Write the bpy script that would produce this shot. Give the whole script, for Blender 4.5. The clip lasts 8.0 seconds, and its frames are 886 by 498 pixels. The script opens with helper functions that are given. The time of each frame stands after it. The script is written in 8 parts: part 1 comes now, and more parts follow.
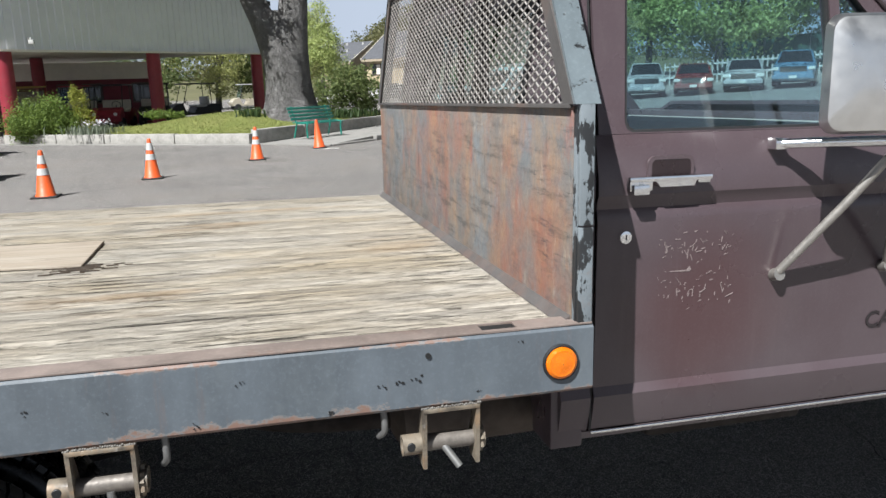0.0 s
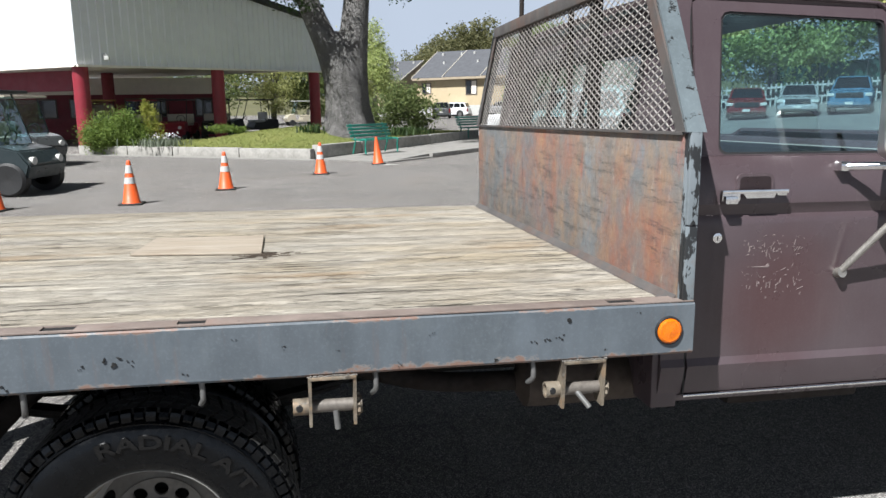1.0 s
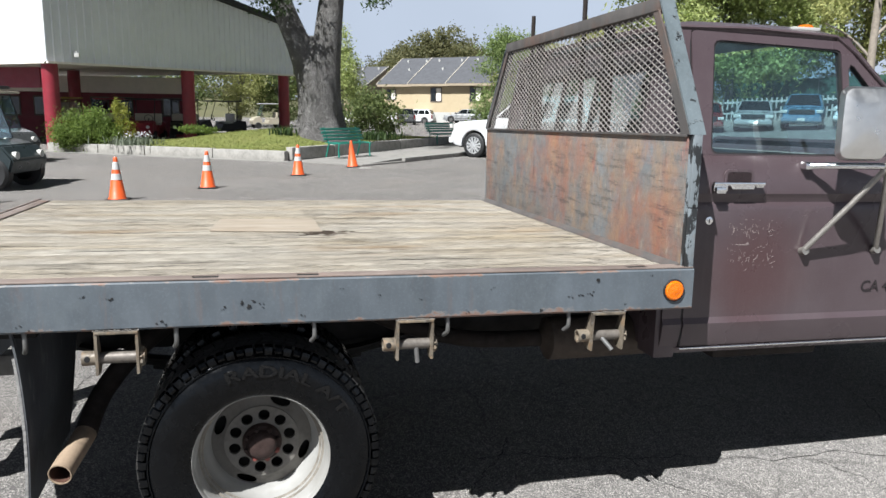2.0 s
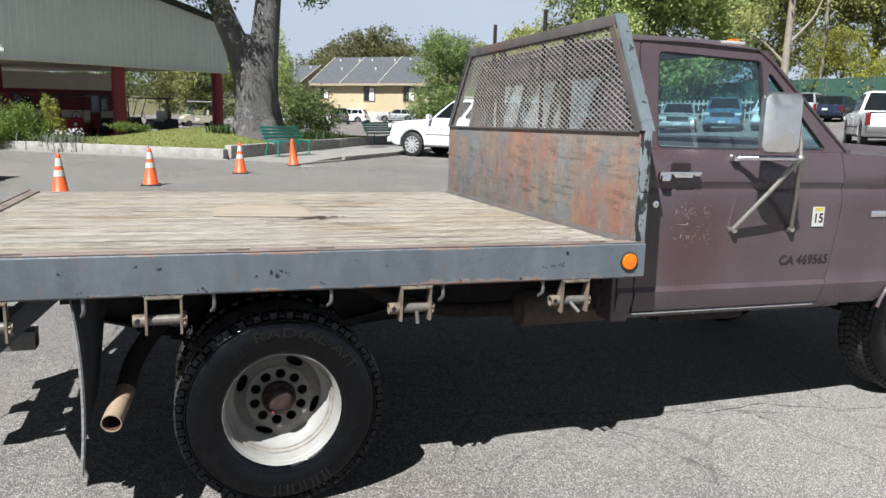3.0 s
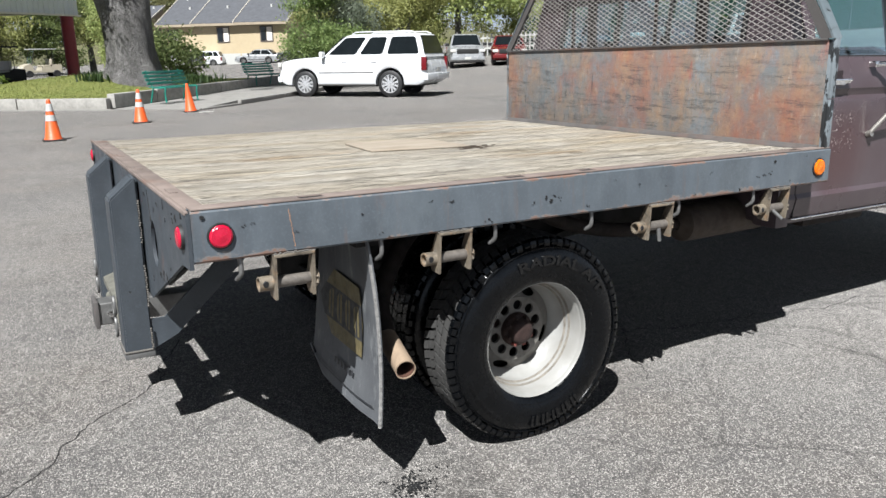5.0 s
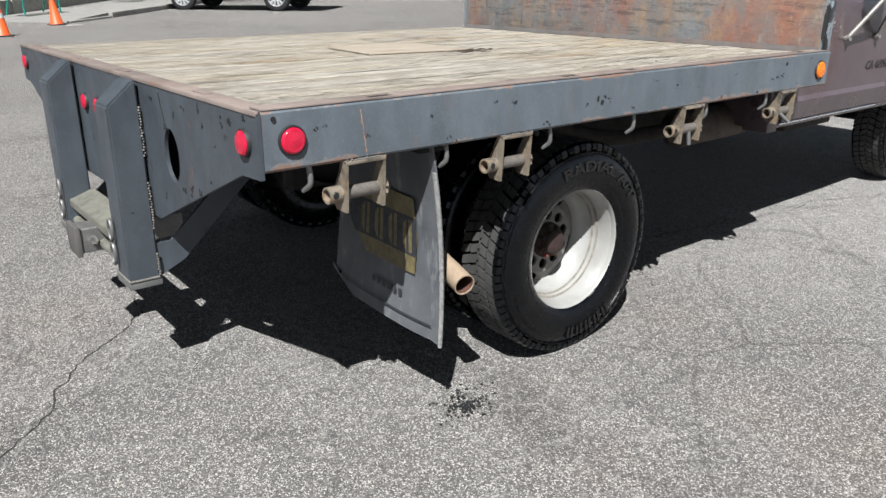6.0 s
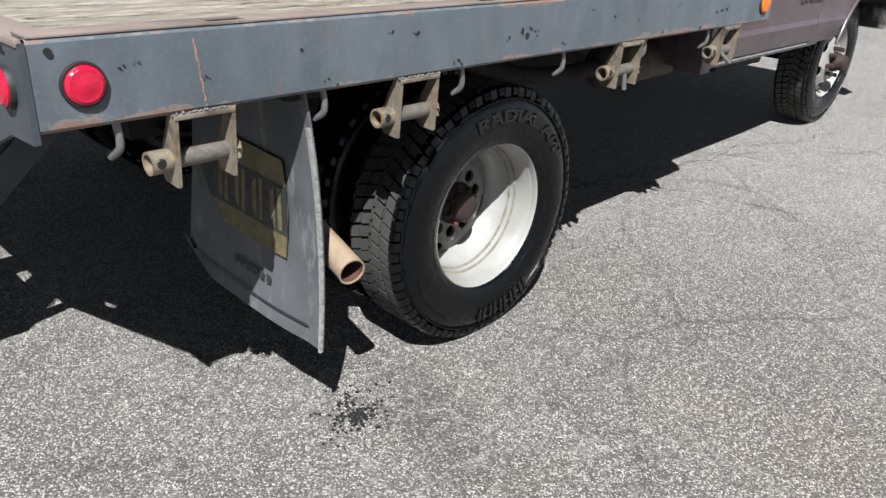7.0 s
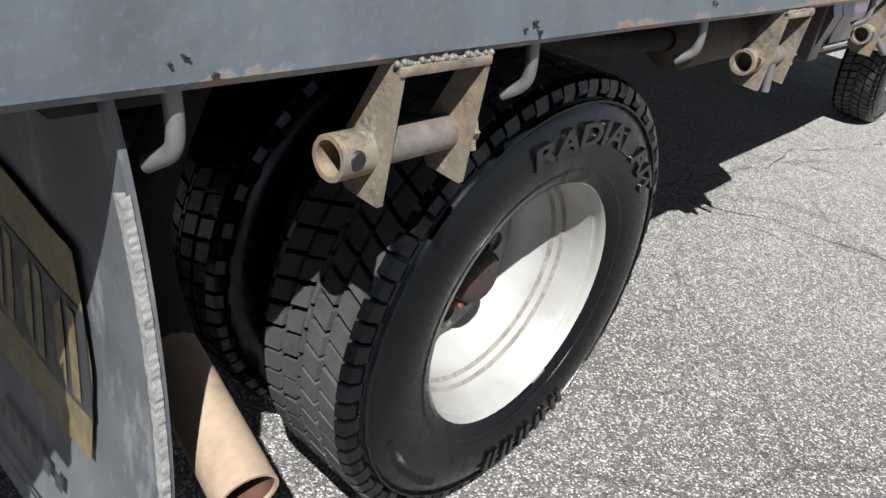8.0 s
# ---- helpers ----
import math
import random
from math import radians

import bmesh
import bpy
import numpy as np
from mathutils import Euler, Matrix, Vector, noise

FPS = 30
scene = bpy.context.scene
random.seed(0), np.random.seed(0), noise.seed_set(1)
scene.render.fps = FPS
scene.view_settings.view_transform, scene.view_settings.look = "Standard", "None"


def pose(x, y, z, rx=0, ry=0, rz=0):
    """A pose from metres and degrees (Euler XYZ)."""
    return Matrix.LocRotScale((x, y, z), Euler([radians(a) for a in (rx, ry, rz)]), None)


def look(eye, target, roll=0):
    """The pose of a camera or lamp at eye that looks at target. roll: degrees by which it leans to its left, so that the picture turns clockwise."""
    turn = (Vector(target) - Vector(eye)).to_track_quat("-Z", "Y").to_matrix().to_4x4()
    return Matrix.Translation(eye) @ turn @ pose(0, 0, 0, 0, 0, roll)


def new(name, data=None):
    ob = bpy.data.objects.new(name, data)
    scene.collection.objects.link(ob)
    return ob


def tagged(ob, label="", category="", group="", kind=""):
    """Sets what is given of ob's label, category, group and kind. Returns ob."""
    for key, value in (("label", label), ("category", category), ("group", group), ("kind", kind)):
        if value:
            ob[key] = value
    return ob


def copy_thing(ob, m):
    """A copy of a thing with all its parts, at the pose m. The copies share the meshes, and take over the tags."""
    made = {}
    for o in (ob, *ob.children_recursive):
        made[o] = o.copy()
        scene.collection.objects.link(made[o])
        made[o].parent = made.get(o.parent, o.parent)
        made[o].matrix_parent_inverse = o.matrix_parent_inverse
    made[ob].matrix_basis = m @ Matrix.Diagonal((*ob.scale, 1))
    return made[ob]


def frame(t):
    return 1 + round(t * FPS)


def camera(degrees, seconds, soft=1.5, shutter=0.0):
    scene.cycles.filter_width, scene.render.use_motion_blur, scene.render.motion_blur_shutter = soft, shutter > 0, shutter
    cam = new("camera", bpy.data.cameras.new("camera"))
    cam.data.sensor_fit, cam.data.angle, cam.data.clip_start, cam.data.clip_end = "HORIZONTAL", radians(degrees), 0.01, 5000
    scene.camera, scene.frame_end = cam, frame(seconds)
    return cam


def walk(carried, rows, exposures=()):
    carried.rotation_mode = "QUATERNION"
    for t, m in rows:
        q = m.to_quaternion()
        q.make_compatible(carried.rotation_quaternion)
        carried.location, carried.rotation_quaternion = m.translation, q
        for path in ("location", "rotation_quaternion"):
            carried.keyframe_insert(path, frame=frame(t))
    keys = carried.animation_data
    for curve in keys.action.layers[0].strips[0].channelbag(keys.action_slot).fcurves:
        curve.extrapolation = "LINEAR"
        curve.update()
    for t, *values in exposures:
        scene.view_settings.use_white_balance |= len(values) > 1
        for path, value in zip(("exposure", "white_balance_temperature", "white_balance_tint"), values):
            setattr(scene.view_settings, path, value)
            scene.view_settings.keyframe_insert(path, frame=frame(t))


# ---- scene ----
cam = camera(60.6, 8.0)
PATH = [
    (0, (-0.657, -1.389, 1.47), (-0.192, 0.51, 1.05), -1.8),
    (0.5, (-0.887, -1.58, 1.494), (-0.508, 0.344, 1.097), -1.5),
    (1, (-1.023, -1.814, 1.502), (-0.664, 0.118, 1.132), -0.8),
    (1.2, (-1.087, -1.906, 1.506), (-0.722, 0.027, 1.143), -0.6),
    (2.3, (-1.532, -2.406, 1.479), (-1.016, -0.506, 1.129), 1.0),
    (2.5, (-1.577, -2.501, 1.476), (-1.026, -0.61, 1.127), 1.1),
    (3, (-1.761, -2.615, 1.475), (-1.126, -0.75, 1.125), 1.2),
    (3.5, (-2.074, -2.57, 1.473), (-1.362, -0.737, 1.11), 0.8),
    (4, (-2.361, -2.367, 1.418), (-1.585, -0.565, 1.032), 0.1),
    (4.5, (-2.676, -2.15, 1.41), (-1.824, -0.392, 0.979), -0.5),
    (4.7, (-2.825, -2.096, 1.412), (-1.939, -0.363, 0.955), -0.8),
    (5.8, (-3.325, -1.638, 1.334), (-2.198, -0.123, 0.675), -0.4),
    (6, (-3.373, -1.566, 1.319), (-2.203, -0.103, 0.618), 0.0),
    (6.5, (-3.286, -1.392, 1.274), (-2.028, -0.055, 0.481), 1.4),
    (7, (-3.014, -1.199, 1.246), (-1.702, 0.036, 0.378), 3.1),
    (7.5, (-2.719, -0.822, 1.237), (-1.366, 0.317, 0.303), 6.4),
    (8, (-2.345, -0.428, 1.046), (-0.982, 0.648, 0.054), 10.0),
]
walk(cam, [(t, look(eye, target, roll)) for t, eye, target, roll in PATH], [(0, 1.12, 6360, 8), (7.2, 1.12, 6360, 8), (8, 1.26, 6360, 8)])

# ---- sky, sun ----
SUN_DIR = Vector((-0.46, -0.45, 0.835)).normalized()      # towards the sun
SUN_EL = math.asin(SUN_DIR.z)
SUN_AZ = math.atan2(SUN_DIR.x, SUN_DIR.y)
world = bpy.data.worlds.new("world")
scene.world = world
world.use_nodes = True
wn, wl = world.node_tree.nodes, world.node_tree.links
sky = wn.new("ShaderNodeTexSky")
sky.sky_type, sky.sun_disc, sky.sun_elevation, sky.sun_rotation = "NISHITA", False, SUN_EL, SUN_AZ
sky.dust_density, sky.air_density = 1.2, 1.0
# thin high cloud over the blue
wco, wno, wra, wmx = wn.new("ShaderNodeTexCoord"), wn.new("ShaderNodeTexNoise"), wn.new("ShaderNodeValToRGB"), wn.new("ShaderNodeMixRGB")
wno.inputs["Scale"].default_value, wno.inputs["Detail"].default_value = 2.2, 6
wra.color_ramp.elements[0].position, wra.color_ramp.elements[0].color = 0.30, (0.86, 0.86, 0.86, 1)
wra.color_ramp.elements[1].position, wra.color_ramp.elements[1].color = 0.75, (1.0, 1.0, 1.0, 1)
wmx.inputs[2].default_value = (50.5, 57.0, 69.0, 1)
wl.new(wco.outputs["Generated"], wno.inputs["Vector"])
wl.new(wno.outputs["Fac"], wra.inputs["Fac"])
wse, wmr, wmu = wn.new("ShaderNodeSeparateXYZ"), wn.new("ShaderNodeMapRange"), wn.new("ShaderNodeMath")
wmu.operation = "MULTIPLY"
wmr.inputs["From Min"].default_value, wmr.inputs["From Max"].default_value = 0.16, 0.48
wmr.inputs["To Min"].default_value, wmr.inputs["To Max"].default_value = 1.0, 0.05
wl.new(wco.outputs["Generated"], wse.inputs[0])
wl.new(wse.outputs["Z"], wmr.inputs["Value"])
wl.new(wmr.outputs["Result"], wmu.inputs[0])
wl.new(wra.outputs["Color"], wmu.inputs[1])
wl.new(wmu.outputs[0], wmx.inputs[0])
wl.new(sky.outputs["Color"], wmx.inputs[1])
wl.new(wmx.outputs["Color"], wn["Background"].inputs["Color"])
wn["Background"].inputs["Strength"].default_value = 0.0056
sun = new("sun", bpy.data.lights.new("sun", "SUN"))
sun.data.energy, sun.data.angle, sun.data.color = 5.0, radians(0.53), (1.0, 0.99, 0.985)
sun.matrix_world = look(SUN_DIR * 40, (0, 0, 0))


# ---- materials ----
def node(nt, kind, **values):
    n = nt.nodes.new(kind)
    for key, value in values.items():
        n.inputs[key.replace("_", " ")].default_value = value
    return n


def c4(c):
    return (c[0], c[1], c[2], 1.0)


class Mat:
    """A principled material with a few layers on object coordinates."""

    def __init__(self, name, color, rough=0.6, metal=0.0, spec=0.5):
        self.m = bpy.data.materials.new(name)
        self.m.use_nodes = True
        self.nt = self.m.node_tree
        self.b = self.nt.nodes["Principled BSDF"]
        self.b.inputs["Roughness"].default_value = rough
        self.b.inputs["Metallic"].default_value = metal
        self.b.inputs["Specular IOR Level"].default_value = spec
        self.b.inputs["Base Color"].default_value = c4(color)
        rgb = self.nt.nodes.new("ShaderNodeRGB")
        rgb.outputs[0].default_value = c4(color)
        self.col = rgb.outputs[0]
        self.coord = self.nt.nodes.new("ShaderNodeTexCoord").outputs["Object"]
        self.height = None

    def mapped(self, stretch=(1, 1, 1), shift=(0, 0, 0)):
        mp = self.nt.nodes.new("ShaderNodeMapping")
        mp.inputs["Scale"].default_value = stretch
        mp.inputs["Location"].default_value = shift
        self.nt.links.new(self.coord, mp.inputs["Vector"])
        return mp.outputs["Vector"]

    def noise(self, scale, detail=4, rough=0.55, stretch=(1, 1, 1), shift=(0, 0, 0), lo=0.35, hi=0.65, distort=0.0):
        n = node(self.nt, "ShaderNodeTexNoise", Scale=scale, Detail=detail, Roughness=rough, Distortion=distort)
        self.nt.links.new(self.mapped(stretch, shift), n.inputs["Vector"])
        return self.span(n.outputs["Fac"], lo, hi)

    def voro(self, scale, feature="F1", out="Distance", stretch=(1, 1, 1), shift=(0, 0, 0), lo=0.0, hi=1.0, warp=0.0):
        v = self.nt.nodes.new("ShaderNodeTexVoronoi")
        v.feature = feature
        v.inputs["Scale"].default_value = scale
        vec = self.mapped(stretch, shift)
        if warp:
            n = node(self.nt, "ShaderNodeTexNoise", Scale=scale * 1.3, Detail=5)
            self.nt.links.new(vec, n.inputs["Vector"])
            mx = self.nt.nodes.new("ShaderNodeMixRGB")
            mx.blend_type, mx.inputs[0].default_value = "ADD", warp
            self.nt.links.new(vec, mx.inputs[1])
            self.nt.links.new(n.outputs["Color"], mx.inputs[2])
            vec = mx.outputs[0]
        self.nt.links.new(vec, v.inputs["Vector"])
        return self.span(v.outputs[out], lo, hi)

    def span(self, sock, lo, hi):
        r = self.nt.nodes.new("ShaderNodeMapRange")
        r.inputs["From Min"].default_value, r.inputs["From Max"].default_value = lo, hi
        self.nt.links.new(sock, r.inputs["Value"])
        return r.outputs["Result"]

    def math(self, op, a, b):
        n = self.nt.nodes.new("ShaderNodeMath")
        n.operation = op
        for i, v in enumerate((a, b)):
            if isinstance(v, (int, float)):
                n.inputs[i].default_value = v
            else:
                self.nt.links.new(v, n.inputs[i])
        return n.outputs[0]

    def axis(self, which):
        s = self.nt.nodes.new("ShaderNodeSeparateXYZ")
        self.nt.links.new(self.coord, s.inputs[0])
        return s.outputs[which]

    def random(self):
        return self.nt.nodes.new("ShaderNodeObjectInfo").outputs["Random"]

    def island(self):
        return self.nt.nodes.new("ShaderNodeNewGeometry").outputs["Random Per Island"]

    def lay(self, color, fac, blend="MIX", amount=1.0):
        """Mixes a colour over what is there, by a factor."""
        if amount != 1.0:
            fac = self.math("MULTIPLY", fac, amount)
        mx = self.nt.nodes.new("ShaderNodeMixRGB")
        mx.blend_type = blend
        self.nt.links.new(fac, mx.inputs[0])
        self.nt.links.new(self.col, mx.inputs[1])
        mx.inputs[2].default_value = c4(color)
        self.col = mx.outputs[0]
        return self

    def gloss(self, fac, lo, hi):
        r = self.nt.nodes.new("ShaderNodeMapRange")
        r.inputs["To Min"].default_value, r.inputs["To Max"].default_value = lo, hi
        self.nt.links.new(fac, r.inputs["Value"])
        self.nt.links.new(r.outputs["Result"], self.b.inputs["Roughness"])
        return self

    def relief(self, fac, strength=0.3, dist=0.005):
        bp = self.nt.nodes.new("ShaderNodeBump")
        bp.inputs["Strength"].default_value, bp.inputs["Distance"].default_value = strength, dist
        self.nt.links.new(fac, bp.inputs["Height"])
        if self.height is not None:
            self.nt.links.new(self.height, bp.inputs["Normal"])
        self.height = bp.outputs["Normal"]
        return self

    def done(self):
        self.nt.links.new(self.col, self.b.inputs["Base Color"])
        if self.height is not None:
            self.nt.links.new(self.height, self.b.inputs["Normal"])
        return self.m


def plain(name, color, rough=0.6, metal=0.0, vary=0.25, scale=9.0, bump=0.15, grain=120.0, spec=0.5):
    """A surface with stains at one scale and grain at another."""
    m = Mat(name, color, rough, metal, spec)
    dark = tuple(c * (1 - vary) for c in color)
    light = tuple(min(1, c * (1 + vary * 0.7)) for c in color)
    m.lay(dark, m.noise(scale)).lay(light, m.noise(scale * 4.3, shift=(7, 3, 1)), amount=0.5)
    n = m.noise(grain, lo=0.2, hi=0.8)
    m.gloss(m.noise(scale * 2.1), max(0.03, rough - 0.08), min(1, rough + 0.1))
    if bump:
        m.relief(n, bump, 0.002)
    return m.done()


# asphalt: worn brownish grey with pale aggregate, tar lines, silted cracks and stains
a = Mat("asphalt", (0.197, 0.184, 0.173), 0.90, spec=0.2)
a.lay((0.1624, 0.1559, 0.1508), a.noise(0.55, 5)).lay((0.2436, 0.2306, 0.2176), a.noise(1.9, 6, 0.65, shift=(3, 1, 0)), amount=0.7).lay((0.1364, 0.1318, 0.1286), a.noise(6, 5, 0.6, shift=(5, 3, 0), lo=0.5, hi=0.7), amount=0.5)
a.lay((0.1884, 0.1592, 0.1332), a.noise(0.8, 6, 0.6, shift=(8, 8, 0), lo=0.46, hi=0.66), amount=0.55).lay((0.1234, 0.1215, 0.1221), a.noise(0.33, 6, 0.65, stretch=(1, 0.5, 1), shift=(1, 5, 0), lo=0.52, hi=0.68), amount=0.55)
a.lay((0.1072, 0.1039, 0.1039), a.noise(1.1, 6, 0.65, stretch=(0.18, 1, 1), shift=(4, 9, 0), lo=0.52, hi=0.66), amount=0.5).lay((0.2468, 0.2339, 0.2209), a.noise(0.9, 6, 0.6, stretch=(0.25, 1, 1), shift=(7, 2, 0), lo=0.54, hi=0.68), amount=0.5)
a.lay((0.0844, 0.0812, 0.0812), a.noise(0.5, 7, 0.7, stretch=(0.07, 1, 1), shift=(2, 4, 0), lo=0.56, hi=0.68), amount=0.5)
a.lay((0.105, 0.098, 0.094), a.noise(0.24, 6, 0.62, stretch=(1, 1, 1), shift=(6, 6, 0), lo=0.44, hi=0.60), amount=0.50)
a.lay((0.070, 0.066, 0.064), a.noise(0.9, 8, 0.75, stretch=(0.35, 1, 1), shift=(11, 3, 0), lo=0.56, hi=0.66), amount=0.5)
# a paler stretch beside the cab, its edge broken by noise
worn = a.math("MULTIPLY", a.span(a.math("ADD", a.axis("X"), a.math("MULTIPLY", a.noise(0.8, 5, lo=0.2, hi=0.8, shift=(5, 5, 0)), 1.4)), 0.0, 1.6), a.span(a.axis("Y"), 3.0, 1.0))
a.lay((0.35, 0.335, 0.32), worn, amount=0.75)
# single stones, each of its own shade, with dark binder between
stone = a.voro(235, out="Color", shift=(2, 5, 0), lo=0.25, hi=0.80)
a.lay((0.0435, 0.0412, 0.0394), a.math("SUBTRACT", 1.0, stone), amount=0.76)
a.lay((0.46, 0.43, 0.397), a.math("MULTIPLY", a.voro(235, out="Color", shift=(2, 5, 0), lo=0.66, hi=0.80), a.noise(34, 3, 0.7, lo=0.32, hi=0.50)), amount=0.80)
a.lay((0.029, 0.0278, 0.0273), a.voro(235, "DISTANCE_TO_EDGE", lo=0.07, hi=0.0, shift=(2, 5, 0)), amount=0.36)
a.lay((0.58, 0.56, 0.53), a.math("MULTIPLY", a.voro(130, lo=0.30, hi=0.18, shift=(1, 1, 0)), a.noise(36, 3, 0.7, lo=0.52, hi=0.58)), amount=0.85)
cr = a.math("MULTIPLY", a.voro(0.95, "DISTANCE_TO_EDGE", lo=0.014, hi=0.002, warp=0.35), a.noise(0.42, 3, lo=0.44, hi=0.54, shift=(9, 2, 0)))
cr2 = a.math("MULTIPLY", a.voro(4.6, "DISTANCE_TO_EDGE", lo=0.040, hi=0.0, warp=0.25, shift=(4, 4, 0)), a.noise(0.6, 3, lo=0.48, hi=0.58, shift=(1, 8, 0)))
a.lay((0.0203, 0.0197, 0.0197), cr, amount=0.30).lay((0.0348, 0.0348, 0.0348), cr2, amount=0.38)
silt = a.math("MULTIPLY", a.voro(2.3, "DISTANCE_TO_EDGE", lo=0.022, hi=0.002, warp=0.4, shift=(6, 1, 0)), a.noise(0.9, 4, lo=0.42, hi=0.54, shift=(2, 2, 0)))
a.lay((0.3016, 0.2871, 0.2668), a.math("MULTIPLY", silt, a.noise(60, 4, 0.7, lo=0.42, hi=0.62, shift=(4, 1, 0))), amount=0.62)
a.lay((0.2726, 0.261, 0.2436), a.math("MULTIPLY", a.voro(5.2, "DISTANCE_TO_EDGE", lo=0.040, hi=0.004, warp=0.4, shift=(3, 7, 0)), a.noise(0.7, 4, lo=0.48, hi=0.58, shift=(7, 5, 0))), amount=0.26)
a.relief(a.voro(235, lo=0.75, hi=0.15, shift=(2, 5, 0)), 0.55, 0.005).relief(cr, 0.3, -0.006)
ASPHALT = a.done()

# weathered deck boards, grain along x: grey-white fibres, ragged dark checks, knots
w = Mat("weathered_wood", (0.345, 0.303, 0.240), 0.88, spec=0.2)
w.lay((0.385, 0.357, 0.306), w.noise(1.6, 4, stretch=(0.6, 1.6, 1)))
w.lay((0.318, 0.258, 0.170), w.noise(2.2, 5, stretch=(0.5, 2, 1), shift=(5, 2, 0), lo=0.50, hi=0.68), amount=0.7)
w.lay((0.262, 0.247, 0.225), w.noise(5, 6, 0.65, stretch=(0.45, 1.6, 1), shift=(2, 5, 0), lo=0.50, hi=0.68), amount=0.65)
fibre = w.noise(74, 6, 0.74, stretch=(0.13, 1.0, 1), shift=(3, 3, 0), lo=0.45, hi=0.60, distort=0.5)
w.lay((0.128, 0.110, 0.086), fibre, amount=0.50)
w.lay((0.455, 0.425, 0.372), w.noise(95, 5, 0.7, stretch=(0.16, 1.0, 1), shift=(8, 1, 0), lo=0.52, hi=0.66, distort=0.6), amount=0.36)
patchy = w.noise(3.4, 5, 0.65, stretch=(0.5, 1.2, 1), shift=(9, 3, 0), lo=0.38, hi=0.60)
check = w.math("MULTIPLY", w.noise(46, 8, 0.76, stretch=(0.12, 1.0, 1), shift=(1, 6, 0), lo=0.56, hi=0.595, distort=0.8), patchy)
w.lay((0.0377, 0.0302, 0.0232), check, amount=0.85)
split = w.noise(15, 9, 0.74, stretch=(0.055, 1.5, 1), shift=(6, 2, 0), lo=0.608, hi=0.622)
w.lay((0.0128, 0.0104, 0.0087), split, amount=0.95)
w.lay((0.2088, 0.1856, 0.1508), w.random(), amount=0.18)
knot = w.voro(3.1, lo=0.085, hi=0.02, stretch=(0.55, 1.3, 1), warp=0.2)
w.lay((0.1392, 0.1044, 0.0696), knot, amount=0.6)
w.lay((0.2436, 0.1566, 0.0754), w.noise(1.7, 4, lo=0.60, hi=0.72, shift=(2, 9, 0), stretch=(0.6, 2.5, 1)), amount=0.55)
w.lay((0.0754, 0.0638, 0.0522), w.noise(190, 4, 0.7, stretch=(0.3, 1, 1), shift=(4, 4, 0), lo=0.57, hi=0.67), amount=0.6)
w.relief(fibre, 0.8, 0.003).relief(check, 0.9, -0.006).relief(split, 0.9, -0.012)
WOOD = w.done()

def steel_paint(name, base, rust=0.5, chip=0.5, shift=(0, 0, 0), rough=0.5, edges=()):
    """Blue-grey paint on steel with black chips, rust stains and pale scuffs."""
    p = Mat(name, base, rough, spec=0.45)
    p.lay(tuple(c * 0.72 for c in base), p.noise(2.4, 5, shift=shift))
    p.lay(tuple(min(1, c * 1.45) for c in base), p.noise(9, 5, stretch=(1, 1, 0.35), shift=(shift[0] + 4, 2, 0), lo=0.45, hi=0.75), amount=0.6)
    p.lay((0.1566, 0.0667, 0.0348), p.noise(3.3, 8, 0.65, stretch=(1.0, 1, 0.6), shift=(shift[0] + 1, 7, 2), lo=0.68 - 0.12 * rust, hi=0.80), amount=0.75)
    ch = p.noise(19, 9, 0.72, shift=(shift[0], 5, 5), lo=0.742 - 0.06 * chip, hi=0.752 - 0.06 * chip)
    p.lay((0.007, 0.007, 0.0075), ch, amount=0.95)
    sc = p.noise(38, 8, 0.7, stretch=(1, 1, 0.25), shift=(shift[0] + 2, 2, 8), lo=0.70, hi=0.74)
    p.lay((0.232, 0.2436, 0.2494), sc, amount=0.5)
    if edges:
        p.lay((0.1392, 0.087, 0.0667), p.noise(30, 6, 0.65, stretch=(1, 1, 0.10), shift=(2, 3, 9), lo=0.58, hi=0.74), amount=0.4)
        p.lay((0.116, 0.1334, 0.145), p.noise(5, 7, 0.7, stretch=(1, 1, 0.5), shift=(7, 3, 1), lo=0.52, hi=0.68), amount=0.5)
    # scuffs down to rust and primer along worn edges: (height, reach, how much)
    for h, reach, much in edges:
        up = p.math("ADD", p.axis("Z"), p.math("MULTIPLY", p.axis("X"), 0.0142))
        near = p.span(p.math("ABSOLUTE", p.math("SUBTRACT", up, h), 0.0), reach, 0.0)
        wear = p.math("ADD", p.math("MULTIPLY", near, 0.34), p.math("MULTIPLY", p.noise(7, 8, 0.72, stretch=(1, 1, 1.6), shift=(shift[0] + 5, 1, 3), lo=0.0, hi=1.0), 1.0))
        p.lay((0.2436, 0.2088, 0.1798), p.span(wear, 0.81 - much, 0.84 - much), amount=0.45)
        p.lay((0.165, 0.080, 0.050), p.span(p.math("ADD", wear, p.math("MULTIPLY", p.noise(42, 5, 0.7, lo=0.3, hi=0.7), 0.06)), 0.87 - much, 0.91 - much), amount=0.7)
    p.lay(tuple(c * 1.7 for c in base), p.noise(120, 4, 0.7, shift=(shift[0] + 6, 1, 2), lo=0.52, hi=0.72), amount=0.30)
    p.gloss(p.noise(6), rough - 0.1, rough + 0.15)
    p.relief(p.noise(45, 4), 0.12, 0.002).relief(ch, 0.5, -0.002)
    return p.done()

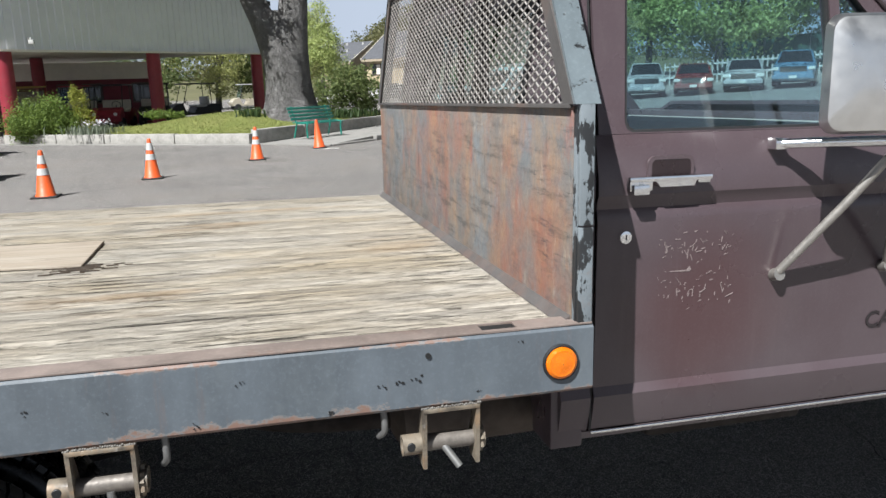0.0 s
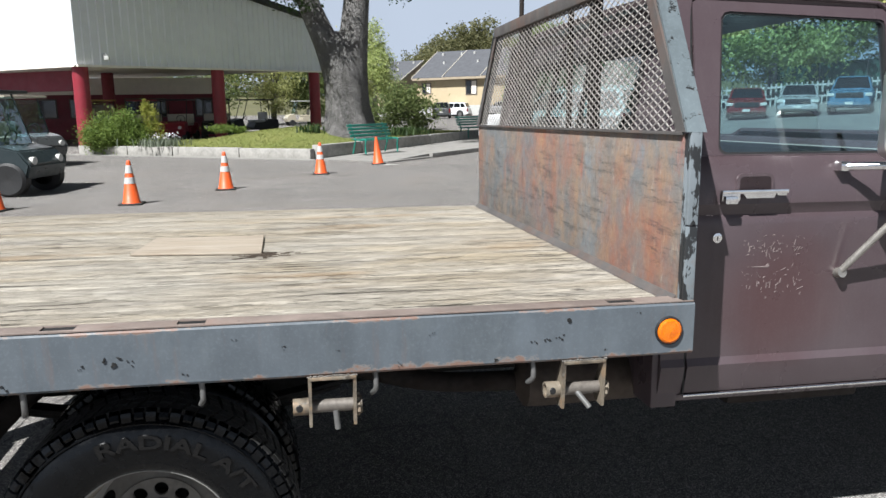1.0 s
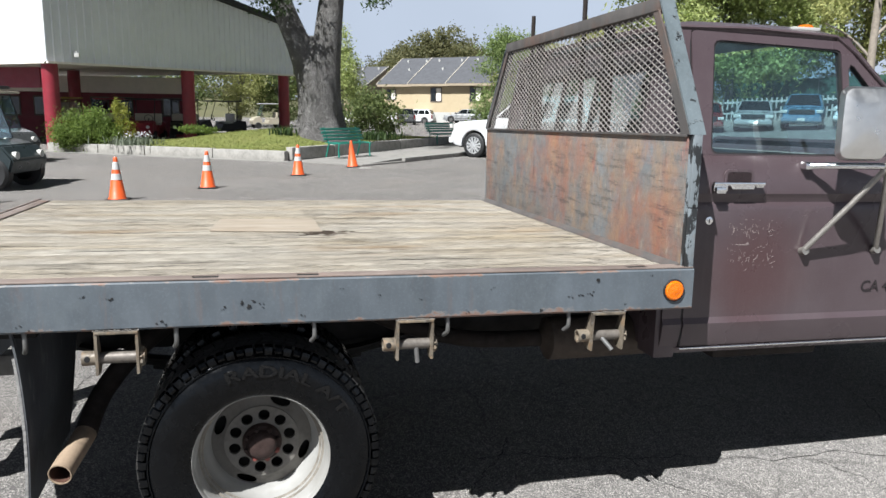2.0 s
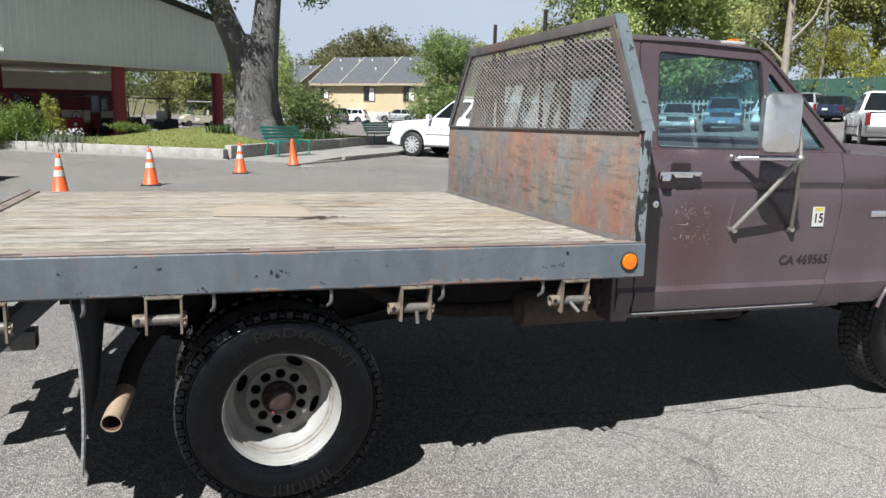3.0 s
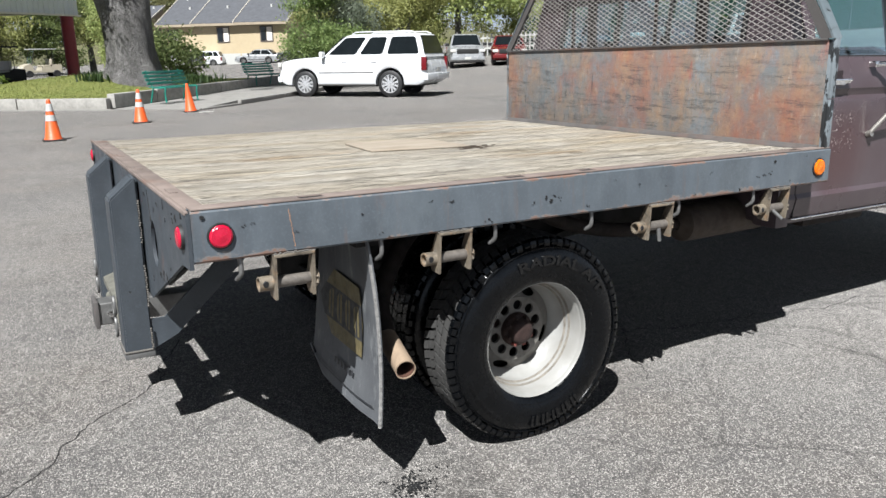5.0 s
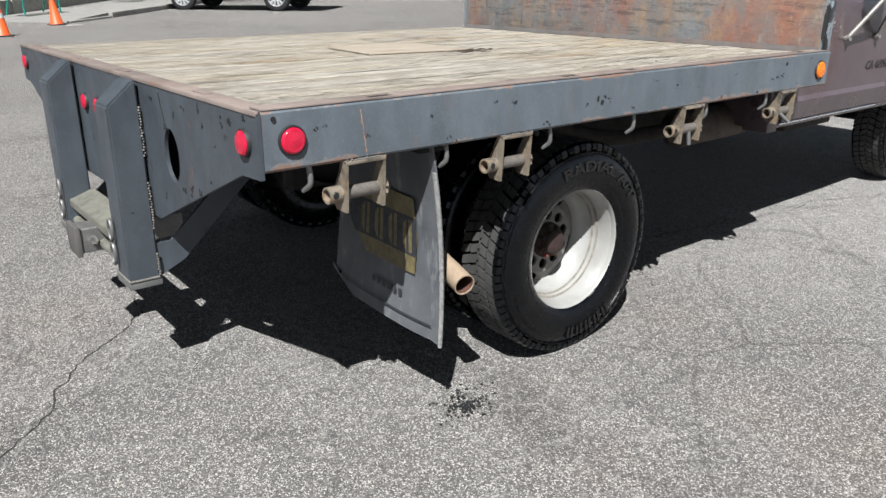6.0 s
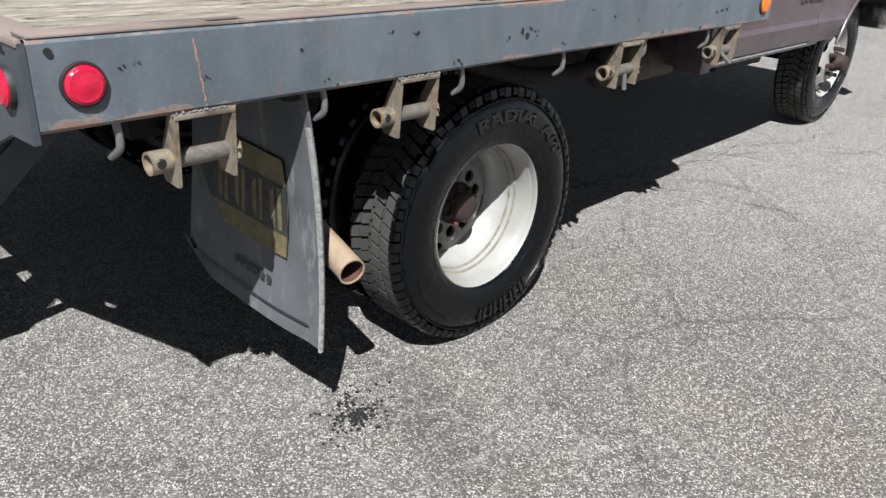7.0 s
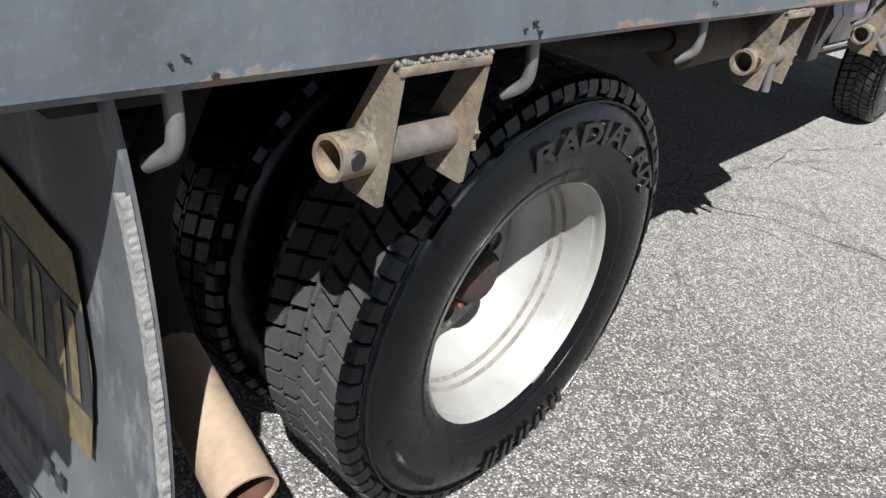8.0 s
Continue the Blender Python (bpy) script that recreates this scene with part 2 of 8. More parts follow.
RAIL = steel_paint("rail_paint", (0.084, 0.0985, 0.113), 0.35, 0.75, edges=((0.838, 0.046, 0.025), (0.974, 0.024, -0.02)))
RAILTOP = steel_paint("rail_top", (0.178, 0.142, 0.124), 1.0, 0.9, (1.74, 0, 0), 0.65)
SIDEPLATE = steel_paint("gusset_paint", (0.1102, 0.1334, 0.145), 0.9, 2.7, (3.48, 0, 0))
wc = Mat("worn_corner_paint", (0.1566, 0.1798, 0.1943), 0.5)
wc.lay((0.174, 0.116, 0.087), wc.noise(6, 7, 0.7, lo=0.55, hi=0.70)).lay((0.0093, 0.0093, 0.0099), wc.noise(24, 7, 0.66, stretch=(1, 1, 0.42), shift=(3, 2, 2), lo=0.50, hi=0.515), amount=0.95)
wc.relief(wc.noise(30, 5), 0.2, 0.003)
WORNCORNER = wc.done()
POST = steel_paint("post_paint", (0.043, 0.051, 0.060), 0.25, 1.5, (5.22, 0, 0))

# rusted bulkhead plate: slate-grey steel under brown and red rust clouds, dark scrapes across
r = Mat("rusted_plate", (0.1218, 0.1316, 0.1364), 0.66, spec=0.4)
r.lay((0.176, 0.134, 0.103), r.noise(2.4, 9, 0.70, stretch=(1, 1, 0.9), shift=(2, 7, 3), lo=0.40, hi=0.60), amount=0.85)
r.lay((0.250, 0.083, 0.043), r.noise(2.3, 9, 0.72, stretch=(1, 1.1, 0.8), shift=(4, 4, 1), lo=0.47, hi=0.66), amount=0.72)
r.lay((0.1502, 0.1705, 0.1827), r.noise(3.0, 9, 0.74, stretch=(1, 1, 0.7), shift=(0, 2, 0), lo=0.53, hi=0.64), amount=0.8)
r.lay((0.262, 0.066, 0.042), r.noise(4.2, 8, 0.7, stretch=(1, 1.5, 0.55), shift=(0, 1, 6), lo=0.60, hi=0.72), amount=0.8)
r.lay((0.268, 0.172, 0.100), r.noise(9, 9, 0.78, stretch=(1, 1, 0.6), shift=(5, 3, 1), lo=0.48, hi=0.66), amount=0.62)
r.lay((0.406, 0.3654, 0.3004), r.noise(30, 9, 0.8, stretch=(1, 1, 0.35), shift=(1, 1, 1), lo=0.56, hi=0.72), amount=0.5)
r.lay((0.0568, 0.0568, 0.0585), r.noise(24, 9, 0.8, stretch=(1, 0.5, 1), shift=(3, 6, 1), lo=0.52, hi=0.68), amount=0.5)
r.lay((0.0284, 0.0284, 0.0301), r.math("MULTIPLY", r.noise(42, 9, 0.8, stretch=(1, 0.12, 1.2), shift=(2, 4, 1), lo=0.525, hi=0.585), r.noise(2.6, 6, 0.65, shift=(3, 3, 3), lo=0.38, hi=0.58)), amount=0.6)
r.lay((0.0244, 0.026, 0.0284), r.math("MULTIPLY", r.noise(46, 8, 0.8, stretch=(1, 1.0, 0.14), shift=(6, 2, 5), lo=0.555, hi=0.61), r.noise(2.4, 6, 0.65, shift=(8, 1, 3), lo=0.44, hi=0.60)), amount=0.7)
r.gloss(r.noise(8), 0.48, 0.85).relief(r.noise(60, 6), 0.3, 0.002)
RUSTPLATE = r.done()

RUSTFRAME = steel_paint("rusted_frame", (0.0725, 0.0667, 0.0638), 1.5, 0.5, (1.16, 1.16, 1.16), 0.75)
MESHMETAL = plain("expanded_metal", (0.40, 0.375, 0.35), 0.45, 0.3, 0.35, 14, 0.2)
BLACKSTEEL = plain("dark_steel", (0.007, 0.007, 0.007), 0.7, 0.0, 0.4, 8)
# near-black: the shade under the deck is put into this colour
CHASSIS = plain("shade_dark_chassis", (0.0058, 0.0052, 0.0046), 0.85, 0.0, 0.5, 7, 0.3)
RUSTDARK = plain("rusty_pipe", (0.0174, 0.0116, 0.0087), 0.85, 0.1, 0.5, 11, 0.4)
EXHAUST = plain("tan_rusted_pipe", (0.2668, 0.1972, 0.1363), 0.8, 0.05, 0.25, 18, 0.2)
SOOT = plain("soot", (0.0696, 0.029, 0.0174), 0.95, 0, 0.4, 20)
wm = Mat("winch_steel", (0.165, 0.138, 0.104), 0.55, 0.15)
wm.lay((0.036, 0.029, 0.024), wm.noise(13, 8, 0.72, shift=(1, 2, 3), lo=0.49, hi=0.62), amount=0.75)
wm.lay((0.27, 0.165, 0.085), wm.noise(21, 7, 0.7, shift=(4, 1, 2), lo=0.52, hi=0.68), amount=0.6)
wm.lay((0.34, 0.32, 0.285), wm.noise(33, 7, 0.7, shift=(7, 3, 5), lo=0.58, hi=0.68), amount=0.55)
wm.gloss(wm.noise(30), 0.4, 0.75).relief(wm.noise(80, 5), 0.3, 0.002)
WINCH = wm.done()
BAREMETAL = plain("dull_galvanised", (0.1508, 0.1491, 0.145), 0.5, 0.5, 0.25, 22, 0.15)
WELD = plain("weld_bead", (0.116, 0.1073, 0.0957), 0.6, 0.1, 0.5, 90, 0.4)

# faded maroon body paint
cp = Mat("maroon_paint", (0.06, 0.0426, 0.048), 0.28, spec=0.5)
cp.lay((0.072, 0.054, 0.06), cp.noise(1.5, 4)).lay((0.054, 0.0348, 0.0384), cp.noise(4.2, 6, shift=(3, 1, 4), lo=0.5, hi=0.7), amount=0.6)
cp.lay((0.18, 0.15, 0.15), cp.noise(46, 6, 0.7, shift=(3, 8, 1), lo=0.745, hi=0.755), amount=0.6)
# a soft reddish patch on the lower door
patch_x, patch_z = cp.math("SUBTRACT", cp.axis("X"), 0.50), cp.math("SUBTRACT", cp.axis("Z"), 0.90)
far_off = cp.math("ADD", cp.math("MULTIPLY", cp.math("MULTIPLY", patch_x, patch_x), 1.0), cp.math("MULTIPLY", cp.math("MULTIPLY", patch_z, patch_z), 1.1))
cp.lay((0.057, 0.0186, 0.0174), cp.span(cp.math("ADD", far_off, cp.math("MULTIPLY", cp.noise(5, 6, lo=0.3, hi=0.7), 0.02)), 0.075, 0.012), amount=0.5)
cp.lay((0.105, 0.088, 0.088), cp.noise(5.5, 8, 0.72, stretch=(1, 1, 0.35), shift=(2, 6, 3), lo=0.48, hi=0.70), amount=0.18)
cp.lay((0.120, 0.104, 0.102), cp.noise(24, 6, 0.7, stretch=(1, 1, 0.06), shift=(5, 2, 7), lo=0.56, hi=0.70), amount=0.14)
cp.lay((0.026, 0.016, 0.017), cp.noise(70, 6, 0.75, shift=(1, 9, 4), lo=0.66, hi=0.72), amount=0.5)
cp.lay((0.105, 0.085, 0.085), cp.noise(150, 4, 0.7, shift=(2, 2, 9), lo=0.50, hi=0.70), amount=0.20)
cp.gloss(cp.noise(3.1, 6), 0.22, 0.42).relief(cp.noise(1.2, 2), 0.05, 0.02)
PAINT = cp.done()
SCRATCH = plain("bare_scratch", (0.2088, 0.1682, 0.1624), 0.6, 0, 0.3, 40, 0)

CHROME = plain("scuffed_chrome", (0.78, 0.78, 0.78), 0.14, 1.0, 0.12, 14, 0.03)
STAINLESS = plain("mirror_shell", (0.74, 0.735, 0.72), 0.34, 1.0, 0.1, 5, 0.05, 300)
ALLOY = plain("bright_alloy", (0.62, 0.62, 0.63), 0.3, 0.6, 0.08, 14, 0)
ALUARM = plain("dull_mirror_arm", (0.31, 0.2914, 0.2666), 0.45, 0.7, 0.2, 25, 0.1)
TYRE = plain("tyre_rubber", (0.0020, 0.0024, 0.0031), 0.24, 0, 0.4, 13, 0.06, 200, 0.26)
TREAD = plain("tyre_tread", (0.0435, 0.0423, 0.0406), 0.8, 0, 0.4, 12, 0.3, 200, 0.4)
LETTER = plain("raised_rubber", (0.0029, 0.0031, 0.0036), 0.17, 0, 0.2, 20, 0.02)
ww = Mat("dirty_white_wheel", (0.279, 0.2759, 0.2635), 0.45, spec=0.45)
ww.lay((0.2232, 0.217, 0.2015), ww.noise(7, 6)).lay((0.1302, 0.1054, 0.0775), ww.noise(13, 8, 0.75, stretch=(1, 0.4, 1), shift=(1, 4, 2), lo=0.60, hi=0.74), amount=0.7)
ww.lay((0.062, 0.0527, 0.0434), ww.noise(55, 6, 0.7, shift=(6, 1, 1), lo=0.69, hi=0.73), amount=0.7)
ww.gloss(ww.noise(15), 0.34, 0.6).relief(ww.noise(60, 5), 0.12, 0.002)
WHEELWHITE = ww.done()
# disc and bolt ring, darker and greyer than the white rim
WHEELGREY = plain("grey_wheel_disc", (0.150, 0.140, 0.125), 0.65, 0, 0.3, 14, 0.1)
HUBRUST = plain("rusty_hub", (0.028, 0.0135, 0.0105), 0.8, 0, 0.4, 25, 0.4)
LUGRED = plain("rust_red_nut", (0.21, 0.055, 0.043), 0.65, 0, 0.35, 40, 0.2)
RUBBER = plain("black_rubber", (0.0116, 0.0116, 0.0122), 0.6, 0, 0.3, 20)
f = Mat("dusty_mudflap", (0.055, 0.058, 0.063), 0.6, spec=0.25)
f.lay((0.105, 0.110, 0.117), f.noise(3, 6)).lay((0.235, 0.240, 0.240), f.noise(26, 7, 0.7, stretch=(1, 1, 0.3), lo=0.56, hi=0.74), amount=0.6)
f.relief(f.noise(30, 5), 0.2, 0.003)
FLAP = f.done()
FLAPEDGE = plain("frayed_rubber", (0.232, 0.2262, 0.2175), 0.8, 0, 0.4, 60, 0.5)
YELLOW = plain("scuffed_yellow", (0.118, 0.095, 0.043), 0.6, 0, 0.55, 16, 0.1)
FLAPDARK = plain("faded_navy", (0.018, 0.020, 0.024), 0.6, 0, 0.3, 18, 0.1)
STICKERWHITE = plain("white_sticker", (0.4524, 0.4466, 0.4176), 0.5, 0, 0.06, 12, 0)
STICKERYELLOW = plain("yellow_sticker", (0.4176, 0.3364, 0.058), 0.5, 0, 0.1, 12, 0)
FADEDINK = plain("faded_black_paint", (0.0174, 0.0128, 0.0139), 0.5, 0, 0.5, 60, 0)
INK = plain("black_ink", (0.007, 0.007, 0.0075), 0.55, 0, 0.3, 30, 0)


def lens(name, color, rough=0.22):
    m = Mat(name, color, rough)
    m.lay(tuple(c * 0.75 for c in color), m.voro(160, lo=0.1, hi=0.5), amount=0.5)
    m.relief(m.voro(160, lo=0, hi=0.6), 0.25, 0.002)
    m.b.inputs["Subsurface Weight"].default_value = 0.15
    m.b.inputs["Subsurface Radius"].default_value = (0.02, 0.01, 0.005)
    return m.done()


AMBER = lens("amber_lens", (0.704, 0.16, 0.0048))
REDLENS = lens("red_lens", (0.476, 0.0085, 0.0382))


def glass(name, tint, rough=0.02, mix=0.5, least=0.16):
    """Thin glazing: clear with a tint, and a mirror coat that follows the angle."""
    m = bpy.data.materials.new(name)
    m.use_nodes = True
    nt = m.node_tree
    nt.nodes.remove(nt.nodes["Principled BSDF"])
    out = nt.nodes["Material Output"]
    tr, gl, mx = nt.nodes.new("ShaderNodeBsdfTransparent"), nt.nodes.new("ShaderNodeBsdfGlossy"), nt.nodes.new("ShaderNodeMixShader")
    lw = nt.nodes.new("ShaderNodeLayerWeight")
    pw, fr = nt.nodes.new("ShaderNodeMath"), nt.nodes.new("ShaderNodeMapRange")
    pw.operation, pw.inputs[1].default_value = "POWER", 4.0
    fr.inputs["To Min"].default_value, fr.inputs["To Max"].default_value = least, mix
    nt.links.new(lw.outputs["Facing"], pw.inputs[0])
    nt.links.new(pw.outputs[0], fr.inputs["Value"])
    tr.inputs["Color"].default_value = c4(tint)
    gl.inputs["Roughness"].default_value = rough
    nt.links.new(fr.outputs[0], mx.inputs[0])
    nt.links.new(tr.outputs[0], mx.inputs[1])
    nt.links.new(gl.outputs[0], mx.inputs[2])
    nt.links.new(mx.outputs[0], out.inputs["Surface"])
    return m


CABGLASS = glass("tinted_cab_glass", (0.80, 0.96, 1.0), 0.015, 0.55)
# mirror share raised so the pane carries a brighter sky reflection
REARGLASS = glass("bright_rear_glass", (0.88, 0.95, 0.93), 0.06, 0.6, 0.34)
DARKGLASS = plain("dark_window_glass", (0.007, 0.0093, 0.0104), 0.06, 0, 0.3, 3, 0, 100, 0.7)
VINYL = plain("grey_vinyl", (0.0348, 0.036, 0.0406), 0.6, 0, 0.3, 8)
DASH = plain("pale_dash_cover", (0.2436, 0.232, 0.2088), 0.8, 0, 0.2, 12)

# place


def leafmat(name, dark, light):
    m = Mat(name, dark, 0.55, spec=0.3)
    m.lay(light, m.island())
    m.lay(tuple(c * 0.7 for c in dark), m.noise(0.35, 3), amount=0.3)
    m.b.inputs["Subsurface Weight"].default_value = 0.0
    # thin leaves let some light through
    nt = m.nt
    trn, add = nt.nodes.new("ShaderNodeBsdfTranslucent"), nt.nodes.new("ShaderNodeMixShader")
    add.inputs[0].default_value = 0.5
    m.done()
    nt.links.new(m.col, trn.inputs["Color"])
    nt.links.new(m.b.outputs[0], add.inputs[1])
    nt.links.new(trn.outputs[0], add.inputs[2])
    nt.links.new(add.outputs[0], nt.nodes["Material Output"].inputs["Surface"])
    return m.m


LEAF_OAK = leafmat("oak_leaves", (0.0691, 0.1001, 0.0346), (0.2081, 0.2491, 0.09))
LEAF_OLIVE = leafmat("dry_olive_leaves", (0.2106, 0.2354, 0.0864), (0.4957, 0.4957, 0.2041))
LEAF_BRIGHT = leafmat("bright_leaves", (0.215, 0.275, 0.095), (0.55, 0.60, 0.25))
LEAF_YOUNG = leafmat("young_tree_leaves", (0.105, 0.165, 0.050), (0.34, 0.42, 0.165))
LEAF_HILL = leafmat("hill_oak_leaves", (0.100, 0.108, 0.050), (0.245, 0.235, 0.115))
LEAF_YELLOW = leafmat("yellow_green_leaves", (0.176, 0.207, 0.036), (0.456, 0.445, 0.104))
LEAF_SHRUB = leafmat("shrub_leaves", (0.085, 0.135, 0.028), (0.24, 0.32, 0.075))
LEAF_DARK = leafmat("dark_leaves", (0.0296, 0.0555, 0.0192), (0.0814, 0.1258, 0.0407))
LEAF_SILVER = leafmat("silver_leaves", (0.1258, 0.1554, 0.1073), (0.2664, 0.296, 0.222))
FLOWER = plain("pale_flowers", (0.62, 0.58, 0.62), 0.6, 0, 0.2, 20, 0)
bk = Mat("oak_bark", (0.195, 0.187, 0.180), 0.95, spec=0.2)
bk.lay((0.270, 0.260, 0.250), bk.noise(3.5, 6, stretch=(1, 1, 0.35)))
bv = bk.voro(15, "DISTANCE_TO_EDGE", lo=0.20, hi=0.0, stretch=(1, 1, 0.45), warp=0.4)
bk.lay((0.040, 0.036, 0.033), bv, amount=0.55).lay((0.055, 0.050, 0.046), bk.noise(1.3, 6, 0.65, stretch=(1, 1, 0.5), shift=(3, 3, 1), lo=0.54, hi=0.64), amount=0.32).lay((0.36, 0.35, 0.34), bk.noise(14, 6, lo=0.58, hi=0.75), amount=0.5)
bk.relief(bv, 1.0, -0.05).relief(bk.noise(25, 5), 0.5, 0.02)
BARK = bk.done()
PALEBARK = plain("pale_bark", (0.2204, 0.1914, 0.1566), 0.9, 0, 0.35, 2, 0.4, 20)
g = Mat("lawn_soil", (0.185, 0.215, 0.062), 0.95, spec=0.15)
g.lay((0.215, 0.222, 0.072), g.noise(0.9, 5)).lay((0.105, 0.135, 0.040), g.noise(7, 5, lo=0.5, hi=0.7)).relief(g.noise(60, 5), 0.8, 0.03)
LAWN = g.done()
GRASSBLADE = leafmat("grass_blades", (0.19, 0.22, 0.062), (0.31, 0.32, 0.115))
CONCRETE = plain("old_concrete", (0.2088, 0.2001, 0.1856), 0.9, 0, 0.22, 1.8, 0.3, 60)
WALLPAINT = plain("whitewashed_kerb", (0.29, 0.2784, 0.2552), 0.85, 0, 0.3, 3.2, 0.3, 40)
CORRUGATED = plain("white_metal_siding", (0.66, 0.67, 0.69), 0.5, 0, 0.07, 0.7, 0.05, 30)
SOFFIT = plain("pale_soffit", (0.72, 0.67, 0.60), 0.8, 0, 0.1, 1.2)
REDPAINT = plain("red_paint", (0.2088, 0.0145, 0.0261), 0.5, 0, 0.18, 2.0, 0.08)
ROOFDARK = plain("dark_roof_edge", (0.0174, 0.0186, 0.0203), 0.8, 0, 0.3, 3)
STUCCO = plain("yellow_stucco", (0.406, 0.3306, 0.2146), 0.9, 0, 0.08, 0.8, 0.1, 20)
STUCCO2 = plain("tan_stucco", (0.2784, 0.2262, 0.1508), 0.9, 0, 0.08, 0.8, 0.1, 20)
SHINGLE = plain("grey_shingles", (0.0725, 0.0754, 0.0841), 0.9, 0, 0.22, 1.5, 0.4, 6)
PALETRIM = plain("pale_trim_board", (0.36, 0.33, 0.28), 0.8, 0, 0.15, 2)
TRIMWOOD = plain("brown_trim", (0.3016, 0.2494, 0.1798), 0.8, 0, 0.2, 2)
WINFRAME = plain("window_trim", (0.0928, 0.0754, 0.0638), 0.7, 0, 0.2, 2)
WHITETRIM = plain("white_plastic", (0.406, 0.406, 0.3886), 0.5, 0, 0.1, 5)
ORANGE = plain("cone_orange", (0.592, 0.0851, 0.0148), 0.5, 0, 0.15, 9, 0.05)
CONEWHITE = plain("reflective_white", (0.4176, 0.4176, 0.406), 0.45, 0, 0.15, 12, 0.05)
CONEBASE = plain("cone_base_rubber", (0.0203, 0.0191, 0.0186), 0.8, 0, 0.3, 12)
BENCHGREEN = plain("green_bench_paint", (0.0104, 0.174, 0.1305), 0.4, 0, 0.18, 6, 0.05)
# red paint made darker: the canopy's shade is in the colour
SHADEDRED = plain("shaded_red_wall", (0.15, 0.016, 0.03), 0.6, 0, 0.25, 1.5, 0.08)
CARWHITE = plain("white_car_paint", (0.576, 0.584, 0.592), 0.22, 0, 0.03, 1.5, 0)
CARSILVER = plain("silver_car_paint", (0.3045, 0.3118, 0.319), 0.28, 0.3, 0.05, 1.5, 0)
CARRED = plain("dark_red_car_paint", (0.116, 0.0104, 0.0116), 0.25, 0, 0.05, 1.5, 0)
CARBLUE = plain("blue_car_paint", (0.0696, 0.1508, 0.232), 0.25, 0.2, 0.05, 1.5, 0)
CARNAVY = plain("navy_car_paint", (0.016, 0.022, 0.045), 0.25, 0.2, 0.05, 1.5, 0)
CARGREY = plain("grey_car_paint", (0.058, 0.0609, 0.0638), 0.28, 0.2, 0.05, 1.5, 0)
CARTGREEN = plain("slate_cart_body", (0.0174, 0.0261, 0.029), 0.35, 0, 0.1, 3, 0)
CARTCREAM = plain("cream_cart_body", (0.348, 0.3132, 0.2436), 0.5, 0, 0.1, 3)
CARTYELLOW = plain("ochre_cart_body", (0.261, 0.174, 0.029), 0.45, 0, 0.12, 3)
FENCEGREEN = plain("green_windscreen", (0.0203, 0.0609, 0.0435), 0.85, 0, 0.2, 0.8)
# dim brown that carries the shade inside the hall
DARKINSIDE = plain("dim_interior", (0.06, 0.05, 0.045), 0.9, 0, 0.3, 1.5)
HILL = plain("dry_hillside", (0.0928, 0.0899, 0.0406), 0.95, 0, 0.3, 0.05, 0.2, 2)


# ---- mesh helpers ----
def base_of(ob):
    at = Vector((0, 0, 0))
    while ob is not None:
        at += ob.location
        ob = ob.parent
    return at


def finish(ob, bm, mat, smooth):
    bmesh.ops.recalc_face_normals(bm, faces=bm.faces)
    bm.to_mesh(ob.data)
    bm.free()
    for m in (mat if isinstance(mat, (list, tuple)) else [mat]):
        ob.data.materials.append(m)
    if smooth:
        ob.data.polygons.foreach_set("use_smooth", [True] * len(ob.data.polygons))
        ob.data.set_sharp_from_angle(angle=radians(smooth))
    return ob


def part(name, bm, mat, parent, label="", smooth=40, m=None):
    """One mesh object under a thing or a part; the bmesh is in world places."""
    if m is not None:
        bm.transform(m)
    bm.transform(Matrix.Translation(-base_of(parent)))
    ob = new(name, bpy.data.meshes.new(name))
    finish(ob, bm, mat, smooth)
    ob.parent = parent
    return tagged(ob, label)


def thing(name, at, label, category, group="", kind=""):
    ob = new(name)
    ob.location = at
    ob.empty_display_size = 0.1
    return tagged(ob, label, category, group, kind)


def solo(name, bm, mat, at, label, category, group="", kind="", smooth=40):
    bm.transform(Matrix.Translation(-Vector(at)))
    ob = new(name, bpy.data.meshes.new(name))
    finish(ob, bm, mat, smooth)
    ob.location = at
    return tagged(ob, label, category, group, kind)


def box(bm, x0, x1, y0, y1, z0, z1, bev=0.0, m=None):
    r = bmesh.ops.create_cube(bm, size=1.0)
    vs = r["verts"]
    bmesh.ops.transform(bm, verts=vs, matrix=Matrix.LocRotScale(((x0 + x1) / 2, (y0 + y1) / 2, (z0 + z1) / 2), None, (abs(x1 - x0), abs(y1 - y0), abs(z1 - z0))))
    if bev:
        es = list({e for v in vs for e in v.link_edges})
        r = bmesh.ops.bevel(bm, geom=es, offset=bev, segments=2, profile=0.6, affect="EDGES")
        vs = list({v for fc in r["faces"] for v in fc.verts} | {v for v in vs if v.is_valid})
    if m is not None:
        bmesh.ops.transform(bm, verts=vs, matrix=m)
    return vs


def ring(bm, c, u, v, r, seg, phase=0.0):
    return [bm.verts.new(c + u * (r * math.cos(2 * math.pi * i / seg + phase)) + v * (r * math.sin(2 * math.pi * i / seg + phase))) for i in range(seg)]


def bridge(bm, a, b):
    n = len(a)
    for i in range(n):
        bm.faces.new((a[i], a[(i + 1) % n], b[(i + 1) % n], b[i]))


def frame_of(d):
    d = Vector(d).normalized()
    u = d.cross(Vector((0, 0, 1)) if abs(d.z) < 0.9 else Vector((1, 0, 0))).normalized()
    return d, u, d.cross(u).normalized()


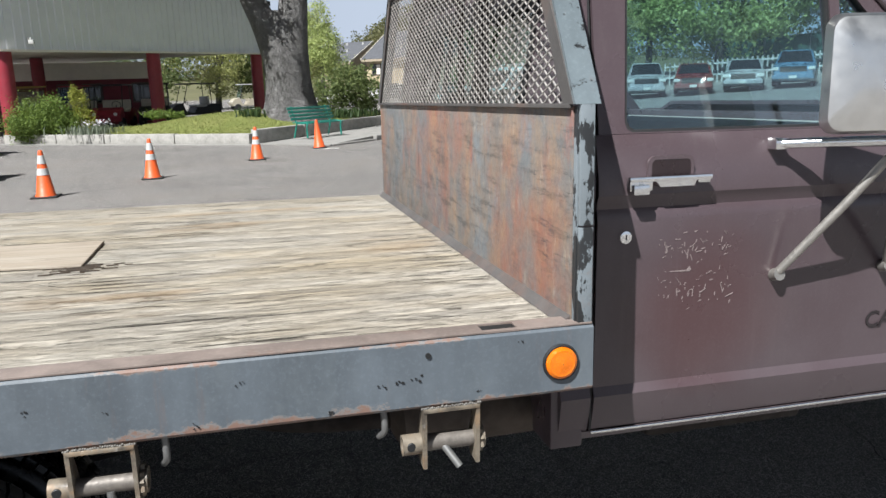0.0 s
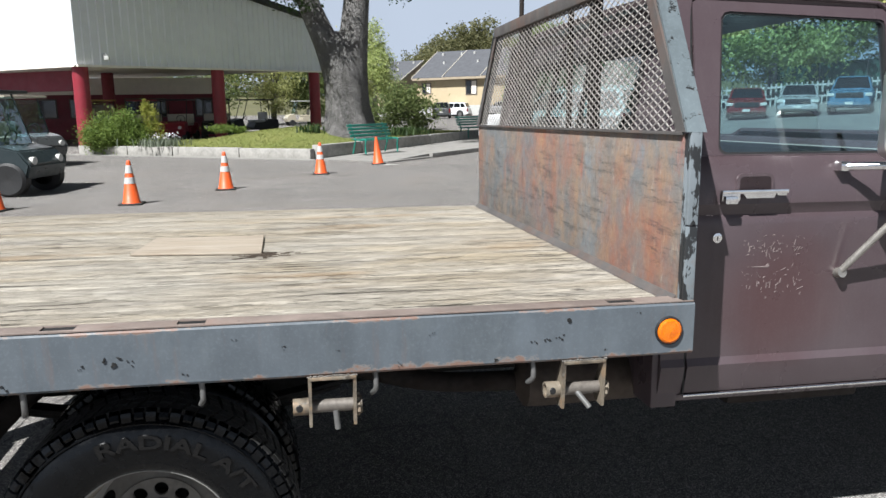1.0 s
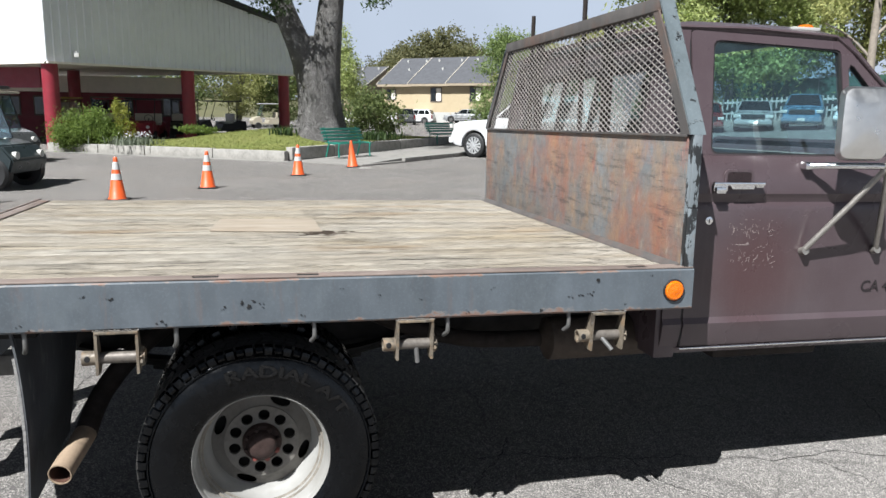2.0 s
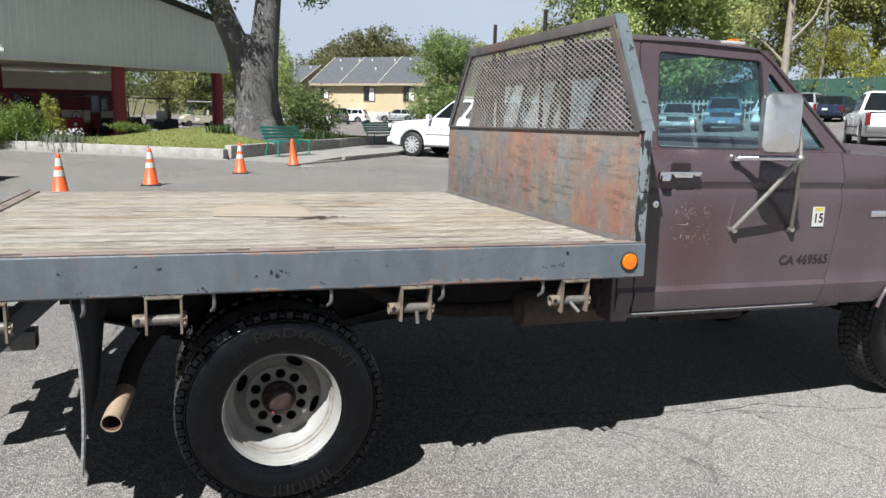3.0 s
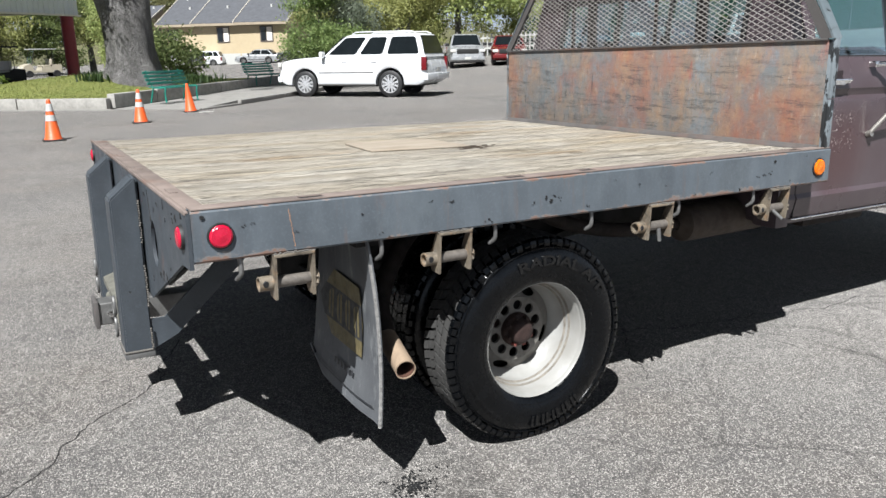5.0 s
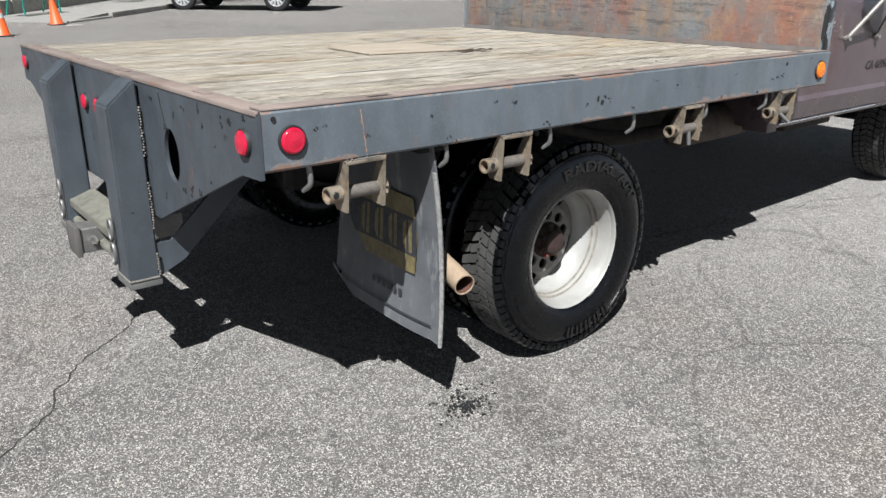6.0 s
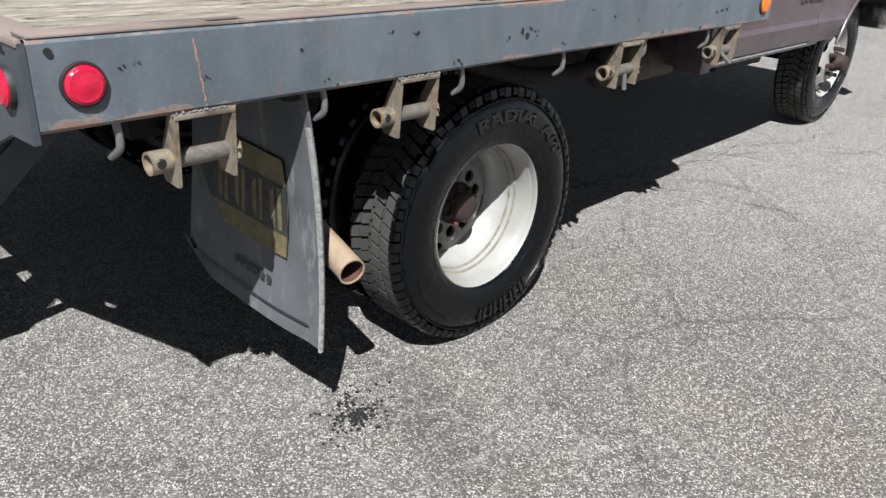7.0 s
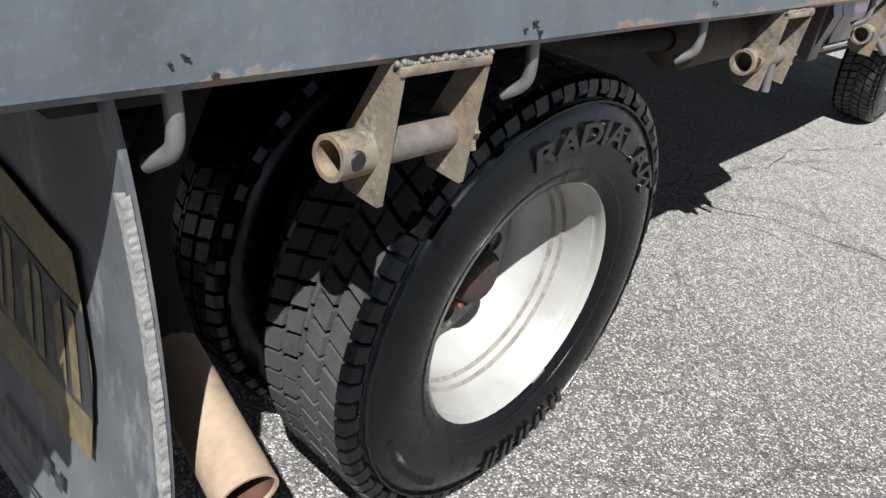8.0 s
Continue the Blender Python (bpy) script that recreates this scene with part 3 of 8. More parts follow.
def cyl(bm, p0, p1, r0, r1=None, seg=16, cap=True):
    p0, p1 = Vector(p0), Vector(p1)
    d, u, v = frame_of(p1 - p0)
    a, b = ring(bm, p0, u, v, r0, seg), ring(bm, p1, u, v, r0 if r1 is None else r1, seg)
    bridge(bm, a, b)
    if cap:
        bm.faces.new(a[::-1])
        bm.faces.new(b)


def pipe(bm, p0, p1, r, wall, seg=20):
    """A hollow tube with open ends."""
    p0, p1 = Vector(p0), Vector(p1)
    d, u, v = frame_of(p1 - p0)
    a, b = ring(bm, p0, u, v, r, seg), ring(bm, p1, u, v, r, seg)
    c, e = ring(bm, p1, u, v, r - wall, seg), ring(bm, p0, u, v, r - wall, seg)
    for s, t in ((a, b), (b, c), (c, e), (e, a)):
        bridge(bm, s, t)


def tube(bm, pts, r, seg=8, cap=True):
    pts = [Vector(p) for p in pts]
    rs = r if isinstance(r, (list, tuple)) else [r] * len(pts)
    rings, u = [], None
    for i, p in enumerate(pts):
        d = (pts[min(i + 1, len(pts) - 1)] - pts[max(i - 1, 0)]).normalized()
        if u is None:
            _, u, _ = frame_of(d)
        u = (u - d * u.dot(d)).normalized()
        rings.append(ring(bm, p, u, d.cross(u), rs[i], seg))
    for s, t in zip(rings, rings[1:]):
        bridge(bm, s, t)
    if cap:
        bm.faces.new(rings[0][::-1])
        bm.faces.new(rings[-1])


def spline(pts, n=6):
    """Catmull-Rom points through pts."""
    pts = [Vector(p) for p in pts]
    out = []
    for i in range(len(pts) - 1):
        a, b, c, d = pts[max(i - 1, 0)], pts[i], pts[i + 1], pts[min(i + 2, len(pts) - 1)]
        for k in range(n):
            t = k / n
            out.append(0.5 * (2 * b + (c - a) * t + (2 * a - 5 * b + 4 * c - d) * t * t + (3 * b - a - 3 * c + d) * t ** 3))
    return out + [pts[-1]]


def lathe(bm, prof, seg, m, close=False):
    """Turns (radius, height) points round local z, then poses by m."""
    rings = []
    for rr, h in prof:
        rings.append([bm.verts.new(m @ Vector((rr * math.cos(2 * math.pi * i / seg), rr * math.sin(2 * math.pi * i / seg), h))) for i in range(seg)])
    for s, t in zip(rings, rings[1:]):
        bridge(bm, s, t)
    if close:
        bridge(bm, rings[-1], rings[0])
    return rings


def to3(axis, p, h):
    return Vector((h, p[0], p[1])) if axis == "x" else Vector((p[0], h, p[1])) if axis == "y" else Vector((p[0], p[1], h))


def prism(bm, poly, axis, a, b):
    lo, hi = [bm.verts.new(to3(axis, p, a)) for p in poly], [bm.verts.new(to3(axis, p, b)) for p in poly]
    bridge(bm, lo, hi)
    bm.faces.new(lo[::-1])
    bm.faces.new(hi)


def sheet(bm, outer, holes, axis, a, b):
    """A plate with holes, between two planes."""
    tmp = bmesh.new()
    es = []
    for loop in [outer, *holes]:
        vs = [tmp.verts.new(to3(axis, p, a)) for p in loop]
        es += [tmp.edges.new((vs[i], vs[(i + 1) % len(vs)])) for i in range(len(vs))]
    nrm = to3(axis, (0, 0), 1)
    bmesh.ops.triangle_fill(tmp, use_beauty=True, use_dissolve=False, edges=es, normal=nrm)
    r = bmesh.ops.extrude_face_region(tmp, geom=tmp.faces[:])
    bmesh.ops.translate(tmp, verts=[g for g in r["geom"] if isinstance(g, bmesh.types.BMVert)], vec=nrm * (b - a))
    join(bm, tmp)


def join(bm, tmp, m=None):
    me = bpy.data.meshes.new("tmp")
    tmp.to_mesh(me)
    tmp.free()
    if m is not None:
        me.transform(m)
    bm.from_mesh(me)
    bpy.data.meshes.remove(me)


def circle(cx, cy, rx, ry=None, n=20, turn=0.0):
    ry = rx if ry is None else ry
    c, s = math.cos(turn), math.sin(turn)
    return [(cx + rx * math.cos(2 * math.pi * i / n) * c - ry * math.sin(2 * math.pi * i / n) * s, cy + rx * math.cos(2 * math.pi * i / n) * s + ry * math.sin(2 * math.pi * i / n) * c) for i in range(n)]


def rounded(x0, x1, z0, z1, r, n=5):
    pts = []
    for cx, cz, a0 in ((x1 - r, z1 - r, 0), (x0 + r, z1 - r, 90), (x0 + r, z0 + r, 180), (x1 - r, z0 + r, 270)):
        pts += [(cx + r * math.cos(radians(a0 + 90 * i / n)), cz + r * math.sin(radians(a0 + 90 * i / n))) for i in range(n + 1)]
    return pts


def lettering(text, size, depth, weight=0.0, shear=0.0):
    """A bmesh of text in the xy plane, centred, depth along z."""
    cu = bpy.data.curves.new("text", "FONT")
    cu.body, cu.size, cu.extrude, cu.align_x, cu.align_y, cu.offset, cu.shear, cu.resolution_u = text, size, depth / 2, "CENTER", "CENTER", weight, shear, 3
    ob = new("text_source", cu)
    me = bpy.data.meshes.new_from_object(ob.evaluated_get(bpy.context.evaluated_depsgraph_get()))
    bm = bmesh.new()
    bm.from_mesh(me)
    bpy.data.objects.remove(ob)
    bpy.data.curves.remove(cu)
    bpy.data.meshes.remove(me)
    return bm


def panel_cells(bm, rows):
    """A skin over a list of equal rows of points."""
    vs = [[bm.verts.new(p) for p in row] for row in rows]
    for s, t in zip(vs, vs[1:]):
        for i in range(len(s) - 1):
            bm.faces.new((s[i], s[i + 1], t[i + 1], t[i]))
    return vs


def thicken(bm, depth):
    """Gives an open skin thickness, inwards along its normals."""
    bmesh.ops.recalc_face_normals(bm, faces=bm.faces)
    bmesh.ops.solidify(bm, geom=bm.faces[:], thickness=depth)

# ---- the flatbed truck ----
WIDE = 2.43                                   # width of the bed; the truck's middle is at half of it
MID = WIDE / 2
BACK = -2.64                                  # rear end of the bed; its front end is at x = 0
TILTED = Matrix.Translation((0, 0, 0.9)) @ Matrix.Rotation(0.0142, 4, "Y") @ Matrix.Rotation(-0.0128, 4, "X") @ Matrix.Translation((0, 0, -0.9))
FLIP = Matrix.Translation((0, WIDE, 0)) @ Matrix.Diagonal((1, -1, 1, 1))
truck = thing("flatbed_truck", (-0.1, MID, 0), "worn maroon dual-wheel flatbed truck with weathered timber deck", "truck")


def tpart(name, bm, mat, parent=truck, label="", smooth=40, flip=False):
    return part(name, bm, mat, parent, label, smooth, TILTED @ FLIP if flip else TILTED)


rng = random.Random(4)

# bed: side channels with a flange over the deck's edge
def channel(flip):
    bm = bmesh.new()
    prof = [(0.004, 0.835), (0.0, 0.841), (0.0, 0.970), (0.006, 0.976), (0.052, 0.976), (0.052, 0.968), (0.010, 0.966), (0.010, 0.846), (0.055, 0.843), (0.055, 0.835)]
    n = 28
    rows = []
    for k in range(n + 1):
        x = BACK + (0 - BACK) * k / n
        dent = 0.0025 * noise.noise((x * 2.3, 4.0 if flip else 0.0, 0))
        rows.append([(x, p[0] + dent * (p[0] < 0.02), p[1] + 0.4 * dent * (p[1] < 0.85) - (0.020 if flip and p[1] > 0.96 else 0.0)) for p in prof + prof[:1]])
    panel_cells(bm, rows)
    bmesh.ops.remove_doubles(bm, verts=bm.verts, dist=1e-5)
    return tpart("side_rail", bm, RAIL, truck, "blue-grey painted steel rail with chips", 30, flip)


rails = [channel(False), channel(True)]
# worn rusty top of the flange, with the stake slots
for flip in (False,):
    bm = bmesh.new()
    slots = [(-2.30, 0.075), (-1.60, 0.075), (-1.30, 0.065), (-0.20, 0.075)]
    marks = [BACK + 0.002] + [v for s, wd in slots for v in (s - wd / 2, s + wd / 2)] + [-0.002]
    for i in range(0, len(marks), 2):
        box(bm, marks[i], marks[i + 1], 0.003, 0.062, 0.977, 0.981, 0.001)
    for s, wd in slots:
        box(bm, s - wd / 2, s + wd / 2, 0.003, 0.016, 0.977, 0.981)
        box(bm, s - wd / 2, s + wd / 2, 0.054, 0.062, 0.977, 0.981)
    tpart("rail_flange", bm, RAILTOP, rails[flip], "rust-worn top flange", 30, flip)
    for s, wd in slots:
        bm = bmesh.new()
        box(bm, s - wd / 2, s + wd / 2, 0.014, 0.055, 0.9755, 0.9775)
        tpart("stake_slot", bm, BLACKSTEEL, rails[flip], "dark stake pocket slot", 30, flip)

# end channels
bm = bmesh.new()
box(bm, -0.006, 0.0, 0.010, WIDE - 0.010, 0.836, 0.975, 0.002)
tpart("front_rail", bm, RAIL)
bm = bmesh.new()
box(bm, BACK, BACK + 0.055, 0.056, WIDE - 0.056, 0.955, 0.975, 0.003)
for s in (0.35, 1.0, 1.5, 2.1):
    box(bm, BACK + 0.012, BACK + 0.036, s, s + 0.08, 0.975, 0.978, 0.001)
tpart("rear_deck_plate", bm, RAILTOP, truck, "rusty steel strip behind the deck")

# bolts and the drip of primer on the side rail
for x, z in ((-2.612, 0.958), (-0.355, 0.945)):
    bm = bmesh.new()
    cyl(bm, (x, -0.004, z), (x, 0.003, z), 0.006, seg=8)
    tpart("rail_bolt", bm, BLACKSTEEL, rails[0])
bm = bmesh.new()
edge_a, edge_b = [], []
for k in range(61):
    t = k / 60
    x, z = -2.378 + 0.014 * t + 0.0025 * noise.noise((t * 9, 1, 1)), 0.958 - 0.108 * t
    edge_a.append((x - 0.0004 - 0.0022 * rng.random() ** 2, z))
    edge_b.append((x + 0.0004 + 0.0022 * rng.random() ** 2, z))
for k in range(60):
    prism(bm, [edge_a[k], edge_b[k], edge_b[k + 1], edge_a[k + 1]], "y", -0.0010, 0.001)
primer = tpart("primer_run", bm, plain("orange_primer", (0.3016, 0.174, 0.116), 0.6, 0, 0.5, 60, 0), rails[0], "pale orange scrape down the rail", 0)
tagged(primer, kind="stuff")

# black chips in the rail's paint
bm = bmesh.new()
spots = [(-1.492, 0.897, 0.028), (-1.44, 0.899, 0.018), (-1.087, 0.918, 0.014), (-0.417, 0.898, 0.020), (-0.385, 0.905, 0.016), (-0.455, 0.893, 0.012),
         (-1.55, 0.893, 0.012), (-0.80, 0.856, 0.014), (-0.72, 0.930, 0.010), (-1.86, 0.930, 0.016), (-1.93, 0.938, 0.010), (-2.10, 0.851, 0.022), (-2.16, 0.92, 0.010),
         (-1.20, 0.94, 0.008), (-0.55, 0.852, 0.012), (-0.95, 0.90, 0.007), (-2.48, 0.93, 0.008), (-2.50, 0.925, 0.010), (-1.72, 0.852, 0.016), (-0.16, 0.955, 0.010), (-2.36, 0.893, 0.012), (-1.32, 0.862, 0.010), (-0.25, 0.858, 0.009)]
for x, z, s in spots:
    for k in range(4):
        dx, dz = rng.gauss(0, s * 0.50), rng.gauss(0, s * 0.22)
        n, q, tilt, first_a = rng.choice((4, 5, 6)), s * rng.choice((0.07, 0.10, 0.15, 0.22)), rng.uniform(-0.35, 0.35), rng.uniform(0, 6)
        poly = []
        for i in range(n):
            u, v = 1.5 * q * rng.uniform(0.25, 1.2) * math.cos(2 * math.pi * i / n + first_a), q * rng.uniform(0.3, 0.9) * math.sin(2 * math.pi * i / n + first_a)
            poly.append((x + dx + u - tilt * v, z + dz + v + tilt * u))
        prism(bm, poly, "y", -0.0028 - 0.00005 * k, 0.0015)
tagged(tpart("paint_chip", bm, BLACKSTEEL, rails[0], "black chips in the paint", 0), kind="stuff")
# side and rear marker lamps
def marker(x, y, z, r, mat, axis, label, name="marker_lamp"):
    m = Matrix.Translation((x, y, z)) @ (Matrix.Rotation(radians(90), 4, "X") if axis == "y" else Matrix.Rotation(radians(-90), 4, "Y"))
    bm = bmesh.new()
    lathe(bm, [(r * 1.15, -0.004), (r * 1.15, 0.003), (r * 1.10, 0.007), (r * 1.02, 0.007), (r * 1.0, 0.002)], 32, m)
    lamp = tpart(name, bm, RUBBER, truck, label)
    bm = bmesh.new()
    rings = lathe(bm, [(r * 1.0, 0.002), (r * 0.98, 0.009), (r * 0.80, 0.013), (r * 0.72, 0.0125), (r * 0.4, 0.0155), (0.001, 0.0165)], 32, m)
    tpart("lens", bm, mat, lamp)
    return lamp


marker(-0.074, 0.0, 0.902, 0.0345, AMBER, "y", "round amber marker lamp")
marker(-2.567, 0.0, 0.904, 0.0315, REDLENS, "y", "round red marker lamp")
for yy, zz in ((0.068, 0.898), (1.418, 0.835), (1.254, 0.838), (1.12, 0.838), (2.345, 0.905)):
    marker(BACK - 0.014, yy, zz, 0.030 if yy in (0.068, 2.345) else 0.027, REDLENS, "x", "round red rear lamp")

marker(BACK + 0.030, 0.548, 0.757, 0.030, REDLENS, "x", "round red lamp behind the hole")
# cross-member behind the rear plate, shade put into its near-black colour
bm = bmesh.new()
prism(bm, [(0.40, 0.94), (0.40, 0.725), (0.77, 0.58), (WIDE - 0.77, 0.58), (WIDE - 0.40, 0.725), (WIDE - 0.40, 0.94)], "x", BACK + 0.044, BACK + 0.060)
tpart("cross_member", bm, CHASSIS, truck, "cross-member behind the tail plate, shade in its colour", 30)
# rear plate: deep in the middle, a round hole at each side
bm = bmesh.new()
outer = [(0.0, 0.972), (0.0, 0.820), (0.10, 0.815), (0.74, 0.552), (WIDE - 0.74, 0.552), (WIDE - 0.10, 0.815), (WIDE, 0.820), (WIDE, 0.972)]
sheet(bm, outer, [circle(0.572, 0.780, 0.056, 0.078, 28), circle(WIDE - 0.572, 0.780, 0.056, 0.078, 28)], "x", BACK - 0.012, BACK - 0.001)
rear_plate = tpart("rear_plate", bm, POST, truck, "dark blue-grey rear skirt plate with round holes", 30)
bm = bmesh.new()
box(bm, BACK - 0.015, BACK - 0.004, 0.0, WIDE, 0.966, 0.9785, 0.003)
tpart("edge_bar", bm, RAILTOP, rear_plate)
# black chips on the rear plate
bm = bmesh.new()
for y, z, s in ((0.16, 0.935, 0.020), (0.20, 0.925, 0.014), (0.34, 0.945, 0.016), (0.45, 0.93, 0.012), (0.07, 0.955, 0.014), (0.38, 0.71, 0.020), (0.44, 0.70, 0.018), (0.50, 0.70, 0.014), (0.30, 0.76, 0.008), (0.25, 0.86, 0.008), (0.52, 0.90, 0.012), (0.70, 0.93, 0.016), (0.66, 0.64, 0.014), (0.32, 0.90, 0.007), (0.60, 0.86, 0.010)):
    for k in range(4):
        dy_, dz = rng.gauss(0, s * 0.5), rng.gauss(0, s * 0.4)
        n, q = rng.choice((5, 6, 7)), s * rng.choice((0.15, 0.25, 0.45))
        poly = [(y + dy_ + q * rng.uniform(0.4, 1.0) * math.cos(2 * math.pi * i / n), z + dz + 1.2 * q * rng.uniform(0.4, 1.1) * math.sin(2 * math.pi * i / n)) for i in range(n)]
        prism(bm, poly, "x", BACK - 0.0136 - 0.00005 * k, BACK - 0.010)
prism(bm, [(0.628, 0.952), (0.631, 0.952), (0.612, 0.905), (0.598, 0.872), (0.588, 0.858), (0.596, 0.852), (0.603, 0.872), (0.616, 0.905)], "x", BACK - 0.0138, BACK - 0.010)
tagged(tpart("paint_chip", bm, BLACKSTEEL, rear_plate, "black chips in the paint", 0), kind="stuff")
# two upright posts with sloped tops and a weld down each side
for yy, flip in ((0.79, False), (0.79, True)):
    bm = bmesh.new()
    x0, x1 = BACK - 0.020, BACK - 0.115
    poly = [(x0, 0.972), (x0 - 0.012, 0.972), (x1, 0.900), (x1, 0.342), (x0, 0.342)]
    prism(bm, poly, "y", yy, yy + 0.125)
    bmesh.ops.bevel(bm, geom=bm.edges[:], offset=0.006, segments=2, affect="EDGES")
    post = tpart("rear_post", bm, POST, truck, "dark steel upright on the tail", 30, flip)
    bm = bmesh.new()
    for k in range(70):
        if (k // 9) % 3 == 1:
            continue
        z = 0.355 + 0.605 * k / 70
        bmesh.ops.create_icosphere(bm, subdivisions=1, radius=rng.uniform(0.0032, 0.0050), matrix=Matrix.Translation((x0 - 0.002 + rng.uniform(-0.002, 0.002), yy - 0.003, z)))
    for k in range(16):
        bmesh.ops.create_icosphere(bm, subdivisions=1, radius=0.0055, matrix=Matrix.Translation((x1 + 0.09 * k / 15, yy - 0.002, 0.346)))
        bmesh.ops.create_icosphere(bm, subdivisions=1, radius=0.0055, matrix=Matrix.Translation((x1 - 0.001, yy + 0.125 * k / 15, 0.346)))
    tagged(tpart("weld", bm, WELD, post, "bright weld bead", 60, flip), kind="stuff")
    bm = bmesh.new()
    box(bm, x1 - 0.004, x0 + 0.004, yy - 0.004, yy + 0.129, 0.319, 0.341, 0.004)
    tpart("end_cap", bm, BAREMETAL, post, "", 30, flip)
    bm = bmesh.new()
    prism(bm, [(x0 + 0.0, 0.455), (x0 + 0.0, 0.342), (x0 + 0.09, 0.385), (x0 + 0.50, 0.77), (x0 + 0.45, 0.825), (x0 + 0.05, 0.455)], "y", yy + 0.01, yy + 0.022)
    tpart("brace", bm, POST, post, "flat brace to the frame", 30, flip)
    bm = bmesh.new()
    for k, zz in enumerate((0.52, 0.60)):
        tube(bm, [(x1 - 0.012, yy + 0.10 + 0.018 * math.cos(a), zz - 0.10 + 0.035 * math.sin(a)) for a in [2 * math.pi * i / 12 for i in range(13)]], 0.006, 6, False)
    tpart("chain_link", bm, BAREMETAL, post, "", 60, flip)
# step bar and hitch between the posts
bm = bmesh.new()
prism(bm, [(BACK - 0.100, 0.448), (BACK - 0.012, 0.478), (BACK - 0.012, 0.490), (BACK - 0.100, 0.460)], "y", 0.918, WIDE - 0.918)
box(bm, BACK - 0.104, BACK - 0.094, 0.918, WIDE - 0.918, 0.432, 0.459, 0.002)
cyl(bm, (BACK - 0.085, 0.80, 0.372), (BACK - 0.085, WIDE - 0.80, 0.372), 0.017, seg=14)
step = tpart("tow_step", bm, plain("olive_scuffed_steel", (0.155, 0.150, 0.125), 0.55, 0.2, 0.4, 14, 0.2), truck, "scuffed steel step bar between the posts")
bm = bmesh.new()
sheet(bm, rounded(1.165, 1.265, 0.347, 0.437, 0.006), [rounded(1.178, 1.252, 0.360, 0.424, 0.004)], "x", BACK - 0.16, BACK + 0.2)
hitch = tpart("hitch_receiver", bm, BAREMETAL, truck, "square tow hitch receiver tube")
bm = bmesh.new()
box(bm, BACK - 0.178, BACK - 0.161, 1.155, 1.275, 0.337, 0.447, 0.004)
tpart("receiver_collar", bm, RUSTFRAME, hitch, "rust-brown collar")
bm = bmesh.new()
cyl(bm, (BACK - 0.12, 1.150, 0.392), (BACK - 0.12, 1.166, 0.392), 0.014, seg=6)
tpart("bolt", bm, CHROME, hitch)

# deck boards
edges = [0.063]
while edges[-1] < WIDE - 0.25:
    edges.append(edges[-1] + rng.uniform(0.135, 0.185))
edges[-1] = WIDE - 0.003
for i, (ya, yb) in enumerate(zip(edges, edges[1:])):
    bm = bmesh.new()
    nx = 14
    gap = rng.uniform(0.0005, 0.0014)
    lift = rng.uniform(-0.0006, 0.0005)
    rows = []
    for k in range(nx + 1):
        x = BACK + 0.057 + (-0.050 - BACK - 0.057) * k / nx
        ja, jb = gap + 0.006 * max(0, noise.noise((x * 2.4, i, 0)) - 0.05), gap + 0.006 * max(0, noise.noise((x * 2.4, i, 5)) - 0.05)
        zz = 0.968 + lift + 0.002 * noise.noise((x * 1.3, i * 3, 1))
        rows.append([(x, ya + ja, zz - 0.03), (x, ya + ja, zz - 0.0015), (x, ya + ja + 0.0025, zz), (x, (ya + yb) / 2, zz + 0.001), (x, yb - jb - 0.0025, zz), (x, yb - jb, zz - 0.0015), (x, yb - jb, zz - 0.03)])
    panel_cells(bm, rows)
    tpart("deck_board", bm, WOOD, truck, "", 50)
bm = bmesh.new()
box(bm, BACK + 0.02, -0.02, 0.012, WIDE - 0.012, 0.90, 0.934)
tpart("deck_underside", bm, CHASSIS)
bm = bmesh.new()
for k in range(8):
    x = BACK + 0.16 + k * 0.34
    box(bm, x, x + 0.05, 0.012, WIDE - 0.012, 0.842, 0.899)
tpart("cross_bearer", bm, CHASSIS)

pw_ = Mat("pale_plywood", (0.261, 0.217, 0.168), 0.85, spec=0.25)
pw_.lay((0.313, 0.275, 0.226), pw_.noise(5, 5, stretch=(0.5, 2, 1))).lay((0.174, 0.139, 0.104), pw_.noise(60, 3, stretch=(0.08, 1, 1), lo=0.5, hi=0.62), amount=0.5)
pw_.lay((0.075, 0.064, 0.052), pw_.noise(9, 8, 0.75, stretch=(1, 1.6, 1), shift=(2, 2, 2), lo=0.60, hi=0.68), amount=0.7).relief(pw_.noise(70, 4, stretch=(0.1, 1, 1)), 0.5, 0.003)
PLYWOOD = pw_.done()
# loose wooden patch over a hole in the deck
bm = bmesh.new()
prism(bm, [(-1.650, 1.062), (-1.180, 1.004), (-1.188, 1.420), (-1.20, 1.432), (-1.62, 1.438)], "z", 0.9702, 0.9785)
bmesh.ops.bevel(bm, geom=bm.edges[:], offset=0.002, segments=1, affect="EDGES")
bm.transform(TILTED)
patch = solo("deck_patch", bm, PLYWOOD, (-1.42, 1.22, 0.985), "pale plywood square lying on the timber deck", "board")
bm = bmesh.new()
for k in range(60):
    x, y = -1.18 + rng.gauss(0, 0.05), 1.0 + rng.gauss(0, 0.035)
    ln, wd = rng.uniform(0.006, 0.028), rng.uniform(0.0006, 0.0020)
    box(bm, -ln, ln, -wd, wd, 0.9695, 0.9708 + rng.uniform(0, 0.003), 0, Matrix.Translation((x, y, 0)) @ Matrix.Rotation(rng.gauss(0, 0.12), 4, "Z"))
tagged(tpart("splinter", bm, plain("dark_torn_wood", (0.0522, 0.0377, 0.0261), 0.9, 0, 0.5, 40, 0), truck, "dark splintered wood by the patch", 0), kind="stuff")

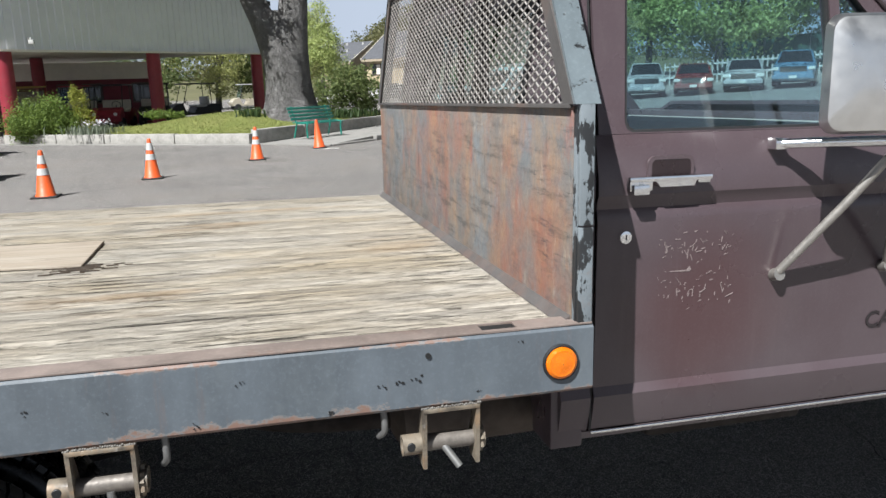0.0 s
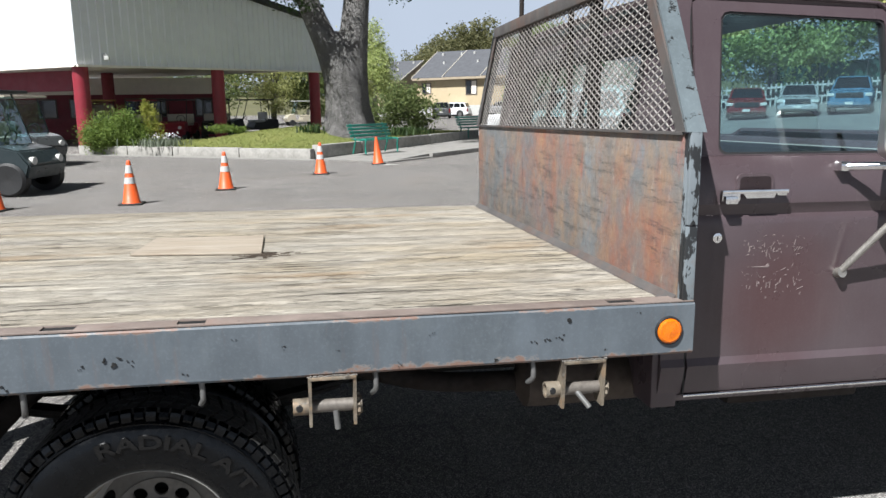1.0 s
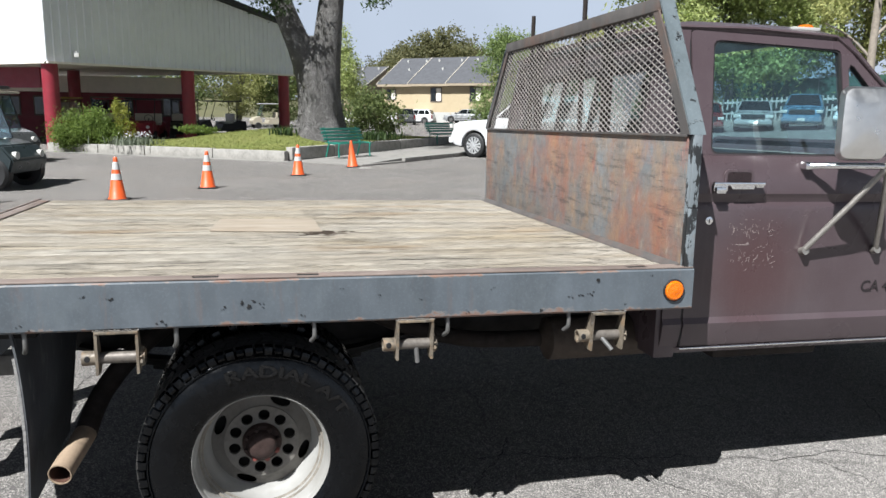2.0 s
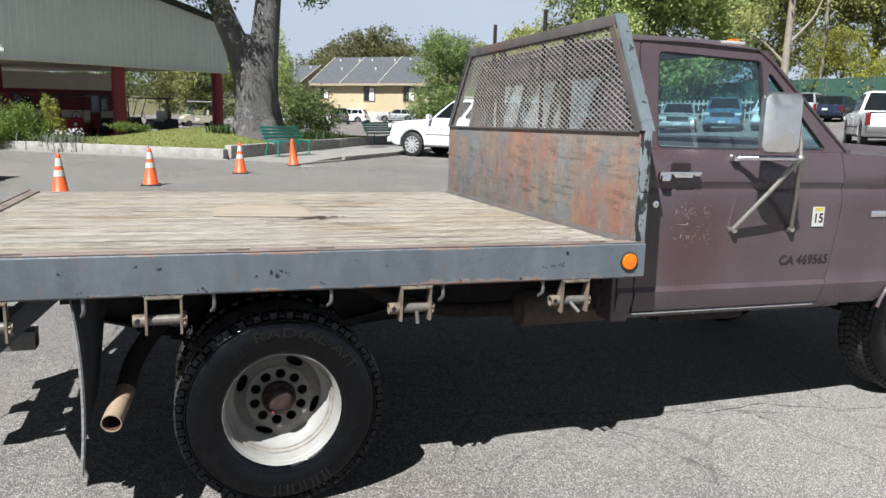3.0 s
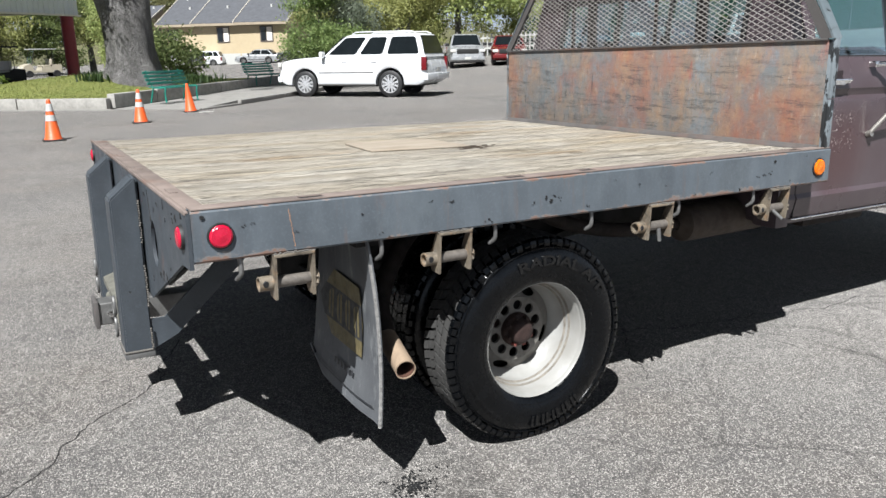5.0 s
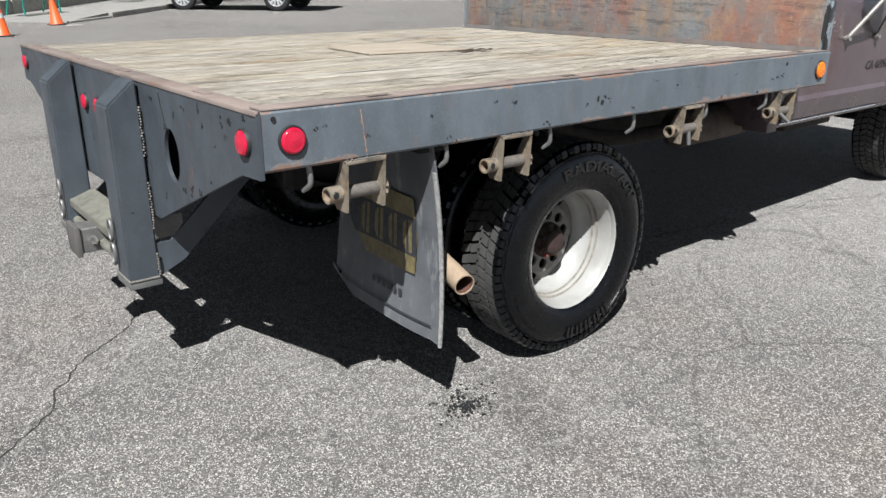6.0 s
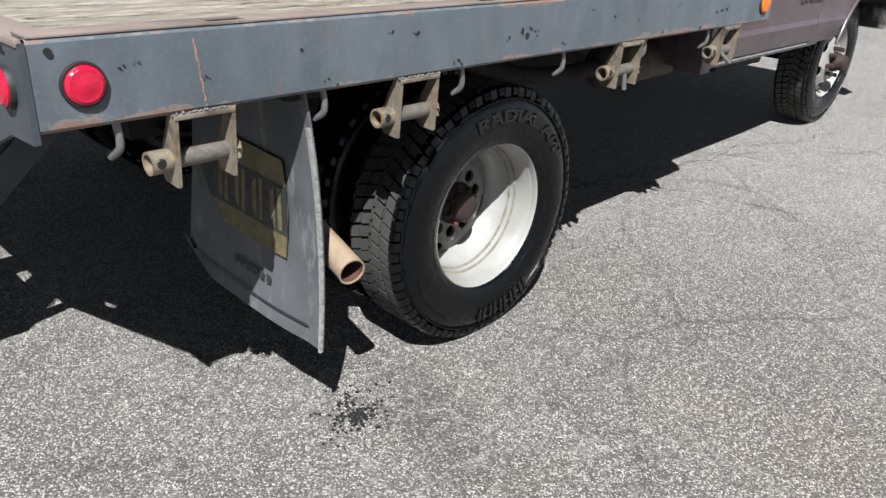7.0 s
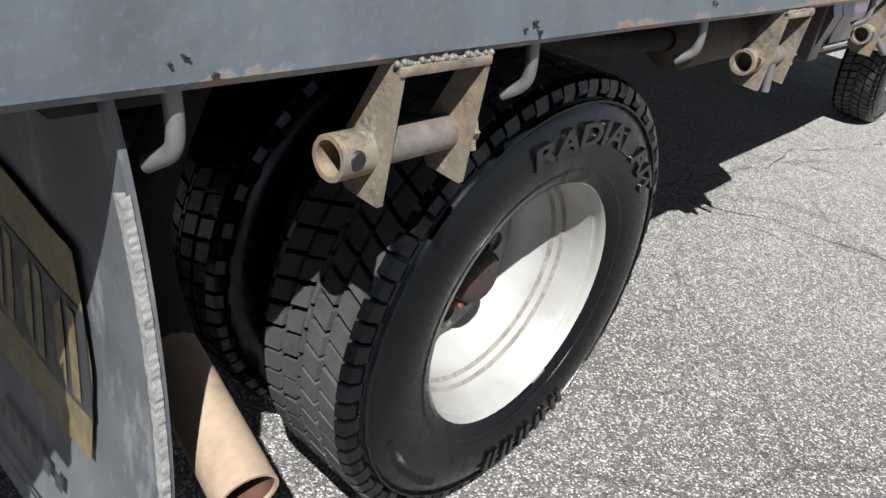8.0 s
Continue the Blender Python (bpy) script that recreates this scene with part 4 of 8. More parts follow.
# ---- headboard: rusty plate, slanted frame, expanded metal ----
BX = -0.033
top_z, plate_z = 1.868, 1.423
ny, fy = 0.034, WIDE - 0.072              # plate's near and far edge
nty, fty = 0.300, 1.985                   # frame's top corners
bm = bmesh.new()
box(bm, BX - 0.006, BX, ny, fy, 0.970, plate_z, 0.001)
headboard = tpart("headboard_plate", bm, RUSTPLATE, truck, "rust-streaked bare steel headboard plate")
bm = bmesh.new()
box(bm, BX - 0.016, BX - 0.006, ny, fy, plate_z - 0.004, plate_z + 0.005, 0.001)
prism(bm, [(BX - 0.006, 0.970), (BX - 0.026, 0.970), (BX - 0.006, 0.990)], "y", ny, fy)
tpart("plate_lip", bm, RUSTFRAME, headboard)
# near and far side angles, patched paint
for flip in (False, True):
    y0 = 0.006 if not flip else 0.040
    bm = bmesh.new()
    box(bm, BX, -0.002, y0, y0 + 0.012, 0.978, 1.18, 0.002)
    box(bm, BX, -0.002, y0, y0 + 0.012, 1.184, plate_z + 0.004, 0.002)
    box(bm, BX - 0.002, BX + 0.006, y0 + 0.012, y0 + 0.052, 0.978, plate_z, 0.001)
    tpart("side_angle", bm, WORNCORNER, truck, "pale blue steel corner with black worn patches", 30, flip)
for flip in (False, True):
    bm = bmesh.new()
    b0, b1 = (0.006, nty - 0.022) if not flip else (0.040, WIDE - fty - 0.022)
    prism(bm, [(b0, plate_z + 0.004), (b1, top_z + 0.045), (b1 + 0.010, top_z + 0.045), (b0 + 0.010, plate_z + 0.004)], "x", BX - 0.012, 0.010)
    tpart("slanted_side", bm, SIDEPLATE, truck, "pale blue slanted frame side with worn patches", 30, flip)
    bm = bmesh.new()
    prism(bm, [(b0 + 0.010, plate_z + 0.004), (b1 + 0.010, top_z + 0.01), (b1 + 0.050, top_z + 0.01), (b0 + 0.062, plate_z + 0.004)], "x", BX - 0.013, BX - 0.006)
    tpart("slanted_flange", bm, RUSTFRAME, truck, "rusty inner flange", 30, flip)
bm = bmesh.new()
box(bm, BX - 0.016, 0.010, nty - 0.02, fty + 0.02, top_z - 0.008, top_z + 0.040, 0.004)
tpart("top_bar", bm, RUSTFRAME, truck, "rusty top rail of the headboard")
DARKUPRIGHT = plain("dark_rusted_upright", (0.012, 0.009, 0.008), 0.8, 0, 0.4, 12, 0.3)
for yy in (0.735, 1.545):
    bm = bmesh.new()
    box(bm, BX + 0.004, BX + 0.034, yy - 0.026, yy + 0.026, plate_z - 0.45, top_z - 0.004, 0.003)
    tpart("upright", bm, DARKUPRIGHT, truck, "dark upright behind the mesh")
for yy in (1.08, 1.76):
    bm = bmesh.new()
    cyl(bm, (0.022, yy, 1.40), (0.022, yy, 2.035), 0.011, seg=10)
    tpart("stake_rod", bm, RUSTDARK, truck, "thin rusty rod above the headboard")

# expanded metal: two crossing sets of strands, a node at every crossing
bm = bmesh.new()
LW, SW = 0.050, 0.0245                      # diamond width and height
def y_range(z):
    t = (z - plate_z) / (top_z - plate_z)
    return ny + (nty - 0.01 - ny) * t + 0.02, fy + (fty + 0.01 - fy) * t - 0.02
nrows = int((top_z - plate_z - 0.01) / (SW / 2))
for kr in range(nrows):
    z0 = plate_z + 0.004 + kr * SW / 2
    z1 = z0 + SW / 2
    a, b = y_range(z0)
    i0, i1 = math.ceil(a / (LW / 2)), math.floor(b / (LW / 2))
    for i in range(i0, i1):
        ya, yb = i * LW / 2, (i + 1) * LW / 2
        if (i + kr) % 2:
            ya, yb = yb, ya
        s = 1 if yb > ya else -1
        wd, dp = (0.00135 if s > 0 else 0.0008), 0.0013
        vs = []
        for (yy, zz, xo) in ((ya, z0, -dp), (yb, z1, dp)):
            vs.append([bm.verts.new((BX - 0.003 + xo + ox, yy - s * oy, zz + oy * 0.8)) for ox, oy in ((-0.0013, -wd), (0.0013, -wd), (0.0013, wd), (-0.0013, wd))])
        bridge(bm, vs[0], vs[1])
tpart("expanded_mesh", bm, MESHMETAL, truck, "diamond expanded-metal window guard", 0)

# ---- winches, hooks under the near rail ----
def winch(xc, pin, flip=False):
    bm = bmesh.new()
    zt, zb = 0.834, 0.712
    for xl in (xc - 0.067, xc + 0.044):
        poly = [(-0.006, zt), (0.016, zt), (0.052, zb + 0.05), (0.058, zb + 0.006), (0.046, zb - 0.008), (0.002, zb - 0.010)]
        prism(bm, poly, "x", xl, xl + 0.008)
    box(bm, xc - 0.067, xc + 0.052, -0.008, 0.006, zt - 0.009, zt, 0.003)
    w = tpart("strap_winch", bm, WINCH, truck, "rusty tan strap winch under the rail", 30, flip)
    bm = bmesh.new()
    for k in range(30):
        x = xc - 0.068 + 0.121 * k / 29
        bmesh.ops.create_icosphere(bm, subdivisions=1, radius=rng.uniform(0.0025, 0.0040), matrix=Matrix.Translation((x, -0.003, zt + 0.001 + rng.uniform(-0.002, 0.002))))
    tagged(tpart("weld", bm, WELD, w, "lumpy weld along the top", 60, flip), kind="stuff")
    bm = bmesh.new()
    zc, yc = 0.748, 0.028
    pipe(bm, (xc - 0.062, yc, zc), (xc + 0.048, yc, zc), 0.0175, 0.004, 18)
    tpart("spool", bm, plain("worn_spool", (0.1566, 0.1392, 0.1218), 0.5, 0.4, 0.4, 30, 0.2), w, "worn steel strap spool", 40, flip)
    bm = bmesh.new()
    pipe(bm, (xc - 0.106, yc, zc), (xc - 0.066, yc, zc), 0.0215, 0.005, 20)
    head = tpart("winch_head", bm, WINCH, w, "", 40, flip)
    # the socket isn't cut: a proud black disc carries its shade
    bm = bmesh.new()
    m = Matrix.Translation((xc - 0.090, yc - 0.0200, zc + 0.002)) @ Matrix.Rotation(radians(90), 4, "X")
    lathe(bm, [(0.0001, 0.0016), (0.0080, 0.0016), (0.0092, 0.0006), (0.0100, -0.004)], 16, m)
    tpart("bar_hole", bm, INK, head, "black disc for the shaded bar socket", 40, flip)
    bm = bmesh.new()
    pipe(bm, (xc + 0.053, yc, zc), (xc + 0.066, yc, zc), 0.025, 0.008, 10)
    teeth = [((0.031 if k % 2 else 0.024) * math.cos(2 * math.pi * k / 20 + 0.1 * (k % 2)), (0.031 if k % 2 else 0.024) * math.sin(2 * math.pi * k / 20 + 0.1 * (k % 2))) for k in range(20)]
    prism(bm, [(yc + a_, zc + b_) for a_, b_ in teeth], "x", xc + 0.054, xc + 0.061)
    tpart("ratchet", bm, WINCH, w, "toothed ratchet wheel", 40, flip)
    if pin:
        bm = bmesh.new()
        if pin == 1:
            cyl(bm, (xc, yc - 0.012, zc - 0.010), (xc + 0.004, yc - 0.016, zc - 0.058), 0.008, seg=10)
        else:
            cyl(bm, (xc - 0.020, yc - 0.010, zc - 0.006), (xc + 0.006, yc - 0.040, zc - 0.042), 0.008, seg=10)
        tpart("winch_pin", bm, BAREMETAL, w, "", 40, flip)
    return w


for xc, pin in ((-2.362, 0), (-1.840, 0), (-0.962, 1), (-0.302, 2)):
    winch(xc, pin)
for xh in (-2.517, -2.095, -1.688, -1.285, -0.862, -0.446):
    bm = bmesh.new()
    pts = spline([(xh, 0.024, 0.845), (xh + 0.003, 0.020, 0.806), (xh + 0.002, 0.024, 0.784), (xh - 0.006, 0.044, 0.768)], 5)
    tube(bm, pts, 0.0070, 10)
    tpart("rope_hook", bm, BAREMETAL, truck, "bent round-bar rope hook")

# ---- wheels ----
def tyre_mesh(r, half, rim_r):
    """Local z is the wheel's outward axis, the tyre centred on z = 0."""
    prof = [(rim_r + 0.005, half - 0.036), (rim_r + 0.008, half - 0.022), (rim_r + 0.020, half - 0.012), (r * 0.70, half - 0.001), (r * 0.775, half + 0.002), (r * 0.84, half - 0.003), (r * 0.90, half - 0.012), (r * 0.94, half - 0.026), (r - 0.018, half - 0.044), (r - 0.013, 0)]
    prof += [(a, -h) for a, h in prof[:-1][::-1]]
    return prof


def settle(bm, m, z0=0.0):
    """Flattens the tyre where it stands."""
    bm.transform(m)
    for v in bm.verts:
        if v.co.z < z0:
            v.co.z = z0


def tread_blocks(bm, r, half, n=58, seed=1):
    rg = random.Random(seed)
    rows = [(-half + 0.032, -half + 0.063, 0.30), (-half + 0.072, -half + 0.101, 0.0), (-half + 0.110, half - 0.110, 0.4), (half - 0.101, half - 0.072, 0.75), (half - 0.063, half - 0.032, 0.1)]
    for h0, h1, ph in rows:
        for k in range(n):
            a0 = 2 * math.pi * (k + ph + rg.uniform(-0.03, 0.03)) / n
            a1 = a0 + 2 * math.pi / n * rg.uniform(0.74, 0.82)
            sk = 0.34 * (h1 - h0) / r * (1 if h0 + h1 > 0 else -1)
            pts = []
            for rr in (r - 0.015, r - rg.uniform(0, 0.001)):
                for (a, h) in ((a0, h0), (a1, h0), (a1 + sk, h1), (a0 + sk, h1)):
                    pts.append(bm.verts.new((rr * math.cos(a), rr * math.sin(a), h)))
            for q in ((4, 5, 6, 7), (0, 1, 5, 4), (1, 2, 6, 5), (2, 3, 7, 6), (3, 0, 4, 7)):
                bm.faces.new([pts[j] for j in q])


def shoulder_lugs(bm, r, half, n=58):
    """Lugs that run down on to the sidewall."""
    for s in (1, -1):
        for k in range(n):
            a0 = 2 * math.pi * (k + 0.1) / n
            a1 = a0 + 2 * math.pi / n * (0.74 if k % 2 else 0.82)
            pts = []
            for (rr, h) in ((r - 0.001, half - 0.032), (r - 0.007, half - 0.018), (r * 0.95, half - 0.0140 + 0.002 * (k % 2)), (r * (0.918 + 0.012 * (k % 2)), half - 0.0145), (r * 0.925, half - 0.034), (r - 0.018, half - 0.050)):
                for a in (a0, a1):
                    pts.append(bm.verts.new((rr * math.cos(a), rr * math.sin(a), s * h)))
            for j in range(0, 10, 2):
                bm.faces.new((pts[j], pts[j + 1], pts[j + 3], pts[j + 2]))
            for o in (0, 1):
                bm.faces.new([pts[j + o] for j in (0, 2, 4, 6, 8, 10)])


def bend(bm, r, a_mid, h):
    """Bends flat text round the sidewall at radius r; the middle of the text at angle a_mid."""
    for v in bm.verts:
        x, y, z = v.co
        a = a_mid - x / r
        rr = r + y
        v.co = Vector((rr * math.cos(a), rr * math.sin(a), h + z))


GROOVEDIRT = plain("brown_brake_dirt", (0.1798, 0.1624, 0.1363), 0.8, 0, 0.5, 30, 0.2)
TR, TH = 0.384, 0.107
def wheel(m, dish, seed=1, tread_mat=None, in_shade=False):
    """m poses local z outwards. The last flag marks an inner or far wheel, whose shade is put into black colours. dish:
    depth of the disc behind the outer bead; below 0 it stands out.
    """
    bm = bmesh.new()
    lathe(bm, tyre_mesh(TR, TH, 0.207), 96, Matrix.Identity(4))
    settle(bm, m)
    tyre = part("tyre", bm, TYRE, truck, "black all-terrain tyre", 50)
    bm = bmesh.new()
    tread_blocks(bm, TR, TH, 64, seed)
    settle(bm, m, 0.001)
    tagged(part("tread", bm, tread_mat or TREAD, tyre, "worn dusty blocky tread" if tread_mat is None else "blocky tread, black to carry the shade", 30), kind="stuff")
    bm = bmesh.new()
    shoulder_lugs(bm, TR, TH, 78)
    settle(bm, m, 0.001)
    tagged(part("shoulder_lug", bm, TYRE, tyre, "black ribbed shoulder lugs", 30), kind="stuff")
    # sidewall ridges
    bm = bmesh.new()
    for rr, h in ((TR * 0.905, TH - 0.009), (0.243, TH - 0.0085)):
        lathe(bm, [(rr - 0.003, h - 0.003), (rr - 0.0015, h + 0.0015), (rr + 0.0015, h + 0.0015), (rr + 0.003, h - 0.003)], 96, Matrix.Identity(4))
    settle(bm, m, 0.002)
    part("sidewall_ridge", bm, TYRE, tyre, "", 60)
    # rim: bead lip, barrel, disc
    bm = bmesh.new()
    hz = TH - 0.024
    if dish > 0:
        prof = [(0.209, hz - 0.016), (0.2195, hz - 0.006), (0.2205, hz + 0.002), (0.2175, hz + 0.006), (0.2145, hz + 0.003), (0.2125, hz - 0.006), (0.2115, hz - 0.014), (0.2075, hz - 0.018), (0.2025, hz - 0.066), (0.1965, hz - 0.070), (0.1945, hz - 0.084), (0.1890, hz - 0.088), (0.1850, hz - 0.124), (0.1790, hz - 0.130), (0.166, hz - dish)]
    else:
        prof = [(0.209, hz - 0.016), (0.2195, hz - 0.006), (0.2205, hz + 0.002), (0.2175, hz + 0.006), (0.2140, hz + 0.002), (0.208, hz - 0.012), (0.202, hz - 0.030), (0.198, hz - 0.05), (0.19, hz - 0.055)]
    lathe(bm, prof, 72, Matrix.Identity(4))
    bm.transform(m)
    rim = part("rim", bm, CHASSIS if in_shade else WHEELWHITE, truck, "inner wheel rim, black to carry the shade" if in_shade else "dirty white steel wheel rim", 40)
    if dish > 0 and not in_shade:
        for ra, rb, ha, hb_ in ((0.2020, 0.1962, 0.0665, 0.0708), (0.1942, 0.1888, 0.0835, 0.0886)):
            bm = bmesh.new()
            lathe(bm, [(ra + 0.0006, hz - ha + 0.0006), (ra - 0.0010, hz - ha - 0.0002), (rb - 0.0008, hz - hb_ + 0.0006), (rb + 0.0004, hz - hb_ - 0.0008)], 72, Matrix.Identity(4))
            bm.transform(m)
            part("rim_groove", bm, GROOVEDIRT, rim, "brown dirt line in the rim's step", 60)
    bm = bmesh.new()
    lathe(bm, [(0.2105, -hz), (0.2225, -hz - 0.006), (0.2125, -hz + 0.03), (0.21, -hz + 0.07), (0.21, hz - 0.10), (0.2135, hz - 0.02)], 48, Matrix.Identity(4))
    bm.transform(m)
    part("rim_barrel", bm, CHASSIS, rim, "", 40)
    hd = hz - dish
    if dish > 0:
        # disc with oval hand holes, then the bolt face with ten round holes
        bm = bmesh.new()
        hh = [circle(0.148 * math.cos(a), 0.148 * math.sin(a), 0.0165, 0.036, 18, a) for a in [radians(-20 - 92 * i) for i in range(4)]]
        sheet(bm, circle(0, 0, 0.172, n=48), hh + [circle(0, 0, 0.122, n=40)], "z", hd - 0.006, hd)
        for v in bm.verts:
            rr = math.hypot(v.co.x, v.co.y)
            v.co.z += 0.022 * max(0, min(1, (0.172 - rr) / 0.054)) ** 1.2
        bm.transform(m)
        part("wheel_disc", bm, CHASSIS if in_shade else WHEELGREY, rim, "inner wheel disc, black to carry the shade" if in_shade else "grey wheel disc with oval holes", 40)
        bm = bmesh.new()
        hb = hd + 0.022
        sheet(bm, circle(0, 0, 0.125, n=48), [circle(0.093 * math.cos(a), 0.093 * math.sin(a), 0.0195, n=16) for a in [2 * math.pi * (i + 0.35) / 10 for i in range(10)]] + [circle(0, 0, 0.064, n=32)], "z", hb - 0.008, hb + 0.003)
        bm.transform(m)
        part("bolt_face", bm, CHASSIS if in_shade else WHEELGREY, rim, "inner bolt ring, black to carry the shade" if in_shade else "grey bolt ring", 40)
        bm = bmesh.new()
        lathe(bm, [(0.165, hd - 0.045), (0.02, hd - 0.045), (0.0001, hd - 0.045)], 32, Matrix.Identity(4))
        bm.transform(m)
        part("brake_drum", bm, CHASSIS, rim, "", 40)
        bm = bmesh.new()
        lathe(bm, [(0.066, hb - 0.045), (0.0655, hb + 0.016), (0.062, hb + 0.024), (0.050, hb + 0.028), (0.046, hb + 0.050), (0.038, hb + 0.058), (0.020, hb + 0.060), (0.0001, hb + 0.058)], 32, Matrix.Identity(4))
        bm.transform(m)
        hub = part("hub", bm, HUBRUST, rim, "rusty axle hub", 40)
        for i in range(8):
            a = 2 * math.pi * i / 8 + 0.3
            bm = bmesh.new()
            cyl(bm, (0.054 * math.cos(a), 0.054 * math.sin(a), hb + 0.014), (0.054 * math.cos(a), 0.054 * math.sin(a), hb + 0.035), 0.0095, seg=6)
            cyl(bm, (0.054 * math.cos(a), 0.054 * math.sin(a), hb + 0.035), (0.054 * math.cos(a), 0.054 * math.sin(a), hb + 0.042), 0.006, seg=8)
            bm.transform(m)
            low = math.cos(a + 1.15) > 0.5
            part("lug_nut", bm, LUGRED if low else HUBRUST, rim, "rust-red lug nut" if low else "rusty brown lug nut", 30)
    else:
        bm = bmesh.new()
        hh = [circle(0.142 * math.cos(a), 0.142 * math.sin(a), 0.017, 0.034, 18, a) for a in [radians(20 + 60 * i) for i in range(6)]]
        sheet(bm, circle(0, 0, 0.192, n=48), hh + [circle(0, 0, 0.055, n=32)], "z", hz - 0.05, hz - 0.042)
        for v in bm.verts:
            rr = math.hypot(v.co.x, v.co.y)
            v.co.z += 0.055 * max(0, min(1, (0.185 - rr) / 0.08)) ** 0.8
        bm.transform(m)
        part("wheel_disc", bm, WHEELWHITE, rim, "", 40)
        bm = bmesh.new()
        lathe(bm, [(0.19, hz - 0.075), (0.0001, hz - 0.075)], 24, Matrix.Identity(4))
        bm.transform(m)
        part("brake_drum", bm, CHASSIS, rim, "", 40)
        bm = bmesh.new()
        lathe(bm, [(0.058, hz - 0.01), (0.056, hz + 0.045), (0.048, hz + 0.055), (0.045, hz + 0.085), (0.036, hz + 0.092), (0.0001, hz + 0.094)], 28, Matrix.Identity(4))
        bm.transform(m)
        part("hub", bm, HUBRUST, rim, "rusty brown protruding hub", 40)
        for i in range(8):
            a = 2 * math.pi * i / 8 + 0.2
            bm = bmesh.new()
            cyl(bm, (0.082 * math.cos(a), 0.082 * math.sin(a), hz + 0.005), (0.082 * math.cos(a), 0.082 * math.sin(a), hz + 0.050), 0.0125, seg=6)
            bm.transform(m)
            part("lug_nut", bm, HUBRUST, rim, "rusty brown lug nut", 30)
    return tyre, rim


def wheel_pose(x, y, z, right=True):
    """Local z towards the right side of the truck (-y), local x forward, local y up."""
    return Matrix.Translation((x, y, z)) @ (Matrix.Rotation(radians(90), 4, "X") if right else Matrix.Rotation(radians(90), 4, "X") @ Matrix.Rotation(radians(180), 4, "Y"))


RX, RZ, FX, FZ = -1.452, 0.382, 2.02, 0.382
outer_y = 0.072 + TH
m_rear = wheel_pose(RX, outer_y, RZ)
tyre, rim = wheel(m_rear, 0.165)
# inner and far wheels: black rims and tread carry the bed's shade
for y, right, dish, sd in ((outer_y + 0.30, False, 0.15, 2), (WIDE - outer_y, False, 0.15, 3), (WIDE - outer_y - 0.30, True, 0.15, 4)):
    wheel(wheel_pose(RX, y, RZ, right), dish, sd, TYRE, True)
wheel(wheel_pose(FX, 0.345 + TH, FZ), -1, 5)
wheel(wheel_pose(FX, WIDE - 0.345 - TH, FZ, False), -1, 6)
# raised words on the near rear tyre; the maker's mark as plain bars
bm = lettering("RADIAL A/T", 0.050, 0.009, 0.0014)
bmesh.ops.subdivide_edges(bm, edges=[e for e in bm.edges if e.calc_length() > 0.02], cuts=2)
for v in bm.verts:
    v.co.x *= 1.62
bend(bm, 0.302, radians(70), TH + 0.0008)
bm.transform(m_rear)
part("raised_lettering", bm, LETTER, tyre, "raised black lettering", 0)
bm = bmesh.new()
for k in range(5):
    tmp = bmesh.new()
    box(tmp, -0.0175, -0.007, -0.022, 0.022, -0.003, 0.0055, 0.0015)
    box(tmp, 0.002, 0.0125, -0.022, 0.022, -0.003, 0.0055, 0.0015)
    bend(tmp, 0.305, radians(-78 - 9.0 * (k - 2)), TH + 0.001)
    join(bm, tmp, m_rear)
tagged(part("raised_mark", bm, LETTER, tyre, "raised black bars", 0), kind="stuff")
bm = bmesh.new()
for k in range(34):
    tmp = bmesh.new()
    box(tmp, -0.0012, 0.0012, -0.017, 0.017, -0.002, 0.0025)
    bend(tmp, 0.305, radians(-125 - 1.1 * k), TH - 0.002)
    join(bm, tmp, m_rear)
tagged(part("sidewall_rib", bm, LETTER, tyre, "fine raised ribs on the sidewall", 0), kind="stuff")
bm = bmesh.new()
tmp = bmesh.new()
box(tmp, -0.018, 0.018, -0.004, 0.004, -0.004, 0.006, 0.001)
bend(tmp, 0.222, radians(-62), TH - 0.022)
join(bm, tmp, m_rear)
part("balance_weight", bm, BAREMETAL, rim)

# ---- mud flap ----
bm = bmesh.new()
def flap_point(u, v, off=0.0):
    """u from the outer edge (0) inwards, v from the top (0) down; the outer half curls forward and the foot kicks back."""
    y = 0.030 + 0.550 * u - 0.02 * v * (1 - u)
    z = 0.838 - (0.600 - 0.075 * max(0, u - 0.80) / 0.2 * max(0, v - 0.9) / 0.1) * v
    z -= 0.0 if u > 0.02 else 0.01 * v
    x = -2.150 + 0.070 * u + 0.055 * (1 - u) * v ** 0.8 - 0.045 * v ** 2 + 0.012 * math.sin(3.0 * u + 2.2 * v)
    x += 0.020 * (max(0, 0.34 - u) / 0.34) ** 2 - 0.008 * (1 - u)
    return Vector((x - off, y, z + 0.075 * u * v ** 3 * 0.3))
nu, nv = 14, 22
rows = [[flap_point(i / nu, j / nv) for i in range(nu + 1)] for j in range(nv + 1)]
panel_cells(bm, rows)
thicken(bm, 0.006)
flap = tpart("mud_flap", bm, FLAP, truck, "scuffed black rubber mud flap, edge frayed", 40)
bm = bmesh.new()
prev = None
for j in range(80, 601):
    v_ = j / 600
    rag = 0.0024 + 0.0020 * noise.noise((v_ * 38, 0, 0)) + 0.0010 * noise.noise((v_ * 110, 2, 0))
    p = flap_point(0, v_)
    cur = [bm.verts.new(p + Vector((-0.0066, -rag, 0))), bm.verts.new(p + Vector((0.001, -rag * 0.7, 0))), bm.verts.new(p + Vector((0.001, 0.003, 0))), bm.verts.new(p + Vector((-0.0070, 0.004 + rag, 0)))]
    if prev:
        bridge(bm, prev, cur)
    prev = cur
